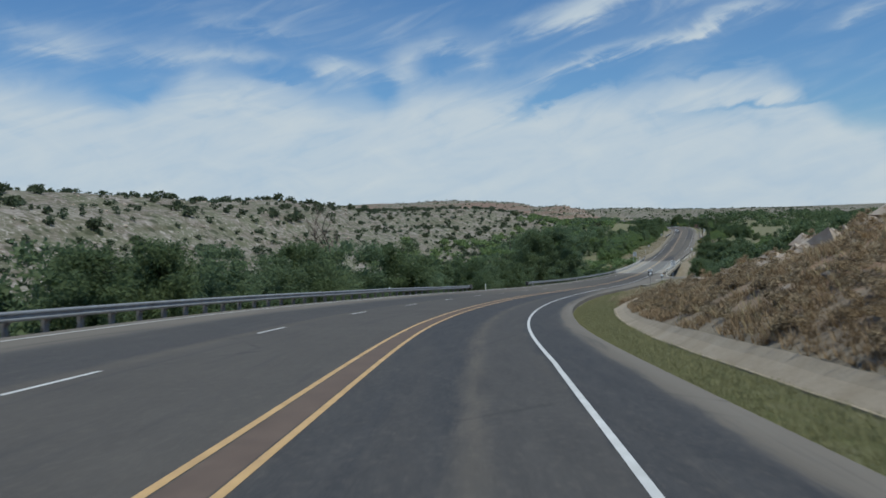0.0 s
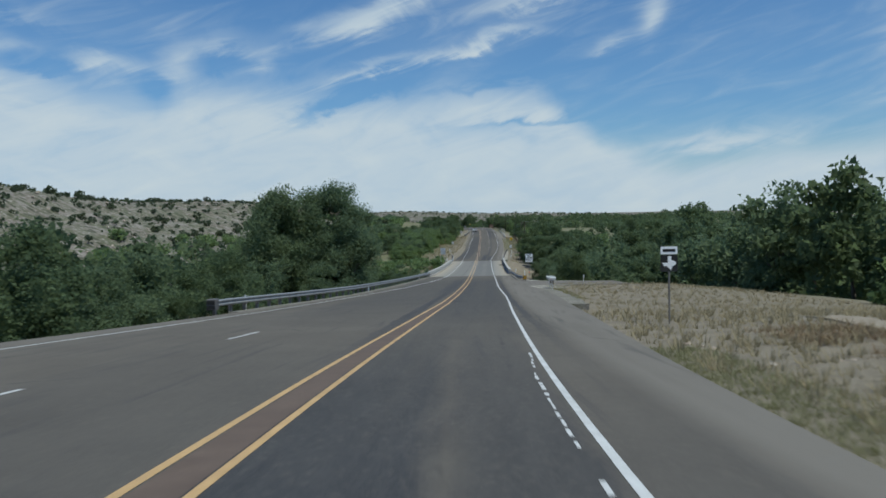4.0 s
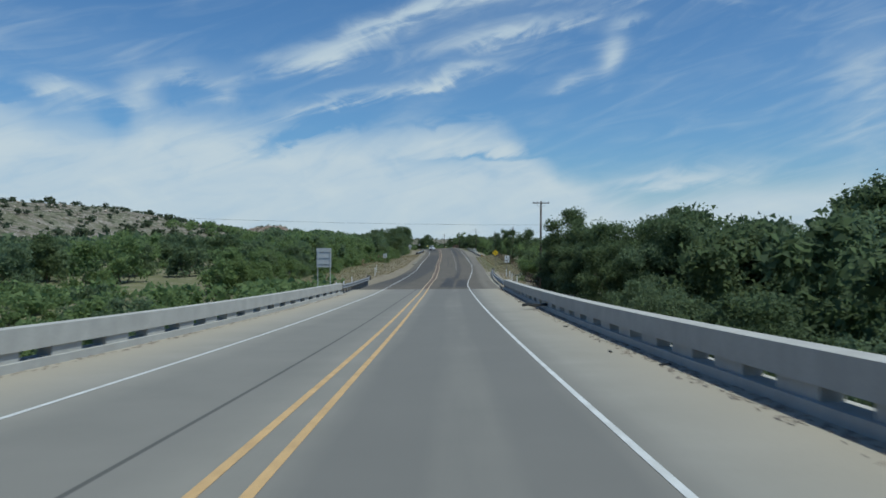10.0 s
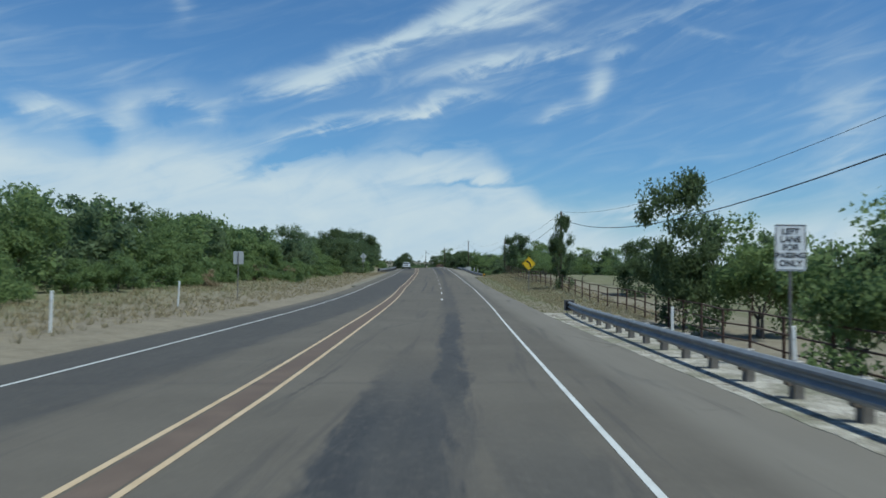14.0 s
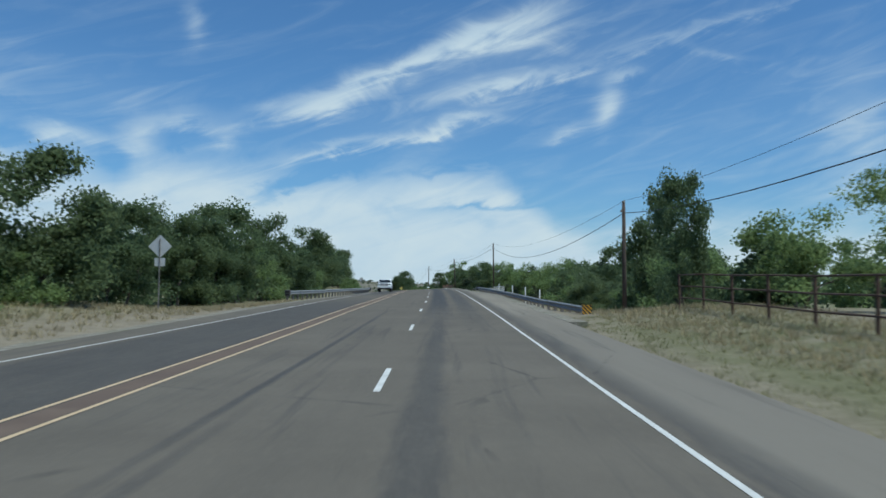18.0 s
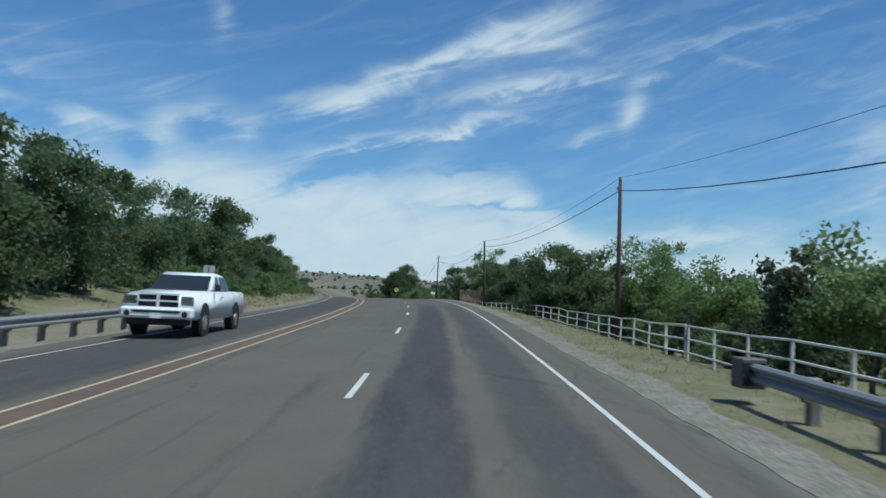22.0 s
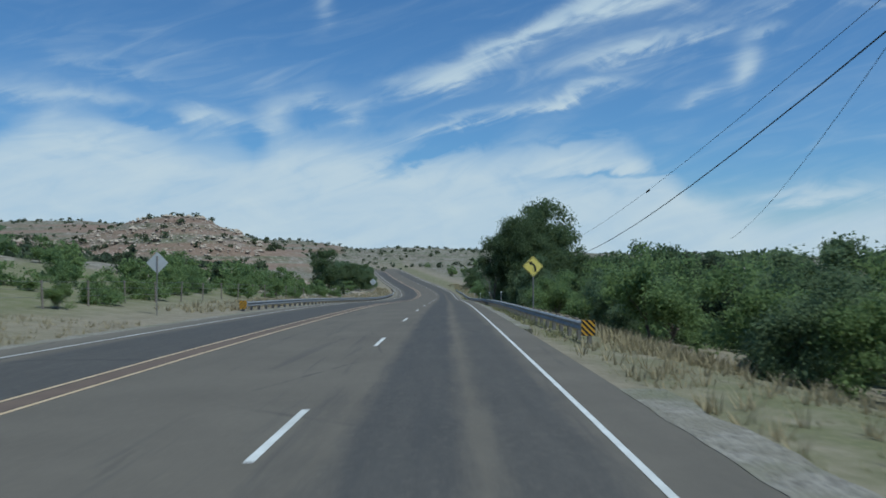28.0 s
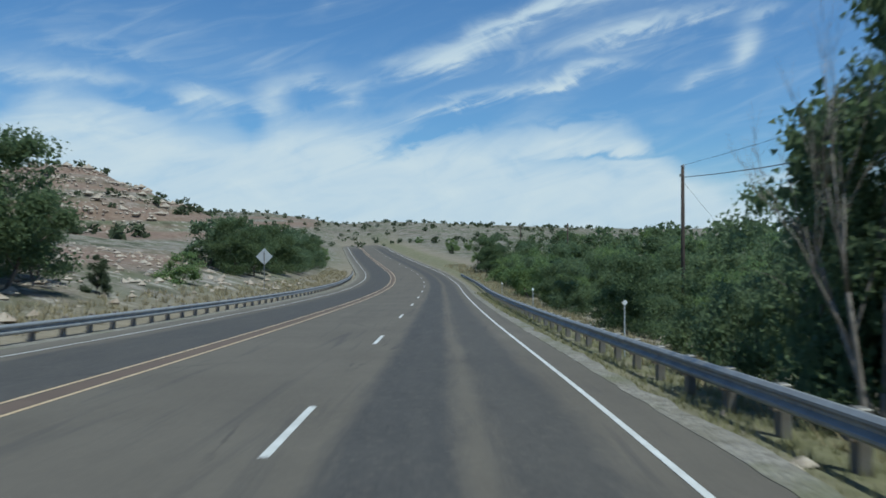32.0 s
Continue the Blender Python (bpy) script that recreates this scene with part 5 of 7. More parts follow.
def signs():
    # black and white route sign with a plate above it
    sign = sign_stand("route_sign", "black square route marker with a white state outline", 116.5, 7.3, 2.7)
    top = child("plate", plate("plate", 0.6, 0.28, SIGN_WHITE, 0.03), sign, pose(0, 0, 2.66))
    bars_on(top, [(0, 0, 0.44, 0.1)])
    panel = child("panel", plate("panel", 0.61, 0.61, SIGN_BLACK, 0.04), sign, pose(0, 0, 2.2))
    bm = bmesh.new()
    shape = [(-0.05, 0.25), (0.08, 0.25), (0.08, 0.11), (0.22, 0.07), (0.25, -0.04), (0.10, -0.14), (0.07, -0.26), (-0.03, -0.16), (-0.10, -0.10), (-0.17, -0.12), (-0.26, 0.02), (-0.05, 0.02)]
    bm.faces.new([bm.verts.new((x, -0.009, z)) for x, z in shape])
    child("state_outline", finish(bm, "state_outline", SIGN_WHITE), panel)
    # litter sign, two panels
    sign = sign_stand("litter_sign", "two white panels with black lettering on one steel post", 198.5, 6.62, 4.1, radius=0.03)
    child("reflector", rod_mesh("reflector", (0, 0.03, 1.55), (0, 0.03, 1.75), 0.036, RED_BAND), sign, None, "red reflective band")
    up = child("panel", plate("panel", 1.02, 0.5, SIGN_WHITE, 0.03), sign, pose(0, 0, 3.98))
    child("border", frame_line("border", 0.99, 0.47, 0.014, SIGN_BLACK), up)
    lines_on(up, [("CAUTION", 0.135, 0.15)])
    bars_on(up, [(0, 0.055, 0.6, 0.04), (0, 0.0, 0.99, 0.014), (0, -0.06, 0.34, 0.03), (0, -0.12, 0.26, 0.03), (0, -0.18, 0.3, 0.03)])
    low = child("panel", plate("panel", 1.02, 0.64, SIGN_WHITE, 0.03), sign, pose(0, 0, 3.37))
    child("border", frame_line("border", 0.99, 0.61, 0.016, SIGN_BLACK), low)
    lines_on(low, [("LITTERING", 0.155, 0.19), ("PROHIBITED", 0.155, 0.06), ("$10-2000 FINE", 0.125, -0.07), ("STATE LAW", 0.085, -0.19)])
    # lane sign
    sign = sign_stand("lane_sign", "white sign with black lettering about the passing lane", 323.4, 6.55, 3.2, radius=0.032)
    panel = child("panel", plate("panel", 0.61, 0.91, SIGN_WHITE, 0.04), sign, pose(0, 0, 2.75))
    child("border", frame_line("border", 0.58, 0.88, 0.014, SIGN_BLACK), panel)
    lines_on(panel, [("LEFT", 0.165, 0.31), ("LANE", 0.165, 0.155), ("FOR", 0.165, 0.0), ("PASSING", 0.145, -0.155), ("ONLY", 0.165, -0.31)])
    curve_sign(380.9, 7.2, 2.65, 0.91)
    curve_sign(671.2, 4.72, 2.97, 0.8, SIGN_FADED, "pale yellow diamond sign with a bent black arrow")
    back_sign(283, -10.3, 2.65, 1.2, 1.54, over_road=True, label="large grey back of a road sign in a steel frame", posts=2, split=True)
    back_sign(355, -12.7, 2.6, 0.61, 0.76)
    back_sign(437, -13.0, 3.0, 0.76, 0.76, True, 2)
    back_sign(537.5, -12.4, 2.3, 0.6, 0.5, label="small grey back of a road sign on a post")
    back_sign(667, -14.0, 2.6, 0.76, 0.76, True, label="grey back of a diamond road sign on a post")
    back_sign(777.3, -13.4, 3.0, 0.91, 0.91, True)


signs()


# ---- delineators ----
def delineators():
    spots = [(70, -14.2), (90, -14.0), (105, -13.4), (130, -12.2), (159.1, -9.9), (179, -9.7), (205, -9.2), (189.5, 5.6), (202.8, 4.85), (180.6, 11.9), (286, -9.8), (289, -9.6), (302, -10.6), (330.8, -11.6), (346.1, -13.2),
             (299, 6.3), (313, 6.6), (324.2, 7.0), (333, 6.9), (455.9, 6.6), (463, 6.4), (471.4, 6.2), (486, 6.1)]
    first = None
    for s, d in spots:
        p = ground_point(s, d, -0.1)
        p.z = max(p.z, float(surf(s, d)[2]) - (0.22 if s in (189.5, 202.8) else 0.75))
        m = pose(*p, random.uniform(-2, 2), random.uniform(-3, 3), heading(s))
        if first is None:
            first = thing("delineator_post", "slim white plastic delineator post at the roadside", "post", "delineator posts", at=m)
            body = child("body", box_mesh("body", (0.09, 0.03, 1.32), DELINEATOR, (0, 0, 0.66), 0.008), first)
            child("reflector", box_mesh("reflector", (0.07, 0.006, 0.2), SIGN_WHITE, (0, -0.02, 1.16)), body)
        else:
            copy_thing(first, m)


delineators()


def diamond_markers():
    first = None
    for s, d in ((697.5, 4.75), (718, 4.75), (737, 4.7), (757, 4.7), (777, 4.6)):
        p = surf(s, d)
        m = pose(p[0], p[1], p[2] - 0.5, random.uniform(-2, 2), random.uniform(-2, 2), heading(s))
        if first is None:
            first = thing("reflector_post", "thin steel post with a small white diamond reflector", "post", "diamond reflector posts", at=m)
            child("stem", rod_mesh("stem", (0, 0, -0.3), (0, 0, 1.45), 0.02, SIGN_BACK, sides=6), first)
            child("reflector", plate("reflector", 0.11, 0.11, SIGN_WHITE, 0.01, 0.006, True), first, pose(0, -0.025, 1.45))
        else:
            copy_thing(first, m)


diamond_markers()


# ---- poles and wires ----
def utility_pole(s, d, height, crossarm=False, lean=0.0, base_r=0.15):
    p = ground_point(s, d, -0.3)
    tall = float(surf(s, d)[2]) + height - p.z
    pole = thing("utility_pole", "dark creosoted timber utility pole with cables" + (" and a crossarm" if crossarm else ""), "utility pole", "utility poles", at=pose(*p, 0, lean, heading(s)))
    verts, faces = tube([(0, 0, 0), (0, 0, tall * 0.5), (0, 0, tall)], [base_r, base_r * 0.85, base_r * 0.68], 12)
    child("shaft", mesh_of("shaft", verts, faces, POLE_WOOD, True), pole)
    child("ground_wire", rod_mesh("ground_wire", (0.0, -base_r * 0.96, 0.2), (0.0, -base_r * 0.7, tall - 0.6), 0.008, WIRE, sides=5), pole)
    if crossarm:
        arm = child("crossarm", box_mesh("crossarm", (2.1, 0.1, 0.12), POLE_WOOD, (0, -0.15, tall - 0.25), 0.01), pole)
        for x in (-0.95, -0.45, 0.5, 0.98):
            child("insulator", rod_mesh("insulator", (x, -0.15, tall - 0.19), (x, -0.15, tall - 0.02), 0.05, SIGN_BACK, 0.03, 8), arm)
        for x in (-0.65, 0.65):
            child("brace", rod_mesh("brace", (x, -0.19, tall - 0.3), (0, -0.17, tall - 0.95), 0.015, POST_STEEL, sides=5), arm)
    else:
        child("insulator", rod_mesh("insulator", (0, -0.12, tall - 0.1), (0, -0.12, tall + 0.06), 0.04, SIGN_BACK, 0.025, 8), pole)
        child("cable_clamp", box_mesh("cable_clamp", (0.1, 0.12, 0.16), POST_STEEL, (-0.14, 0, tall - 0.62), 0.01), pole)
    return pole, pole.matrix_world @ Vector((0, 0, tall))


def wire(a, b, sag, radius, label="black overhead cable slung between poles"):
    a, b = Vector(a), Vector(b)
    pts = [a.lerp(b, f) - Vector((0, 0, sag * 4 * f * (1 - f))) for f in np.linspace(0, 1, 19)]
    verts, faces = tube(pts, radius, 5)
    tagged(new("overhead_wire", mesh_of("overhead_wire", verts, faces, WIRE)), label, "cable", "overhead wires")


def poles():
    tops = []
    for s, d, h, arm, lean in ((319.7, 10.55, 9.6, True, 0.8), (389, 11.3, 7.9, False, 0.5), (449.5, 11.0, 6.3, False, 0), (538.4, 10.35, 7.55, False, -0.6), (590, 9.5, 7.2, False, -2.2), (643.5, 10.1, 8.5, False, 0.5), (766, 15, 8.4, False, 0)):
        tops.append(utility_pole(s, d, h, arm, lean)[1])
    down = Vector((0, 0, 0.75))
    for i in range(len(tops) - 1):
        a, b = tops[i], tops[i + 1]
        if i == 0:
            a = a - Vector((0, 0, 3.6))
        sag = 0.017 * (a - b).length
        wire(a, b, sag, 0.009)
        wire(a - down, b - down, sag * (0.9 if i == 3 else 1.45), 0.022)
    # a line that crosses the road from the crossarm pole
    far = ground_point(312, -62, 8.6)
    wire(tops[0] - Vector((0, 0, 3.0)), far, 0.6, 0.012)
    wire(tops[0] - Vector((0, 0, 3.6)), ground_point(335, 58, 7.5), 0.8, 0.012)
    wire(tops[0] - Vector((0, 0, 4.0)), ground_point(330, 62, 7.0), 0.8, 0.018)
    # spiral damper on the thin cable before the last bend
    at = tops[5].lerp(tops[6], 0.235) - Vector((0, 0, 0.017 * (tops[5] - tops[6]).length * 4 * 0.235 * 0.765))
    pts = [at + (tops[6] - tops[5]).normalized() * (f * 0.9) + Vector((0.0, 0.0, 0.06 * math.sin(f * 25) - 0.05)) for f in np.linspace(0, 1, 16)]
    verts, faces = tube(pts, 0.02, 5)
    tagged(new("cable_damper", mesh_of("cable_damper", verts, faces, WIRE)), "black spiral damper clipped on an overhead cable", "cable fitting")
    utility_pole(312, -62, 9.0)
    utility_pole(335, 58, 8.5)
    # guy of the last pole
    wire(tops[-1] - Vector((0, 0, 1)), ground_point(760, 21), 0.02, 0.008, "steel guy wire anchoring a pole")
    wire(tops[-2], ground_point(690, 22, 8.0), 0.8, 0.01)
    for s, d in ((840, 22), (905, 30)):
        utility_pole(s, d, 7.5)


poles()


# ---- fences ----
def pipe_fence(name, label, stations, d_table, height, rails, material, radius, post_radius, follow=None):
    fence = thing(name, label, "fence")
    pts = []
    for q in stations:
        p = ground_point(q, np.interp(q, *d_table))
        pts.append(p)
    post = rod_mesh("post", (0, 0, -0.3), (0, 0, height + 0.02), post_radius, material, sides=8)
    for q, p in zip(stations, pts):
        child("post", post, fence, pose(*p, random.uniform(-1, 1), random.uniform(-1, 1), 0))
    for h in rails:
        for a, b in zip(pts[:-1], pts[1:]):
            child("rail", rod_mesh("rail", a + Vector((0, 0, h)), b + Vector((0, 0, h)), radius, material, sides=7), fence)
    return fence


def fences():
    pipe_fence("pipe_fence", "white-painted steel pipe fence with three rails", np.arange(497, 596, 3.05), ([497, 507, 540, 570, 585, 599], [7.6, 7.9, 9.6, 9.6, 9.5, 9.4]), 1.25, (0.32, 0.78, 1.24), WHITE_PIPE, 0.032, 0.045)
    pipe_fence("pipe_fence", "white pipe rail along a drive behind the fence", np.arange(566, 596, 3.0), ([566, 596], [17, 15]), 1.2, (0.7, 1.2), WHITE_PIPE, 0.03, 0.04)
    pipe_fence("ranch_fence", "rust-brown steel pipe ranch fence with three rails", np.arange(303, 436, 3.05), ([303, 330, 360, 380, 400, 436], [9.0, 9.3, 11.0, 10.6, 9.8, 9.8]), 1.36, (0.4, 0.88, 1.35), RUST_PIPE, 0.03, 0.05)
    pipe_fence("ranch_fence", "rust-brown pipe fence of a yard", np.arange(322, 362, 3.05), ([322, 362], [22, 17]), 1.3, (0.6, 1.29), RUST_PIPE, 0.03, 0.05)
    # wire fence posts
    for s0, s1, d0, d1 in ((300, 345, -19, -21), (655, 720, -18, -16)):
        fence = thing("wire_fence", "old wire fence on thin weathered posts", "fence")
        pts = [ground_point(q, np.interp(q, (s0, s1), (d0, d1))) for q in np.arange(s0, s1, 4.2)]
        stake = rod_mesh("post", (0, 0, -0.3), (0, 0, 1.25), 0.045, TIMBER, sides=6)
        for p in pts:
            child("post", stake, fence, pose(*p, random.uniform(-4, 4), random.uniform(-4, 4), 0))
        for h in (0.5, 0.85, 1.18):
            verts, faces = tube([p + Vector((0, 0, h)) for p in pts], 0.008, 4)
            child("strand", mesh_of("strand", verts, faces, POST_STEEL), fence)


    # a post-and-bar brace left standing in the field
    p = ground_point(*BRACE)
    brace = thing("fence_brace", "grey weathered timber post brace standing in a field", "fence", at=pose(*p, 0, 0, heading(BRACE[0])))
    for x in (-0.55, 0.55):
        child("post", rod_mesh("post", (x, 0, -0.3), (x + 0.03, 0, 1.3), 0.07, TIMBER, 0.06, 8), brace)
    child("bar", rod_mesh("bar", (-0.55, 0, 0.95), (0.58, 0, 0.9), 0.045, TIMBER, sides=7), brace)
    # pipe gate in the white fence
    q = 521.5
    a, b = ground_point(q, np.interp(q, [507, 540], [7.9, 9.6]) - 0.07), ground_point(q + 2.9, np.interp(q + 2.9, [507, 540], [7.9, 9.6]) - 0.07)
    gate = thing("pipe_gate", "narrow white pipe gate with a latch in the fence", "gate")
    for p in (a, b):
        child("stile", rod_mesh("stile", p + Vector((0, 0, 0.2)), p + Vector((0, 0, 1.3)), 0.032, WHITE_PIPE, sides=8), gate)
    for h in (0.3, 0.78, 1.26):
        child("rail", rod_mesh("rail", a + Vector((0, 0, h)), b + Vector((0, 0, h)), 0.028, WHITE_PIPE, sides=7), gate)
    child("latch", box_mesh("latch", (0.1, 0.16, 0.12), POST_STEEL, a + Vector((0, 0, 0.8)), 0.01), gate)


BRACE = (190.0, 24.0)
fences()


# ---- mailboxes ----
BOX_GREY = plain("grey_sheet_metal", (0.50, 0.51, 0.50), (0.42, 0.43, 0.42), 2.5, 0.4, 0.5)


def mailbox_mesh(w=0.17, h=0.22, ln=0.5, material=None):
    bm = bmesh.new()
    prof = [(-w / 2, 0), (w / 2, 0), (w / 2, h - w / 2)] + [(w / 2 * math.cos(radians(a)), h - w / 2 + w / 2 * math.sin(radians(a))) for a in range(20, 180, 20)] + [(-w / 2, h - w / 2)]
    a = [bm.verts.new((x, -ln / 2, z)) for x, z in prof]
    b = [bm.verts.new((x, ln / 2, z)) for x, z in prof]
    bm.faces.new(a[::-1])
    bm.faces.new(b)
    for i in range(len(prof)):
        bm.faces.new((a[i], a[(i + 1) % len(prof)], b[(i + 1) % len(prof)], b[i]))
    bmesh.ops.recalc_face_normals(bm, faces=bm.faces)
    return finish(bm, "box", material)


def mailboxes():
    # rows of boxes on two swing-away brackets
    body = mailbox_mesh(0.2, 0.24, 0.52, BOX_GREY)
    for s, n in ((156.9, 4), (159.7, 4)):
        p = surf(s, 6.45)
        stand = thing("mailbox_cluster", "row of grey metal mailboxes on a white curved pipe bracket", "mailbox", "mailboxes at the pull-off", at=pose(p[0], p[1], p[2] - 0.06, 0, 0, heading(s) + random.uniform(-3, 3)))
        pts = [(0, 0.62, 0.8), (0, 0.6, 0.62), (0, 0.52, 0.42), (0, 0.36, 0.26), (0, 0.12, 0.17), (0, -0.12, 0.17), (0, -0.36, 0.26), (0, -0.52, 0.42), (0, -0.6, 0.62), (0, -0.62, 0.8)]
        verts, faces = tube(pts, 0.032, 8)
        child("bracket", mesh_of("bracket", verts, faces, WHITE_PIPE, True), stand)
        child("stub_post", rod_mesh("stub_post", (0, 0, -0.3), (0, 0, 0.2), 0.045, WHITE_PIPE), stand)
        # brown tube over the white arm's near end, painted in as its shade
        child("sleeve", rod_mesh("sleeve", (0, -0.6, 0.5), (0, -0.62, 0.8), 0.045, TIMBER), stand, None, "brown tube standing in for the shade on the arm")
        child("shelf", box_mesh("shelf", (0.5, 1.5, 0.035), POST_STEEL, (0, 0, 0.82), 0.008), stand)
        for i in range(n):
            bx = child("box", body, stand, pose(random.uniform(-0.03, 0.03), (i - (n - 1) / 2) * 0.37, 0.84, 0, 0, 90 + random.uniform(-5, 5)))
            child("lid", box_mesh("lid", (0.19, 0.012, 0.22), BOX_GREY, (0, 0.268, 0.115)), bx)
            child("knob", box_mesh("knob", (0.03, 0.02, 0.02), SIGN_BLACK, (0, 0.28, 0.19)), bx)
            if i != 1:
                child("flag", box_mesh("flag", (0.012, 0.03, 0.12), RED_BAND, (-0.108, 0.12, 0.11)), bx)
    p = ground_point(600.6, 4.25)
    stand = thing("mailbox", "white metal mailbox on a timber post with a yellow newspaper tube", "mailbox", at=pose(*p, 0, 4, heading(599)))
    child("post", box_mesh("post", (0.09, 0.09, 1.3), TIMBER, (0, 0, 0.4), 0.01), stand)
    bx = child("box", mailbox_mesh(0.18, 0.23, 0.5, SIGN_WHITE), stand, pose(-0.1, 0, 1.05, 0, 0, 90))
    child("open_flap", box_mesh("open_flap", (0.17, 0.18, 0.012), SIGN_WHITE, (0, 0.33, 0.0), turn=Matrix.Rotation(radians(8), 4, "X")), bx, None, "open white door hanging down")
    child("line_of_writing", box_mesh("line_of_writing", (0.004, 0.26, 0.05), SIGN_BLACK, (-0.093, 0.02, 0.13)), bx)
    child("flag", box_mesh("flag", (0.012, 0.14, 0.045), RED_BAND, (0.096, -0.08, 0.17)), bx)
    child("newspaper_tube", box_mesh("newspaper_tube", (0.16, 0.34, 0.28), YELLOW_PLASTIC, (0.0, -0.1, 0.87), 0.03), stand, None, "yellow plastic tube")


mailboxes()


# ---- brick gate walls ----
def brick_material():
    k = Nodes("brown_brick")
    r = k.n.new("ShaderNodeObjectInfo").outputs["Random"]
    v = k.local()
    c = k.mix(r, (0.31, 0.195, 0.13), (0.39, 0.26, 0.18))
    c = k.mix(k.range(k.noise(k.where(), 9), 0.45, 0.7, 0, 0.5), c, (0.25, 0.16, 0.11))
    k.bump(k.noise(v, 30), 0.3, 0.01)
    return k.done(c, 0.9, 0, 0.2)


BRICK = brick_material()
MORTAR = plain("mortar", (0.30, 0.255, 0.215), (0.25, 0.21, 0.175), 4, 0.95)


def brick_wall(s0, d0, s1, d1, top, label, piers=True, bricks=True, face=1):
    """A garden wall between two plan points, with brick courses on the face towards the road."""
    a, b = ground_point(s0, d0), ground_point(s1, d1)
    way = Vector((b.x - a.x, b.y - a.y, 0))
    ln = way.length
    turn = math.degrees(math.atan2(way.y, way.x))
    low = min(a.z, b.z) - 0.3
    wall = thing("brick_wall", label, "wall", "gate walls", at=pose(a.x, a.y, low, 0, 0, turn))
    h = top - low
    child("core", box_mesh("core", (ln, 0.21, h), MORTAR, (ln / 2, 0, h / 2)), wall)
    child("coping", box_mesh("coping", (ln + 0.1, 0.32, 0.06), BRICK, (ln / 2, 0, h + 0.03), 0.01), wall)
    ends = [0.0, ln] if piers else []
    for e in ends:
        child("pier", box_mesh("pier", (0.45, 0.45, h + 0.16), BRICK, (e, 0, h / 2 + 0.08), 0.012), wall)
    if not bricks:
        return
    one = box_mesh("brick", (0.295, 0.02, 0.094), BRICK, (0, 0, 0), 0.004)
    for r in range(int(h / 0.108)):
        for k in range(int(ln / 0.31)):
            x = 0.3 + (k + 0.5 * (r % 2)) * 0.31
            if x < ln - 0.25:
                child("brick", one, wall, pose(x, face * 0.112, 0.06 + r * 0.108))


def lantern(s, d, top):
    x, y = across(s, d)
    lamp = thing("wall_lantern", "small dark metal lantern on a brick pier", "lantern", "gate lanterns", at=pose(float(x), float(y), top, 0, 0, heading(s)))
    child("stem", rod_mesh("stem", (0, 0, -0.02), (0, 0, 0.12), 0.04, SIGN_BLACK), lamp)
    cage = child("cage", box_mesh("cage", (0.2, 0.2, 0.36), DARK_GLASS, (0, 0, 0.3), 0.02), lamp)
    for x, y in ((-1, -1), (-1, 1), (1, -1), (1, 1)):
        child("bar", box_mesh("bar", (0.025, 0.025, 0.38), SIGN_BLACK, (x * 0.1, y * 0.1, 0.3)), cage)
    child("cap", rod_mesh("cap", (0, 0, 0.48), (0, 0, 0.64), 0.18, SIGN_BLACK, 0.03, 8), lamp)


def gate_walls():
    top = float(surf(606, 8)[2]) + 1.35
    brick_wall(604.0, 9.5, 599.6, 10.5, top, "brown brick wing wall with capped piers beside a driveway", face=-1)
    brick_wall(613.6, 10.1, 610.6, 15.8, top, "brown brick wall facing the driveway with capped piers", face=-1)
    lantern(604.0, 9.5, top + 0.16)
    lantern(610.6, 15.8, top + 0.16)


gate_walls()


# ---- house beside the road, pickup, debris ----
def house(s, d, turn, w, depth, h, label, roof_h=0.5):
    p = ground_point(s, d, -0.2)
    ho = thing("house", label, "house", at=pose(*p, 0, 0, heading(s) + turn))
    child("wall", box_mesh("wall", (w, depth, h), STUCCO, (0, 0, h / 2)), ho)
    bm = bmesh.new()
    e, r = 0.35, roof_h
    for x in (-w / 2 - e, w / 2 + e):
        for y, z in ((-depth / 2 - e, h + 0.003), (0, h + r), (depth / 2 + e, h + 0.003)):
            bm.verts.new((x, y, z))
    bm.verts.ensure_lookup_table()
    v = bm.verts
    for f in ((0, 1, 4, 3), (1, 2, 5, 4), (0, 2, 1), (3, 4, 5), (0, 3, 5, 2)):
        bm.faces.new([v[i] for i in f])
    bmesh.ops.recalc_face_normals(bm, faces=bm.faces)
    child("roof", finish(bm, "roof", SIGN_BACK), ho)
    for x in (-w * 0.28, w * 0.2):
        win = child("window", box_mesh("window", (0.9, 0.05, 1.0), DARK_GLASS, (x, -depth / 2 - 0.012, 1.6)), ho)
        child("frame", box_mesh("frame", (1.0, 0.04, 0.07), STUCCO, (x, -depth / 2 - 0.04, 2.13)), win)
        child("sill", box_mesh("sill", (1.05, 0.1, 0.06), STUCCO, (x, -depth / 2 - 0.06, 1.07)), win)
    child("door", box_mesh("door", (0.95, 0.05, 2.05), RUST_PIPE, (0, -depth / 2 - 0.012, 1.03)), ho)


house(352, 34, 60, 9, 6, 2.7, "low white stucco house with a flat metal roof")
house(720, 62, 80, 9, 6, 2.7, "pale house among trees in the distance")


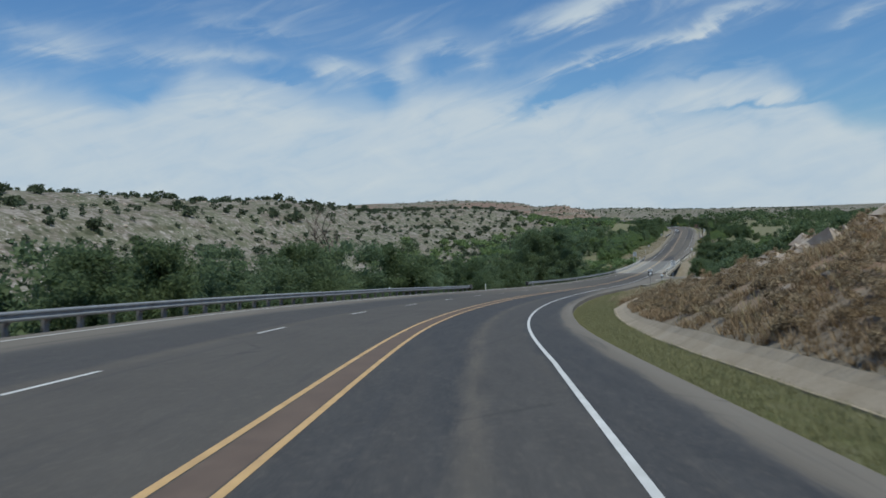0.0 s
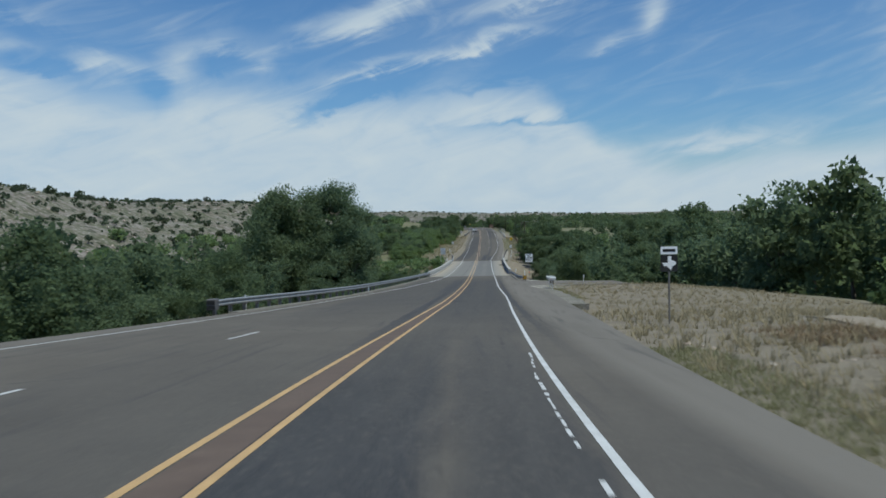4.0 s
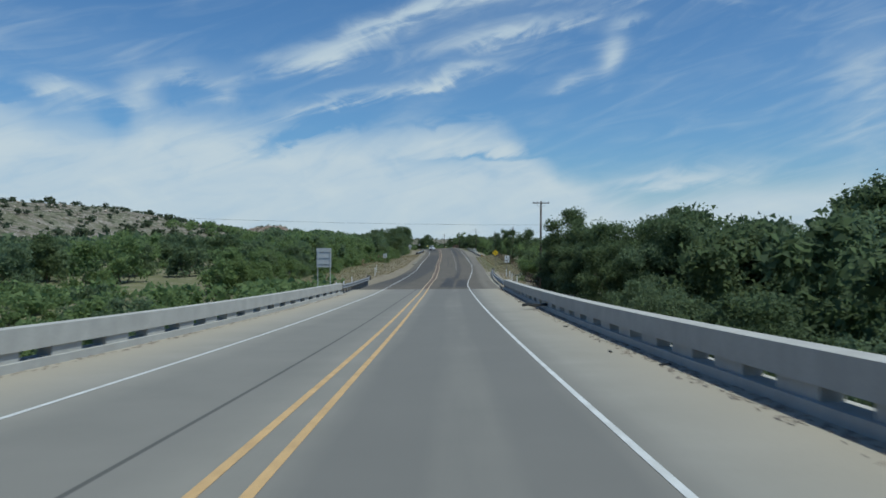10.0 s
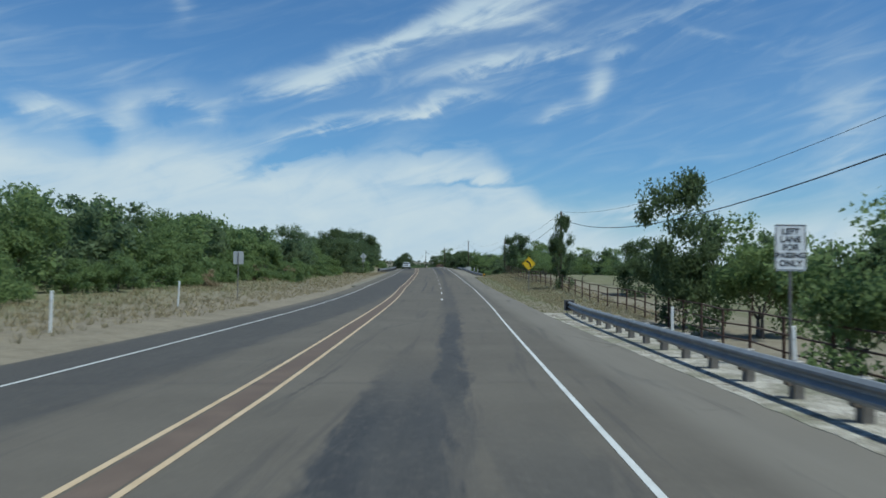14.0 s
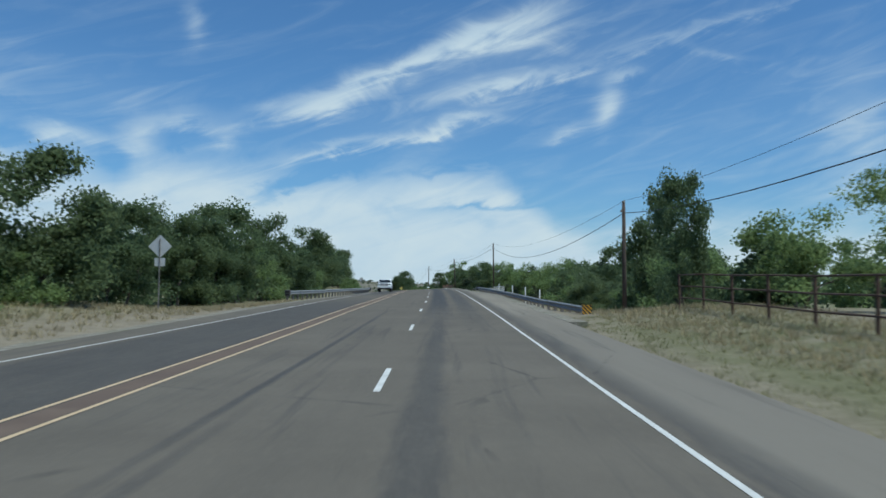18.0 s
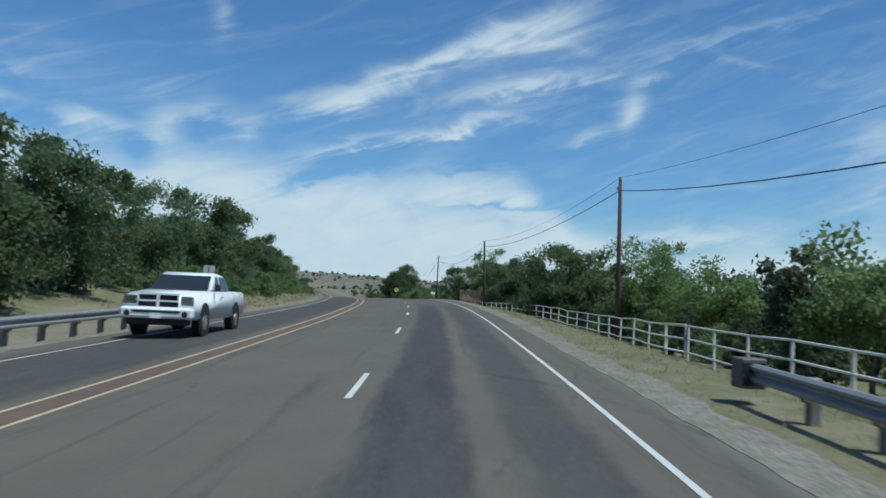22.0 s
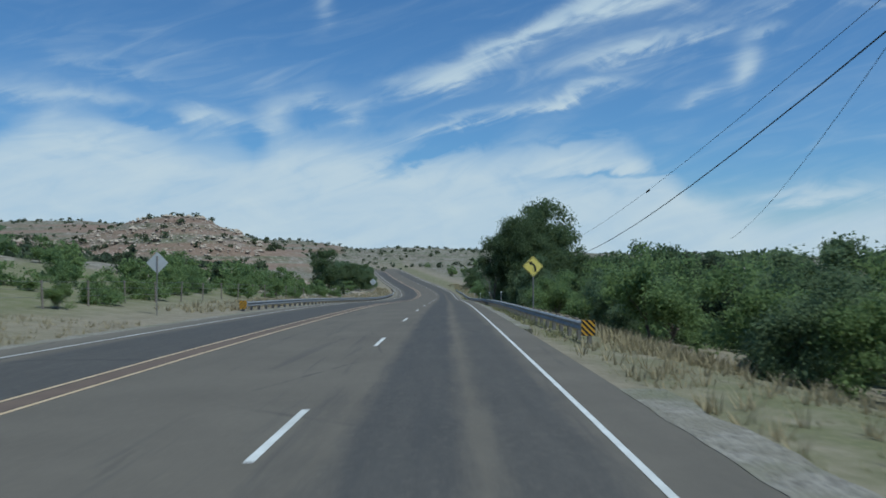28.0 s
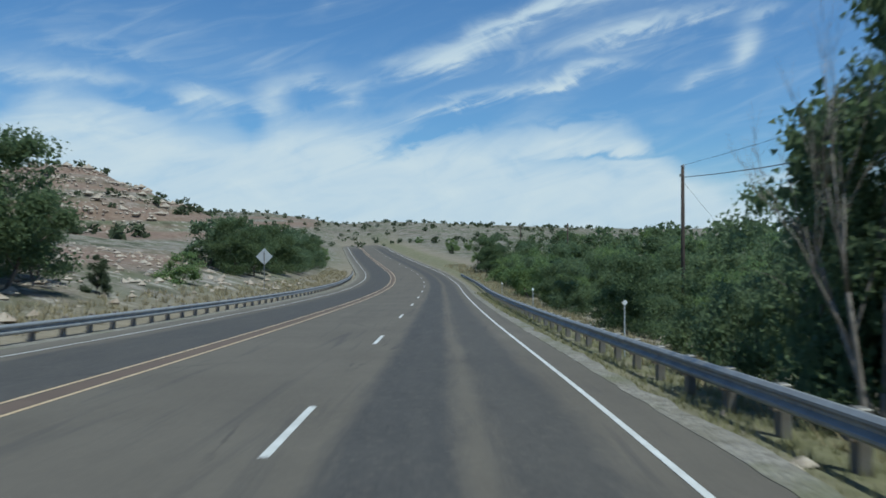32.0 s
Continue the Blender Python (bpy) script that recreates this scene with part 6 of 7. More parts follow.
def pickup(s, d):
    """White crew-cab pickup coming the other way."""
    p = surf(s, d)
    car = thing("pickup_truck", "white crew-cab pickup truck driving in the opposite lane", "pickup truck", at=pose(*p, 0, 0, heading(s) + 180))
    w = 1.0
    # side outline, forward is +y: (y, z)
    hull = [(-2.85, 0.55), (-2.85, 1.28), (-0.95, 1.30), (0.95, 1.30), (2.55, 1.18), (2.78, 1.05), (2.82, 0.62), (2.3, 0.48), (-2.4, 0.48)]
    cab = [(-0.98, 1.27), (-0.80, 1.78), (0.12, 1.84), (0.42, 1.78), (1.12, 1.27)]

    def side(outline, half_low, half_high, zsplit=None):
        bm = bmesh.new()
        rings = []
        top = max(z for _, z in outline)
        low = min(z for _, z in outline)
        for sx in (-1, 1):
            rings.append([bm.verts.new((sx * (half_low + (half_high - half_low) * (z - low) / (top - low)), y, z)) for y, z in outline])
        bm.faces.new(rings[0])
        bm.faces.new(rings[1][::-1])
        n = len(outline)
        for i in range(n):
            bm.faces.new((rings[0][i], rings[1][i], rings[1][(i + 1) % n], rings[0][(i + 1) % n]))
        bmesh.ops.recalc_face_normals(bm, faces=bm.faces)
        bmesh.ops.bevel(bm, geom=list(bm.edges), offset=0.05, segments=2, affect="EDGES")
        return bm
    body = child("body", finish(side(hull, 0.99, 0.95), "body", CAR_WHITE, True), car)
    child("cab", finish(side(cab, 0.93, 0.76), "cab", CAR_WHITE, True), body)
    bm = bmesh.new()
    for y0, z0, y1, z1, h0, h1 in ((1.12, 1.32, 0.50, 1.74, 0.84, 0.76),):
        vs = [bm.verts.new(q) for q in ((-h0, y0 + 0.03, z0), (h0, y0 + 0.03, z0), (h1, y1 + 0.03, z1), (-h1, y1 + 0.03, z1))]
        bm.faces.new(vs)
    child("windscreen", finish(bm, "windscreen", DARK_GLASS), body)
    for sx in (-1, 1):
        for y0, y1 in ((-0.75, -0.02), (0.08, 0.72)):
            bm = bmesh.new()
            vs = [bm.verts.new(q) for q in ((sx * 0.925, y0, 1.36), (sx * 0.925, y1, 1.36), (sx * 0.815, min(y1, 0.36), 1.73), (sx * 0.815, y0 + 0.05, 1.73))]
            bm.faces.new(vs)
            child("side_window", finish(bm, "side_window", DARK_GLASS), body)
        child("headlight", box_mesh("headlight", (0.36, 0.07, 0.27), CHROME, (sx * 0.77, 2.775, 0.99), 0.03), body, None, "clear chrome headlight")
        child("mirror", box_mesh("mirror", (0.16, 0.09, 0.2), SIGN_BLACK, (sx * 1.06, 0.9, 1.4), 0.03), body)
        child("door_handle", box_mesh("door_handle", (0.03, 0.16, 0.03), CHROME, (sx * 0.99, 0.1, 1.12), 0.008), body)
    child("grille", box_mesh("grille", (1.08, 0.05, 0.4), SIGN_BLACK, (0, 2.80, 0.985), 0.02), body, None, "black grille crossed by chrome bars")
    for z, h in ((0.80, 0.05), (0.985, 0.045), (1.17, 0.05)):
        child("grille_bar", box_mesh("grille_bar", (1.14, 0.05, h), CAR_WHITE, (0, 2.835, z)), body)
    child("grille_bar", box_mesh("grille_bar", (0.075, 0.05, 0.38), CAR_WHITE, (0, 2.838, 0.985)), body)
    bumper = child("bumper", box_mesh("bumper", (1.98, 0.24, 0.3), CAR_WHITE, (0, 2.86, 0.66), 0.06), body)
    child("bumper_slot", box_mesh("bumper_slot", (1.3, 0.02, 0.06), SIGN_BLACK, (0, 2.985, 0.70), 0.008), bumper)
    for sx in (-1, 1):
        child("fog_lamp", rod_mesh("fog_lamp", (sx * 0.78, 2.95, 0.64), (sx * 0.78, 2.99, 0.64), 0.09, SIGN_BLACK, 0.08, 14), bumper)
    child("lower_valance", box_mesh("lower_valance", (1.7, 0.3, 0.2), SIGN_BLACK, (0, 2.72, 0.43), 0.04), body, None, "black lower valance")
    child("number_plate", box_mesh("number_plate", (0.31, 0.012, 0.13), SIGN_WHITE, (0, 2.998, 0.585)), body)
    for sx in (-1, 1):
        for y in (1.75, -1.75):
            bm = bmesh.new()
            bmesh.ops.create_cone(bm, cap_ends=True, segments=28, radius1=0.4, radius2=0.4, depth=0.27, matrix=Matrix.Translation((sx * 0.86, y, 0.4)) @ Matrix.Rotation(radians(90), 4, "Y"))
            wheel = child("wheel", finish(bm, "wheel", RUBBER), car)
            child("rim", rod_mesh("rim", (sx * 0.9, y, 0.4), (sx * 1.005, y, 0.4), 0.25, CHROME, 0.22, 16), wheel)
            child("wheel_arch", rod_mesh("wheel_arch", (sx * 0.93, y, 0.47), (sx * 0.985, y, 0.47), 0.5, SIGN_BLACK, 0.5, 20), body)
    child("bed_recess", box_mesh("bed_recess", (1.55, 1.7, 0.04), RUBBER, (0, -1.9, 1.285)), body)


pickup(518.2, -7.75)


def debris():
    p = surf(254.6, 3.75)
    m = pose(*p, 0, 0, heading(250) - 8)
    verts, faces = [], []
    for i in range(13):
        f = i / 12
        for j in range(6):
            a = radians(-60 + 24 * j)
            verts.append(((f - 0.5) * 1.1 + random.uniform(-.02, .02), 0.2 * math.sin(a), 0.05 + 0.2 * math.cos(a) + 0.02 * math.sin(f * 9) + random.uniform(-.015, .015)))
    for i in range(12):
        for j in range(5):
            faces.append((i * 6 + j, i * 6 + j + 1, i * 6 + j + 7, i * 6 + j + 6))
    ob = new("tyre_scrap", mesh_of("tyre_scrap", verts, faces, RUBBER, True))
    ob.matrix_world = m
    sol = ob.modifiers.new("thick", "SOLIDIFY")
    sol.thickness = 0.02
    tagged(ob, "black scrap of truck tyre lying against the kerb", "debris")
    for s, d in ((244, 3.6), (236, 3.4), (262, 3.7), (233.5, 3.9)):
        q = new("litter", box_mesh("litter", (random.uniform(.1, .25), random.uniform(.06, .1), 0.03), RUBBER, (0, 0, 0.015), 0.008))
        q.matrix_world = pose(*surf(s, d), 0, 0, random.uniform(0, 180))
        tagged(q, "small dark scrap of road litter", "debris", "road litter")


debris()


def deck_litter():
    """Grit, bark and twigs that gather along the foot of the parapets."""
    rng = np.random.default_rng(17)
    verts, faces = [], []
    for lo, hi, n, s0, s1 in ((3.62, 4.15, 1500, 214, 284), (-7.7, -7.45, 500, 208, 275), (4.25, 4.6, 700, 287, 344), (5.0, 5.6, 400, 184, 206)):
        for _ in range(n):
            q = rng.uniform(s0, s1)
            edge = rng.uniform(0, 1) ** 0.6
            d = lo + (hi - lo) * edge + 0.06 * math.sin(q * 1.7)
            p, a = surf(q, d, 0.004), rng.uniform(0, math.pi)
            ln, w, h = rng.uniform(0.02, 0.11), rng.uniform(0.012, 0.03), rng.uniform(0.008, 0.025)
            u, v = np.array((math.cos(a), math.sin(a), 0)), np.array((-math.sin(a), math.cos(a), 0))
            o = len(verts)
            verts += [p - u * ln, p - v * w, p + u * ln, p + v * w, p + np.array((0, 0, h))]
            faces += [(o, o + 1, o + 4), (o + 1, o + 2, o + 4), (o + 2, o + 3, o + 4), (o + 3, o, o + 4)]
    tagged(new("deck_litter", mesh_of("deck_litter", verts, faces, TIMBER)), "grit and dark twigs along the foot of the parapet", "litter", kind="stuff")


deck_litter()


# ---- trees and scrub ----
def leaves(points, sizes, rng, flat=0.5, corners=4):
    """The corners of a cloud of small leaves: diamonds near the road, plain triangles far off."""
    n = len(points)
    u = rng.normal(size=(n, 3))
    u /= np.linalg.norm(u, axis=1)[:, None]
    w = rng.normal(size=(n, 3))
    w[:, 2] += flat
    v = np.cross(u, w)
    v /= np.linalg.norm(v, axis=1)[:, None] + 1e-9
    a, b = u * sizes[:, None] * 0.62, v * sizes[:, None] * 0.4
    if corners == 3:
        return np.stack([points - a * 1.1 - b * 0.7, points + a * 1.1 - b * 0.5, points + b * 1.5], 1).reshape(-1, 3)
    return np.stack([points - a, points - b * 0.9, points + a, points + b], 1).reshape(-1, 3)


def quads(name, verts, material, c=4):
    me = bpy.data.meshes.new(name)
    n = len(verts) // c
    me.vertices.add(len(verts))
    me.vertices.foreach_set("co", np.asarray(verts, np.float32).ravel())
    me.loops.add(n * c)
    me.loops.foreach_set("vertex_index", np.arange(n * c, dtype=np.int32))
    me.polygons.add(n)
    me.polygons.foreach_set("loop_start", np.arange(0, n * c, c, dtype=np.int32))
    me.materials.append(material)
    me.update(calc_edges=True)
    return me


def limbs(height, spread, rng, stems=1, fork=0.35, depth=3, base=0.16, taper=0.72):
    """A branching skeleton: tubes as vertices and faces, and the tips of the twigs."""
    verts, faces, tips = [], [], []

    def grow(p, way, length, r, level):
        pts, rad = [p], [r]
        q, w = p.copy(), way.copy()
        for i in range(3):
            w = (w + Vector(rng.normal(size=3)) * 0.13 + Vector((0, 0, 0.04))).normalized()
            q = q + w * length / 3
            pts.append(q.copy())
            rad.append(r * (1 - 0.18 * (i + 1)))
        v, f = tube(pts, rad, 6 if level < 1 else 4 if level < 2 else 3)
        o = len(verts)
        verts.extend(v)
        faces.extend(tuple(k + o for k in g) for g in f)
        if level >= depth:
            tips.append(q)
            return
        for k in range(int(rng.integers(2, 4)) + (level == 0)):
            a = rng.uniform(0, 2 * math.pi)
            out = Vector((math.cos(a), math.sin(a), 0))
            grow(pts[-1 - int(rng.integers(0, 2))], (w * 0.75 + out * spread + Vector((0, 0, 0.12))).normalized(), length * rng.uniform(0.55, 0.8), rad[-1] * taper, level + 1)
    for k in range(stems):
        a = rng.uniform(0, 2 * math.pi)
        tilt = 0.12 if stems == 1 else 0.45
        grow(Vector((0.2 * math.cos(a) * (stems > 1), 0.2 * math.sin(a) * (stems > 1), -0.3)), Vector((math.cos(a) * tilt, math.sin(a) * tilt, 1)).normalized(), height * fork, base * height / 8, 0)
    return verts, faces, tips


def tree_kind(name, label, seed, height, width, leaf, count, leaf_size, clumps, crown_low=0.25, stems=1, airy=0.0, spread=0.7, fork=0.34, skirt=0.0, twigs=3, corners=4):
    """One tree: a branching trunk and a crown of leaf clumps, standing out of sight as the model to copy."""
    rng = np.random.default_rng(seed)
    tree = thing(name, label, "tree" if height > 3 else "bush")
    v, f, tips = limbs(height * 0.92, spread, rng, stems, fork, twigs)
    child("trunk", mesh_of("trunk", v, f, BARK, True), tree)
    centres, radii = [], []
    lo, hi = height * crown_low, height
    for k in range(clumps):
        if k < len(tips) * 0.6 and tips:
            c = np.array(tips[int(rng.integers(0, len(tips)))])
        else:
            a, r = rng.uniform(0, 2 * math.pi), width / 2 * math.sqrt(rng.uniform(0, 1)) * 0.8
            f = rng.uniform(0, 1)
            bulge = math.sin(math.pi * (0.15 + 0.75 * f)) ** 0.7
            c = np.array((math.cos(a) * r * bulge, math.sin(a) * r * bulge, lo + (hi - lo) * f * 0.9))
        lim = width / 2 * 0.85
        rr = math.hypot(c[0], c[1])
        if rr > lim:
            c[:2] *= lim / rr
        c[2] = min(max(c[2], lo * 0.8 + 0.2), hi * 0.93)
        centres.append(c)
        radii.append(rng.uniform(0.09, 0.2) * width * (1.0 - airy * 0.4))
    for k in range(int(skirt * 10)):
        a = rng.uniform(0, 2 * math.pi)
        centres.append(np.array((math.cos(a) * width * 0.36, math.sin(a) * width * 0.36, height * rng.uniform(0.06, 0.25))))
        radii.append(width * rng.uniform(0.12, 0.2))
    which = rng.integers(0, len(centres), count)
    way = rng.normal(size=(count, 3))
    way /= np.linalg.norm(way, axis=1)[:, None]
    depth = rng.uniform(0, 1, count) ** (0.45 - 0.15 * airy)
    pts = np.array(centres)[which] + way * (np.array(radii)[which] * depth)[:, None] * (1.0, 1.0, 0.72)
    # torn outline
    pts += rng.normal(size=(count, 3)) * leaf_size * 0.7
    pts[:, 2] = np.maximum(pts[:, 2], 0.05)
    size = leaf_size * rng.uniform(0.6, 1.25, count) * np.where(depth < 0.62, 1.5, 1.0)
    child("crown", quads("crown", leaves(pts, size, rng, 0.5, corners), leaf, corners), tree)
    return tree


def bare_tree(seed, height, label="leafless dead tree with thin grey branches", spread=0.5, base=0.15, stems=2, wood=None, twigs=4, taper=0.72):
    rng = np.random.default_rng(seed)
    tree = thing("dead_tree", label, "tree")
    v, f, tips = limbs(height, spread, rng, stems, 0.36, twigs, base, taper)
    child("trunk", mesh_of("trunk", v, f, wood or DEAD_WOOD, True), tree)
    return tree


def forest():
    rng = np.random.default_rng(11)
    def pair(name, label, seed, h, w, leaf, count, size, clumps, *rest, n=2):
        """Fine-leaved models to stand near the road, and coarse ones of the same look for the rows behind."""
        near = [tree_kind(name, label, seed + i, h, w, leaf, int(count * (1.7 if h < 10 else 1)), size * (0.76 if h < 10 else 1), clumps, *rest, 3 if h > 4 else 1, 3) for i in range(n)]
        far = [tree_kind(name, label, seed + 10 + i, h, w, leaf, count * 2 // 5, size * 1.55, clumps, *rest, 2 if h > 4 else 1, 3) for i in range(2)]
        return near, far
    oak = pair("oak_tree", "dark green broad-crowned oak tree", 100, 7.0, 6.4, OAK_LEAF, 7000, 0.19, 42, 0.2, 1, 0.0, 0.75, 0.3, 0.5, n=3)
    tall = pair("pecan_tree", "tall dark leafy tree with a ragged crown", 120, 9.5, 6.6, OAK_LEAF, 8500, 0.19, 46, 0.16, 1, 0.2, 0.6, 0.34, 0.5)
    mesq = pair("mesquite_tree", "feathery bright green mesquite tree", 140, 5.2, 6.0, MESQUITE_LEAF, 5600, 0.155, 36, 0.2, 2, 0.3, 0.8, 0.34, 0.3, n=3)
    will = pair("willow_tree", "grey-green bushy riverside tree", 160, 7.2, 6.6, WILLOW_LEAF, 7000, 0.18, 44, 0.06, 2, 0.1, 0.7, 0.3, 0.9)
    shrub = pair("shrub", "dense green roadside shrub", 180, 2.8, 3.6, MESQUITE_LEAF, 2200, 0.14, 18, 0.02, 3, 0.1, 0.9, 0.4, 0.8)
    cedar = pair("juniper_tree", "dark dense juniper with foliage to the ground", 200, 4.2, 3.2, CEDAR_LEAF, 3000, 0.16, 22, 0.03, 1, 0.0, 0.5, 0.3, 0.8, n=1)
    lacy = pair("mesquite_tree", "airy mesquite tree with dark open limbs", 150, 5.2, 6.0, MESQUITE_LEAF, 3300, 0.125, 44, 0.3, 1, 1.0, 0.95, 0.3, 0.0, n=2)
    brown = pair("dry_bush", "brown brittle dry bush", 220, 1.5, 2.2, DRY_LEAF, 1300, 0.085, 16, 0.02, 3, 0.1, 0.9, 0.4, 0.6, n=1)
    giant = pair("willow_tree", "large grey-green tree towering over the river bank", 260, 16.0, 13.0, WILLOW_LEAF, 46000, 0.2, 120, 0.12, 3, 0.25, 0.75, 0.3, 0.8, n=1)
    shade = pair("pecan_tree", "large dark pecan tree overhanging the guard rail", 280, 11.0, 8.6, OAK_LEAF, 22000, 0.15, 80, 0.26, 1, 0.15, 0.6, 0.3, 0.9)
    arch = pair("pecan_tree", "tall dark pecan tree with a high overhanging crown", 290, 11.0, 9.4, OAK_LEAF, 20000, 0.15, 80, 0.46, 1, 0.15, 0.7, 0.4, 0.0, n=1)
    snag = ([bare_tree(246, 7.0, "upright leafless snag with thin grey branches", 0.25, 0.09, 3, None, 4, 1.0)],) * 2
    bough = ([bare_tree(248, 6.6, "dark leafless tree with bent spreading boughs", 1.1, 0.1, 2, BARK, 4, 0.85)],) * 2
    dead = ([bare_tree(240, 9.0), bare_tree(241, 7.0)],) * 2
    old = ([bare_tree(243, 15.0, "tall dark leafless tree standing above the thicket", 0.6, 0.2, 1, BARK, 4, 1.2)],) * 2
    models = [ob for kind in (oak, tall, mesq, lacy, will, shrub, cedar, brown, giant, shade, arch, snag, bough, dead, old) for half in kind for ob in half]
    models = list(dict.fromkeys(models))
    giant = (giant[0], giant[0])
    taken = set()
    tallness = {ob: max(max(v.co.z for v in ch.data.vertices) for ch in ob.children) for ob in models}

    def put(kind, s, d, height=None, wide=1.0):
        """Stand one copy of a kind (chosen at random from the list) on the ground; the model itself is used first."""
        if height and kind is shrub and height > 3.6:
            kind = will
        if height and kind is mesq and height > 7.2:
            kind = oak
        if kind is brown and s < 118 and d < along(DITCH, s) + 1.7:
            d = along(DITCH, s) + 1.7 + rng.uniform(0, 0.8)
        if height and 192 < s < 206 and 8 < d < 18:  # lower growth beside the bridge end
            height = min(height, 5.8)
        half = kind[0 if -22 < d < 19 else 1]
        ob = half[int(rng.integers(0, len(half)))]
        full = tallness[ob]
        k = (height or full * rng.uniform(0.85, 1.15)) / full
        p = ground_point(s, d, -0.05)
        m = pose(*p, 0, 0, rng.uniform(0, 360)) @ Matrix.Diagonal((k * wide, k * wide, k, 1))
        if ob in taken:
            copy_thing(ob, m @ Matrix.Diagonal([1 / v for v in ob.scale] + [1]))
        else:
            ob.matrix_world = m
            taken.add(ob)

    def belt(s0, s1, d0, d1, step, kinds, heights, rows=1, keep=0.95):
        for q in np.arange(s0, s1, step):
            for r in range(rows):
                if rng.uniform() > keep:
                    continue
                d = d0 + (d1 - d0) * (r + rng.uniform(0.1, 0.9)) / rows
                put(kinds[int(rng.integers(0, len(kinds)))], q + rng.uniform(-0.5, 0.5) * step, d, rng.uniform(*heights))

    # left, down the hill to the river
    belt(30, 66, -19, -23, 5.5, (will, shrub, will, oak), (5.5, 8.0))
    belt(66, 92, -19, -24, 4.5, (will, oak, will), (8.2, 9.8))
    belt(92, 165, -19, -23, 5.5, (will, shrub, will, oak), (5.5, 8.0))
    belt(30, 200, -26, -44, 7.0, (will, oak, mesq), (8.0, 11.0), 2)
    put(old, 100.5, -34.5, 18.0, 0.8)
    put(will, 100.0, -34.0, 13.0, 0.5)
    put(dead, 60, -30, 10)
    put(giant, 178.5, -15.8, 15.3, 0.82)
    put(giant, 175.5, -22.4, 16.2, 0.86)
    put(giant, 186, -26, 15.5, 0.85)
    put(giant, 177.5, -19.0, 15.4, 0.78)
    belt(168, 205, -13.5, -18, 4.5, (will, shrub), (4.0, 6.0))
    belt(205, 282, -12, -30, 6.5, (shrub, mesq, will), (3.5, 6.0), 3)
    belt(215, 290, -34, -62, 9, (mesq, cedar, will), (3.5, 5.0), 3, 0.8)
    belt(206, 292, -11.5, -42, 4.6, (shrub, shrub, brown), (1.3, 2.5), 6, 0.85)
    belt(208, 284, -10.6, -14.5, 2.6, (shrub, will, mesq), (2.2, 3.4), 1)
    belt(200, 296, -44, -70, 6.5, (mesq, shrub, will), (2.4, 4.0), 3, 0.9)
    # left, past the bridge
    belt(300, 332, -20, -26, 4.2, (mesq, will, mesq), (4.4, 5.4), 2)
    belt(332, 404, -21, -28, 4.2, (mesq, will, mesq), (5.4, 6.6), 2)
    belt(304, 404, -18.8, -20.5, 3.4, (shrub, shrub, mesq), (1.6, 2.8))
    belt(300, 470, -29, -48, 7, (mesq, will, oak), (4.6, 6.2), 2)
    belt(400, 432, -19, -24, 4.5, (mesq, will, oak), (5.2, 6.8))
    belt(392, 436, -15.6, -18.6, 3.4, (shrub, shrub, mesq), (1.5, 2.7))
    belt(438, 470, -17, -22, 5.0, (oak, oak, tall), (6.4, 7.4))
    put(oak, 433, -20.0, 5.6)
    belt(330, 400, -17.5, -20, 9, (brown, brown, shrub), (1.0, 1.8), 1, 0.7)
    belt(470, 520, -17, -21, 4.6, (oak, will, mesq, oak), (4.8, 6.4))
    belt(522, 556, -17, -21, 4.8, (oak, will, tall, oak), (6.5, 8.4))
    put(oak, 471, -19.5, 9.4, 1.1)
    put(oak, 461, -20.5, 7.4, 1.1)
    put(oak, 487, -18.8, 9.6, 0.85)
    put(oak, 515, -18.5, 10.0, 0.85)
    belt(555, 640, -16.5, -21, 4.5, (oak, will, mesq, will), (4.4, 5.8))
    belt(470, 560, -23, -36, 6.5, (tall, oak, oak), (5.8, 7.4), 1)
    belt(560, 640, -22, -34, 6.5, (oak, will), (4.4, 5.8), 1)
    put(oak, 574, -18.5, 8.2, 0.95)
    put(oak, 595.5, -17.8, 7.0, 0.9)
    belt(535, 650, -14.2, -16.2, 3.0, (shrub, shrub, will), (1.4, 2.6), 1, 0.9)
    # left, the open bend
    belt(650, 740, -22, -60, 9, (mesq, shrub, mesq, cedar), (2.0, 4.0), 4, 0.75)
    belt(712, 740, -20, -36, 4.2, (mesq, mesq, shrub), (2.4, 3.6), 2)
    belt(742, 768, -20, -36, 4.6, (mesq, shrub), (1.5, 2.3), 2)
    put(oak, 749.8, -18.2, 7.2, 1.0)
    put(will, 754, -19.0, 4.6)
    belt(790, 852, -17, -24, 6.0, (oak, will), (4.6, 6.0), 2)
    belt(698, 746, -14.6, -24, 2.6, (shrub, mesq, shrub), (1.1, 2.3), 2, 0.9)
    put(cedar, 712, -24, 2.6)
    put(cedar, 735, -30, 2.4)
    belt(662, 712, -17, -27, 3.6, (shrub, mesq, shrub), (1.3, 2.3), 2)
    belt(860, 990, -15, -40, 12, (shrub, cedar), (1.8, 3.2), 2, 0.7)
    # right, woods by the river
    belt(112, 150, 30, 36, 5.0, (will, oak), (6.5, 8.5))
    belt(150, 205, 30, 36, 5.0, (will, oak, will, tall), (9.6, 12.2))
    belt(300, 420, 42, 110, 9, (oak, will, tall), (7.0, 10.0), 4)
    belt(100, 300, 40, 90, 9, (will, tall, will, oak), (11.6, 14.4), 3)
    for s, d, h in ((330, 60, 15.2), (337, 65, 15.6), (345, 63, 14.5), (356, 68, 13.5), (368, 74, 13)):
        put(tall, s, d, h, 1.2)
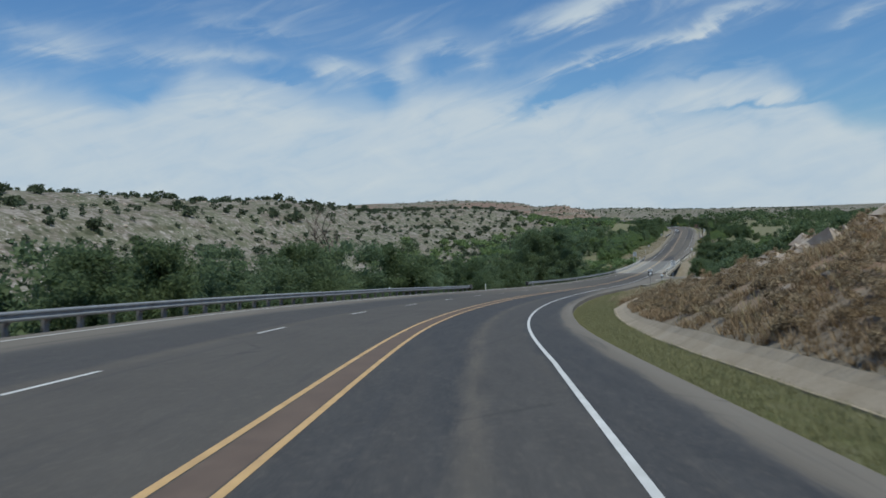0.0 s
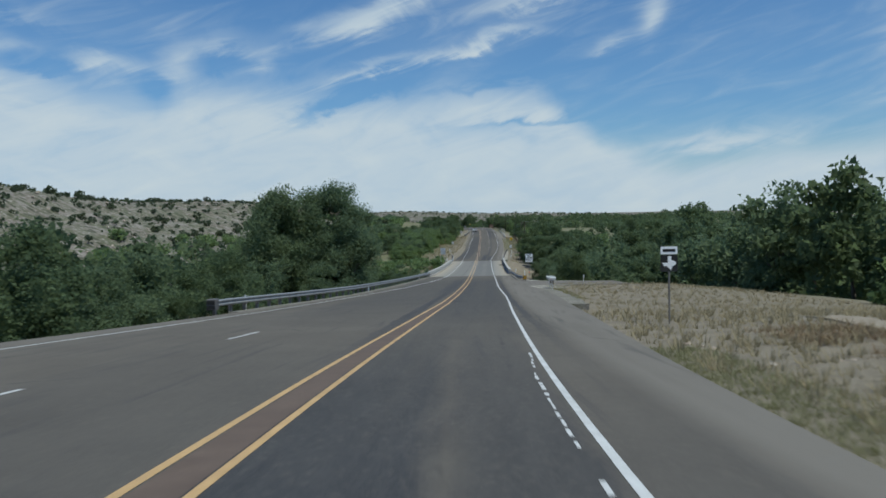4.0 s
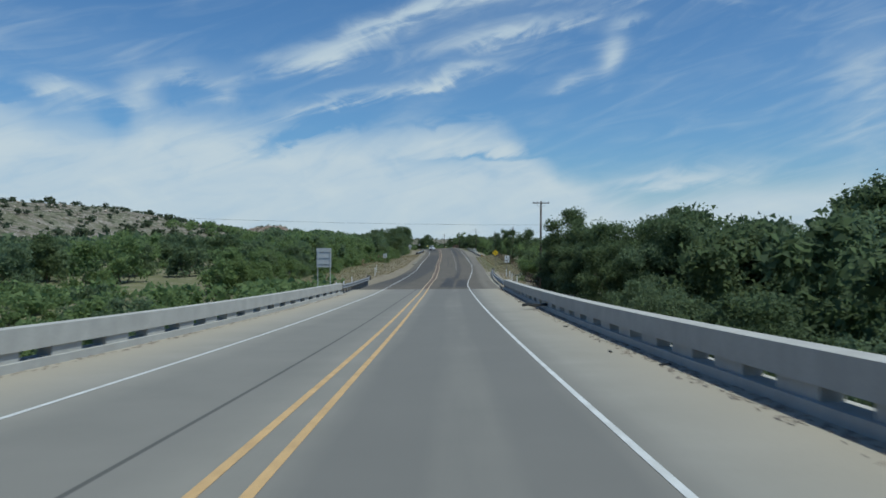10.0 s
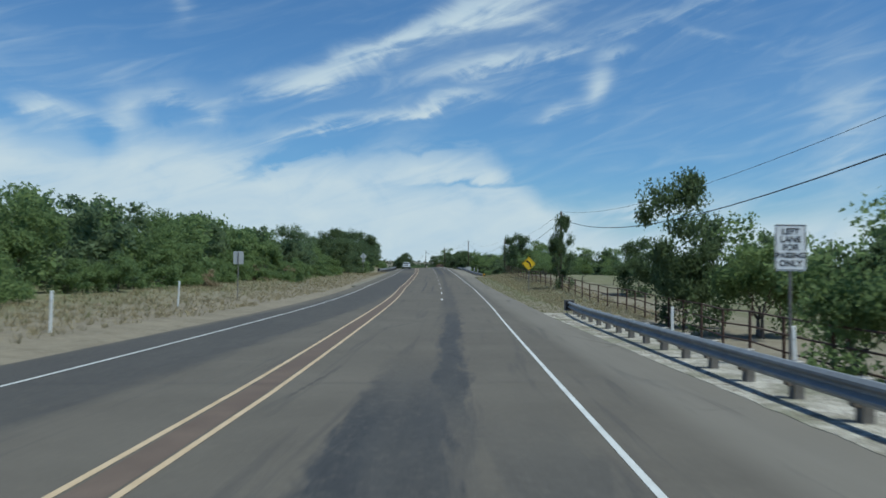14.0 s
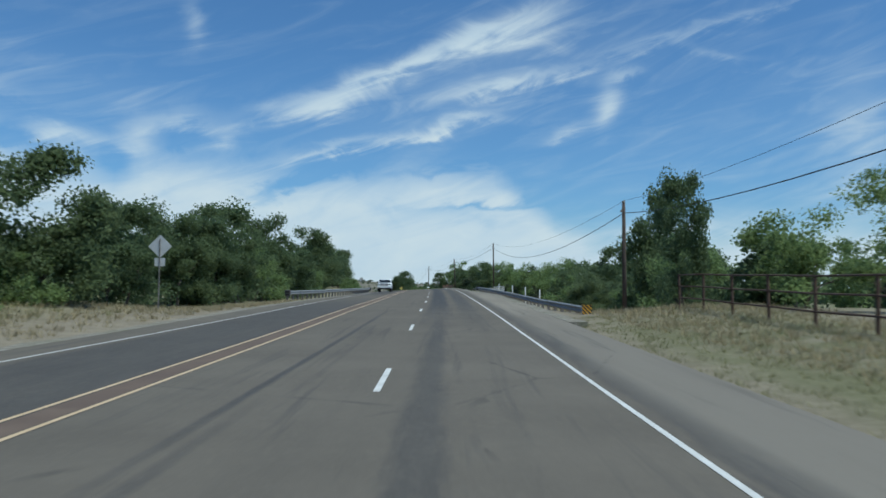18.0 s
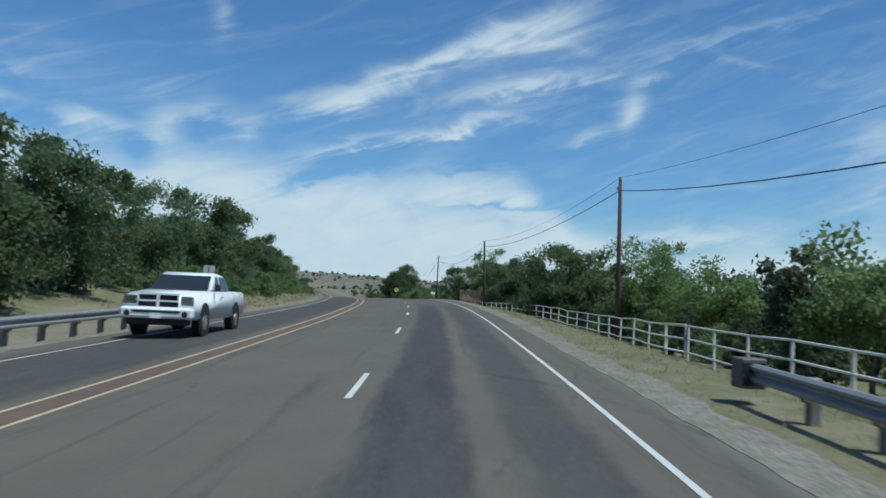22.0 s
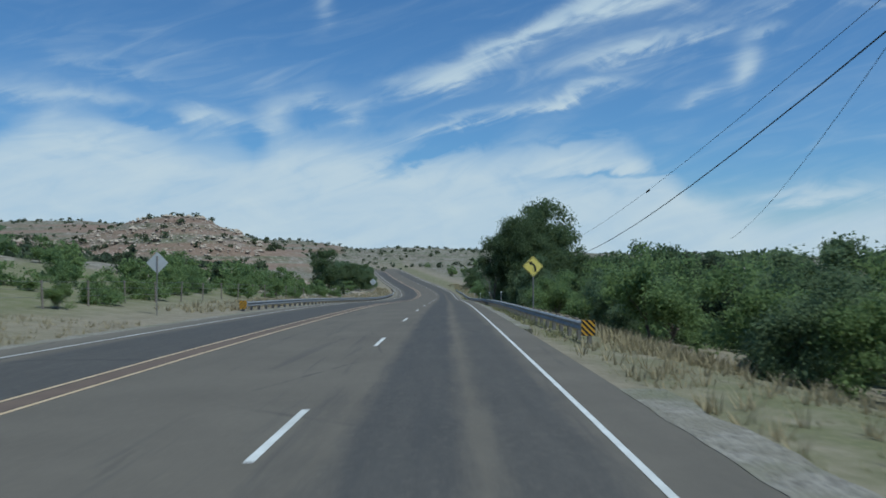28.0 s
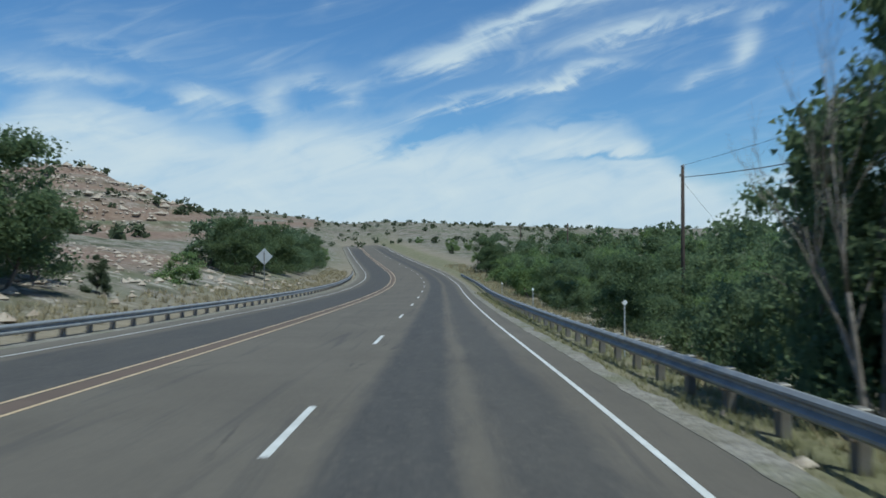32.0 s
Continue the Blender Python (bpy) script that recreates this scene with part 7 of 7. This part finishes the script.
    put(shrub, 128, 24, 2.6)
    put(shrub, 137, 26, 3.2)
    belt(196, 286, 11.5, 16.5, 4.6, (will, oak, shrub), (5.5, 8.0))
    belt(205, 290, 18, 46, 7, (oak, tall, will), (8.5, 11.0), 3)
    belt(278, 302, 18, 28, 5, (tall, oak), (8.5, 10.2), 2)
    belt(286, 308, 10.5, 16, 4.6, (oak, will), (5.0, 6.5))
    put(oak, 308.5, 11.2, 6.6, 1.25)
    put(oak, 313.5, 12.4, 6.0, 1.2)
    put(tall, 304.5, 12.6, 9.4, 1.0)
    put(oak, 292, 14.0, 8.0)
    put(oak, 297, 13.4, 7.8)
    put(oak, 311.5, 15.5, 7.0, 1.1)
    put(mesq, 327, 10.3, 4.8)
    put(oak, 345.2, 10.7, 7.7, 0.72)
    put(mesq, 341.0, 12.7, 5.3, 0.95)
    put(tall, 384.5, 10.8, 7.4, 0.5)
    put(oak, 376, 16, 5.2)
    belt(330, 372, 24, 40, 8, (mesq, oak), (4.5, 6.5), 2, 0.8)
    for s, d, h in ((413.5, 12.6, 5.4), (408, 17, 4.6), (402.5, 13.0, 5.2), (420, 14, 4.8), (427, 15, 5.2), (395, 18, 4.4)):
        put(lacy, s, d, h * 0.95, 1.0)
    put(mesq, 436, 15.5, 4.8)
    put(mesq, 443, 12.8, 4.6)
    put(oak, 437, 10.8, 6.8, 0.5)
    belt(400, 436, 30, 44, 8, (mesq, oak), (3.0, 4.0), 2, 0.7)
    belt(456, 500, 10.5, 14, 4.2, (mesq, shrub, oak), (3.0, 4.3))
    put(oak, 451.5, 13.8, 9.2, 0.7)
    belt(446, 520, 16, 32, 7, (oak, oak, tall), (6.0, 7.4), 2)
    belt(505, 560, 13, 17, 5, (mesq, cedar, mesq), (4.5, 6.4))
    belt(510, 566, 19, 36, 7, (mesq, oak, cedar), (5.5, 7.0), 2)
    belt(566, 596, 20, 40, 7, (mesq, mesq, oak), (2.6, 3.8), 2)
    put(lacy, 544, 12.9, 7.0, 0.9)
    put(lacy, 538.5, 13.6, 6.2, 0.9)
    put(oak, 563, 11.9, 7.4, 1.25)
    put(oak, 558.5, 13.4, 6.8, 1.1)
    # undergrowth behind the fence, mostly dark junipers to stand in for its shade
    belt(500, 590, 11.3, 12.6, 3.2, (cedar, cedar, shrub), (2.0, 3.0), 1, 0.9)
    put(oak, 595, 11.6, 6.5, 0.95)
    put(oak, 599.5, 12.6, 6.3, 0.9)
    put(cedar, 574, 14.2, 5.2, 1.1)
    put(cedar, 578.5, 15.0, 4.8, 1.1)
    put(cedar, 586, 12.6, 5.2, 1.25)
    put(cedar, 588, 16.0, 4.6, 1.1)
    put(oak, 616.8, 9.4, 6.4, 0.85)
    put(lacy, 612.5, 14.0, 9.3, 0.85)
    put(lacy, 618.0, 13.5, 7.5, 0.8)
    put(oak, 610, 17.8, 7.2)
    put(tall, 613, 20.0, 8.0)
    put(oak, 615, 14.6, 7.8)
    put(tall, 616, 18.0, 8.5)
    put(tall, 611, 21, 8.5)
    put(oak, 622, 12.8, 6.8, 0.8)
    put(mesq, 617, 15, 6.4)
    belt(616, 650, 20, 36, 7, (oak, mesq, tall), (7.0, 9.0), 2)
    belt(628, 652, 10.8, 14, 4.5, (mesq, shrub), (3.0, 4.6))
    belt(652, 696, 8.0, 12.5, 3.6, (mesq, mesq, will), (3.4, 5.0))
    belt(650, 694, 15, 30, 6, (oak, mesq, will), (4.8, 6.0), 2)
    belt(694, 720, 16, 30, 6, (oak, mesq, tall), (6.5, 8.2), 2)
    for s, d, h in ((709, 9.0, 8.6), (714, 10.2, 13.2), (719, 9.2, 8.6)):
        put(shade, s, d, h, 0.86)
    put(arch, 711.5, 4.9, 7.8, 0.62)
    put(arch, 710.5, 7.4, 10.4, 0.66)
    put(arch, 714.5, 7.0, 9.4, 0.66)
    put(shade, 712, 8.4, 9.4, 0.7)
    put(shade, 717.5, 12.5, 11.4, 0.8)
    put(will, 706.5, 8.4, 6.0, 0.9)
    put(will, 708.5, 7.4, 5.0, 0.9)
    put(oak, 713.5, 7.4, 5.6, 0.9)
    put(tall, 709, 14.0, 7.4, 0.7)
    put(oak, 690.5, 13.8, 4.8)
    put(oak, 700.5, 15.2, 7.2)
    put(oak, 695.5, 17.2, 8.2)
    put(mesq, 676, 13.0, 5.4)
    put(cedar, 680.5, 16.2, 6.2)
    put(cedar, 674, 15.0, 5.6)
    put(will, 704.5, 8.6, 5.4, 0.85)
    put(will, 711, 8.8, 5.6, 0.85)
    put(will, 699, 9.6, 4.2, 1.0)
    put(snag, 727, 5.9, 6.8, 0.8)
    put(shade, 728.6, 7.3, 7.2, 0.45)
    put(cedar, 755, -16.6, 2.0, 1.0)
    put(shrub, 770, -17.5, 2.2, 1.2)
    put(oak, 728.8, 8.0, 8.2, 0.75)
    put(bough, 729.5, 7.2, 5.4, 1.0)
    put(snag, 717.0, 9.2, 13.4, 0.4)
    put(will, 726.5, 9.2, 7.6, 0.85)
    put(will, 733.5, 7.4, 4.8, 0.8)
    put(will, 728, 6.9, 5.0, 0.85)
    put(will, 725, 8.0, 5.2, 0.8)
    put(tall, 722, 14.5, 8.5)
    belt(738, 850, 7.6, 11, 4.5, (will, shrub, mesq, oak), (3.0, 4.4))
    belt(738, 860, 12, 26, 6.5, (mesq, oak, will), (4.8, 6.4), 2)
    belt(735, 900, 28, 60, 8, (oak, mesq, will), (6.0, 8.0), 3)
    put(oak, 835, 8.5, 5.6)
    put(oak, 845, 10, 5.4)
    belt(860, 1000, 10, 40, 12, (shrub, cedar, mesq), (2.0, 3.4), 2, 0.7)
    # brown bushes on the cut bank
    belt(4, 84, 6.6, 11, 1.6, (brown,), (0.6, 1.1), 2, 0.95)
    belt(4, 95, 11, 16, 2.6, (brown,), (0.6, 1.1), 2, 0.7)
    belt(4, 108, 16, 26, 4, (brown, brown, shrub), (0.7, 1.3), 2, 0.5)
    # taller trees before the open bend
    belt(606, 654, -17.2, -20.5, 5.0, (oak, will), (5.2, 6.1))
    for ob in models:
        if ob not in taken:
            for part in list(ob.children) + [ob]:
                bpy.data.objects.remove(part)


forest()


def bloom():
    p = ground_point(594.6, 9.0)
    b = tree_kind("oleander_bush", "flowering bush with pale pink blossom by the fence", 300, 2.8, 3.6, BLOSSOM, 3000, 0.085, 18, 0.02, 3, 0.1, 0.8, 0.4, 0.6)
    b.matrix_world = pose(*p)
    b["category"] = "bush"


bloom()


def scatter():
    """Scrub on the hills, far woods, rocks and grass: too many to count, each kind one object."""
    rng = np.random.default_rng(5)

    def clumps(name, label, category, spots, size, per, leaf_size, material):
        pts, sz = [], []
        for (s, d), h in zip(spots, size):
            base = ground_point(s, d)
            n = int(per * (0.7 + 0.6 * rng.uniform()))
            way = rng.normal(size=(n, 3))
            way /= np.linalg.norm(way, axis=1)[:, None]
            r = h * 0.55 * rng.uniform(0.35, 1, n) ** 0.5
            k = rng.integers(0, 3, n)
            off = np.array([(0, 0), (0.35, 0.2), (-0.3, 0.3)])[k] * h * 0.7
            q = way * r[:, None] * (1, 1, 0.8) + np.stack([off[:, 0], off[:, 1], 0.45 * h * np.ones(n)], 1)
            q[:, 2] = np.maximum(q[:, 2], 0.0)
            pts.append(q + np.array(base))
            sz.append(leaf_size * h * rng.uniform(0.6, 1.3, n))
        v = leaves(np.concatenate(pts), np.concatenate(sz), rng, 0.5, 3)
        tagged(new(name, quads(name, v, material, 3)), label, category, kind="stuff")

    # junipers dotted over the ridge and the mesa
    spots = [(rng.uniform(-20, 780), -rng.uniform(56, 300)) for _ in range(420)]
    clumps("hill_scrub", "dark junipers dotted over a rocky hillside", "scrub", spots, rng.uniform(1.6, 3.6, len(spots)), 70, 0.34, CEDAR_LEAF)
    spots = [(rng.uniform(-20, 860), -rng.uniform(52, 280)) for _ in range(4200)]
    clumps("hill_scrub", "low grey-green scrub dotted over a rocky hillside", "scrub", spots, rng.uniform(0.8, 2.1, len(spots)), 22, 0.5, CEDAR_LEAF)
    spots = [(rng.uniform(760, 1000), -rng.uniform(45, 200)) for _ in range(520)] + [(rng.uniform(980, 1260), rng.uniform(-300, 300)) for _ in range(1100)]
    clumps("hill_scrub", "low dark scrub on a pale mesa", "scrub", spots, rng.uniform(0.8, 2.3, len(spots)), 24, 0.46, CEDAR_LEAF)
    spots = [(rng.uniform(40, 640), -rng.uniform(48, 110)) for _ in range(420)]
    clumps("valley_scrub", "green mesquite thicket in the valley", "scrub", spots, rng.uniform(2.0, 4.2, len(spots)), 90, 0.26, MESQUITE_LEAF)
    spots = [(rng.uniform(60, 1000), rng.uniform(70, 330)) for _ in range(650)]
    clumps("far_woods", "distant dark green woods along the river", "woods", spots, rng.uniform(5.0, 9.0, len(spots)), 110, 0.2, OAK_LEAF)
    spots = [(rng.uniform(198, 296), -rng.uniform(11, 60)) for _ in range(420)]
    clumps("valley_scrub", "low green thicket below the bridge", "scrub", spots, rng.uniform(1.2, 2.6, len(spots)), 80, 0.24, MESQUITE_LEAF)
    spots = [(rng.uniform(290, 735), -rng.uniform(46, 75)) for _ in range(150)]
    clumps("far_woods", "distant green trees below the ridge", "woods", spots, rng.uniform(3.0, 5.5, len(spots)), 110, 0.22, WILLOW_LEAF)

    # grass in tufts along the verges
    def tufts(name, label, zones, material, patchy=0):
        out = []
        for s0, s1, d0, d1, per_m, h in zones:
            n = int((s1 - s0) * per_m)
            S, D = rng.uniform(s0, s1, n), rng.uniform(d0, d1, n)
            clear = (S > 118) | (D < along(DITCH, S) - 0.05) | (D > along(DITCH, S) + 1.0)
            S, D, n = S[clear], D[clear], int(clear.sum())
            if patchy:
                keep = fbm(S / 1.9, D / 1.4, 4) > patchy
                S, D, n = S[keep], D[keep], int(keep.sum())
            x, y = across(S, D)
            base = np.stack([x, y, land(S, D)], -1)
            for k in range(9):
                a = rng.uniform(0, 2 * math.pi, n)
                lean = np.stack([np.cos(a), np.sin(a), np.zeros(n)], -1)
                hh = h * rng.uniform(0.5, 1.2, n)
                root = base + lean * rng.uniform(0, 0.2, n)[:, None]
                w = np.stack([-np.sin(a), np.cos(a), np.zeros(n)], -1) * (0.016 * h / 0.3)
                tip = root + lean * (hh * rng.uniform(0.1, 1.1, n))[:, None] + np.stack([np.zeros(n), np.zeros(n), hh], -1)
                out.append(np.stack([root - w * 1.2, root + w * 1.2, tip], 1).reshape(-1, 3))
        tagged(new(name, quads(name, np.concatenate(out), material, 3)), label, "grass", kind="stuff")
    tufts("dry_brush", "dense brown dry brush on the cut bank", [
        (-5, 84, 6.2, 12.5, 130, 0.27), (-5, 70, 12.5, 30, 40, 0.26), (66, 112, 9.0, 26, 90, 0.24), (84, 112, 8.5, 13, 50, 0.25)], BRUSH, -0.35)
    tufts("dry_grass", "tall pale dry grass on the verges", [
        (20, 75, 7.0, 16, 12, 0.35), (75, 125, 5.0, 24, 60, 0.3), (125, 190, 6.5, 24, 34, 0.24), (300, 470, -19, -11, 26, 0.24), (530, 660, -17, -11.5, 12, 0.2), (430, 460, 7, 13, 6, 0.3), (350, 440, 6.5, 13, 45, 0.2),
        (500, 600, 3.6, 9.5, 22, 0.1), (610, 655, 3.6, 9, 8, 0.35), (650, 720, 5.4, 9, 14, 0.5), (670, 860, -16, -12.6, 8, 0.35), (290, 345, 6.2, 9, 5, 0.25), (700, 860, 4.8, 8, 8, 0.35),
        (20, 120, -17, -13.5, 7, 0.35), (120, 205, -14, -11.0, 4, 0.4), (185, 206, 6, 9.5, 8, 0.35), (179, 187, 6.6, 22, 170, 0.42)], GRASS_DRY)
    tufts("green_grass", "short green grass beside the road", [
        (-5, 60, 3.35, 5.8, 180, 0.12), (60, 108, 3.45, 6.2, 110, 0.12), (140, 162, 6.0, 7.4, 30, 0.12), (350, 436, 4.6, 12, 60, 0.12), (655, 690, 3.2, 5.2, 6, 0.25), (690, 790, 3.15, 5.2, 16, 0.17), (300, 470, -26, -13, 8, 0.25), (500, 600, 4.0, 9.5, 14, 0.08), (590, 655, 3.4, 10, 14, 0.09), (160, 182, 6.5, 12, 4, 0.2)], GRASS_GREEN)

    # rocks on the cut bank, the ridge and below the mesa
    verts, faces = [], []
    for s0, s1, d0, d1, n, lo, hi in ((8, 100, 9, 32, 700, 0.1, 0.5), (0, 70, 12, 30, 260, 0.3, 1.2), (-20, 700, -260, -75, 1500, 0.25, 1.0), (860, 985, -150, -50, 420, 0.5, 1.7), (870, 970, -135, -50, 2600, 0.2, 0.8), (712, 800, -40, -14.5, 1100, 0.08, 0.42), (156, 162, 5.8, 14, 90, 0.04, 0.13), (92, 125, 5.5, 9, 30, .05, .15), (655, 730, 2.5, 3.3, 700, 0.02, 0.06), (510, 602, 2.6, 3.4, 900, 0.02, 0.06), (655, 730, 3.3, 4.4, 60, 0.04, 0.14), (300, 345, -16, -11, 30, .05, .2)):
        for _ in range(n):
            p = ground_point(rng.uniform(s0, s1), rng.uniform(d0, d1))
            r = rng.uniform(lo, hi) ** 1.3 / hi ** 0.3
            o = len(verts)
            for k in range(6):
                dirs = ((1, 0, 0), (-1, 0, 0), (0, 1, 0), (0, -1, 0), (0, 0, 1), (0, 0, -1))[k]
                j = rng.uniform(0.55, 1.2)
                verts.append((p.x + dirs[0] * r * j + rng.normal() * r * .2, p.y + dirs[1] * r * j + rng.normal() * r * .2, p.z + dirs[2] * r * j * 0.6 + r * 0.12))
            faces.extend((o + a, o + b, o + c) for a, b, c in ((0, 2, 4), (2, 1, 4), (1, 3, 4), (3, 0, 4), (2, 0, 5), (1, 2, 5), (3, 1, 5), (0, 3, 5)))
    tagged(new("rocks", mesh_of("rocks", verts, faces, ROCK)), "pale limestone rubble on slopes and verges", "rocks", kind="stuff")


scatter()
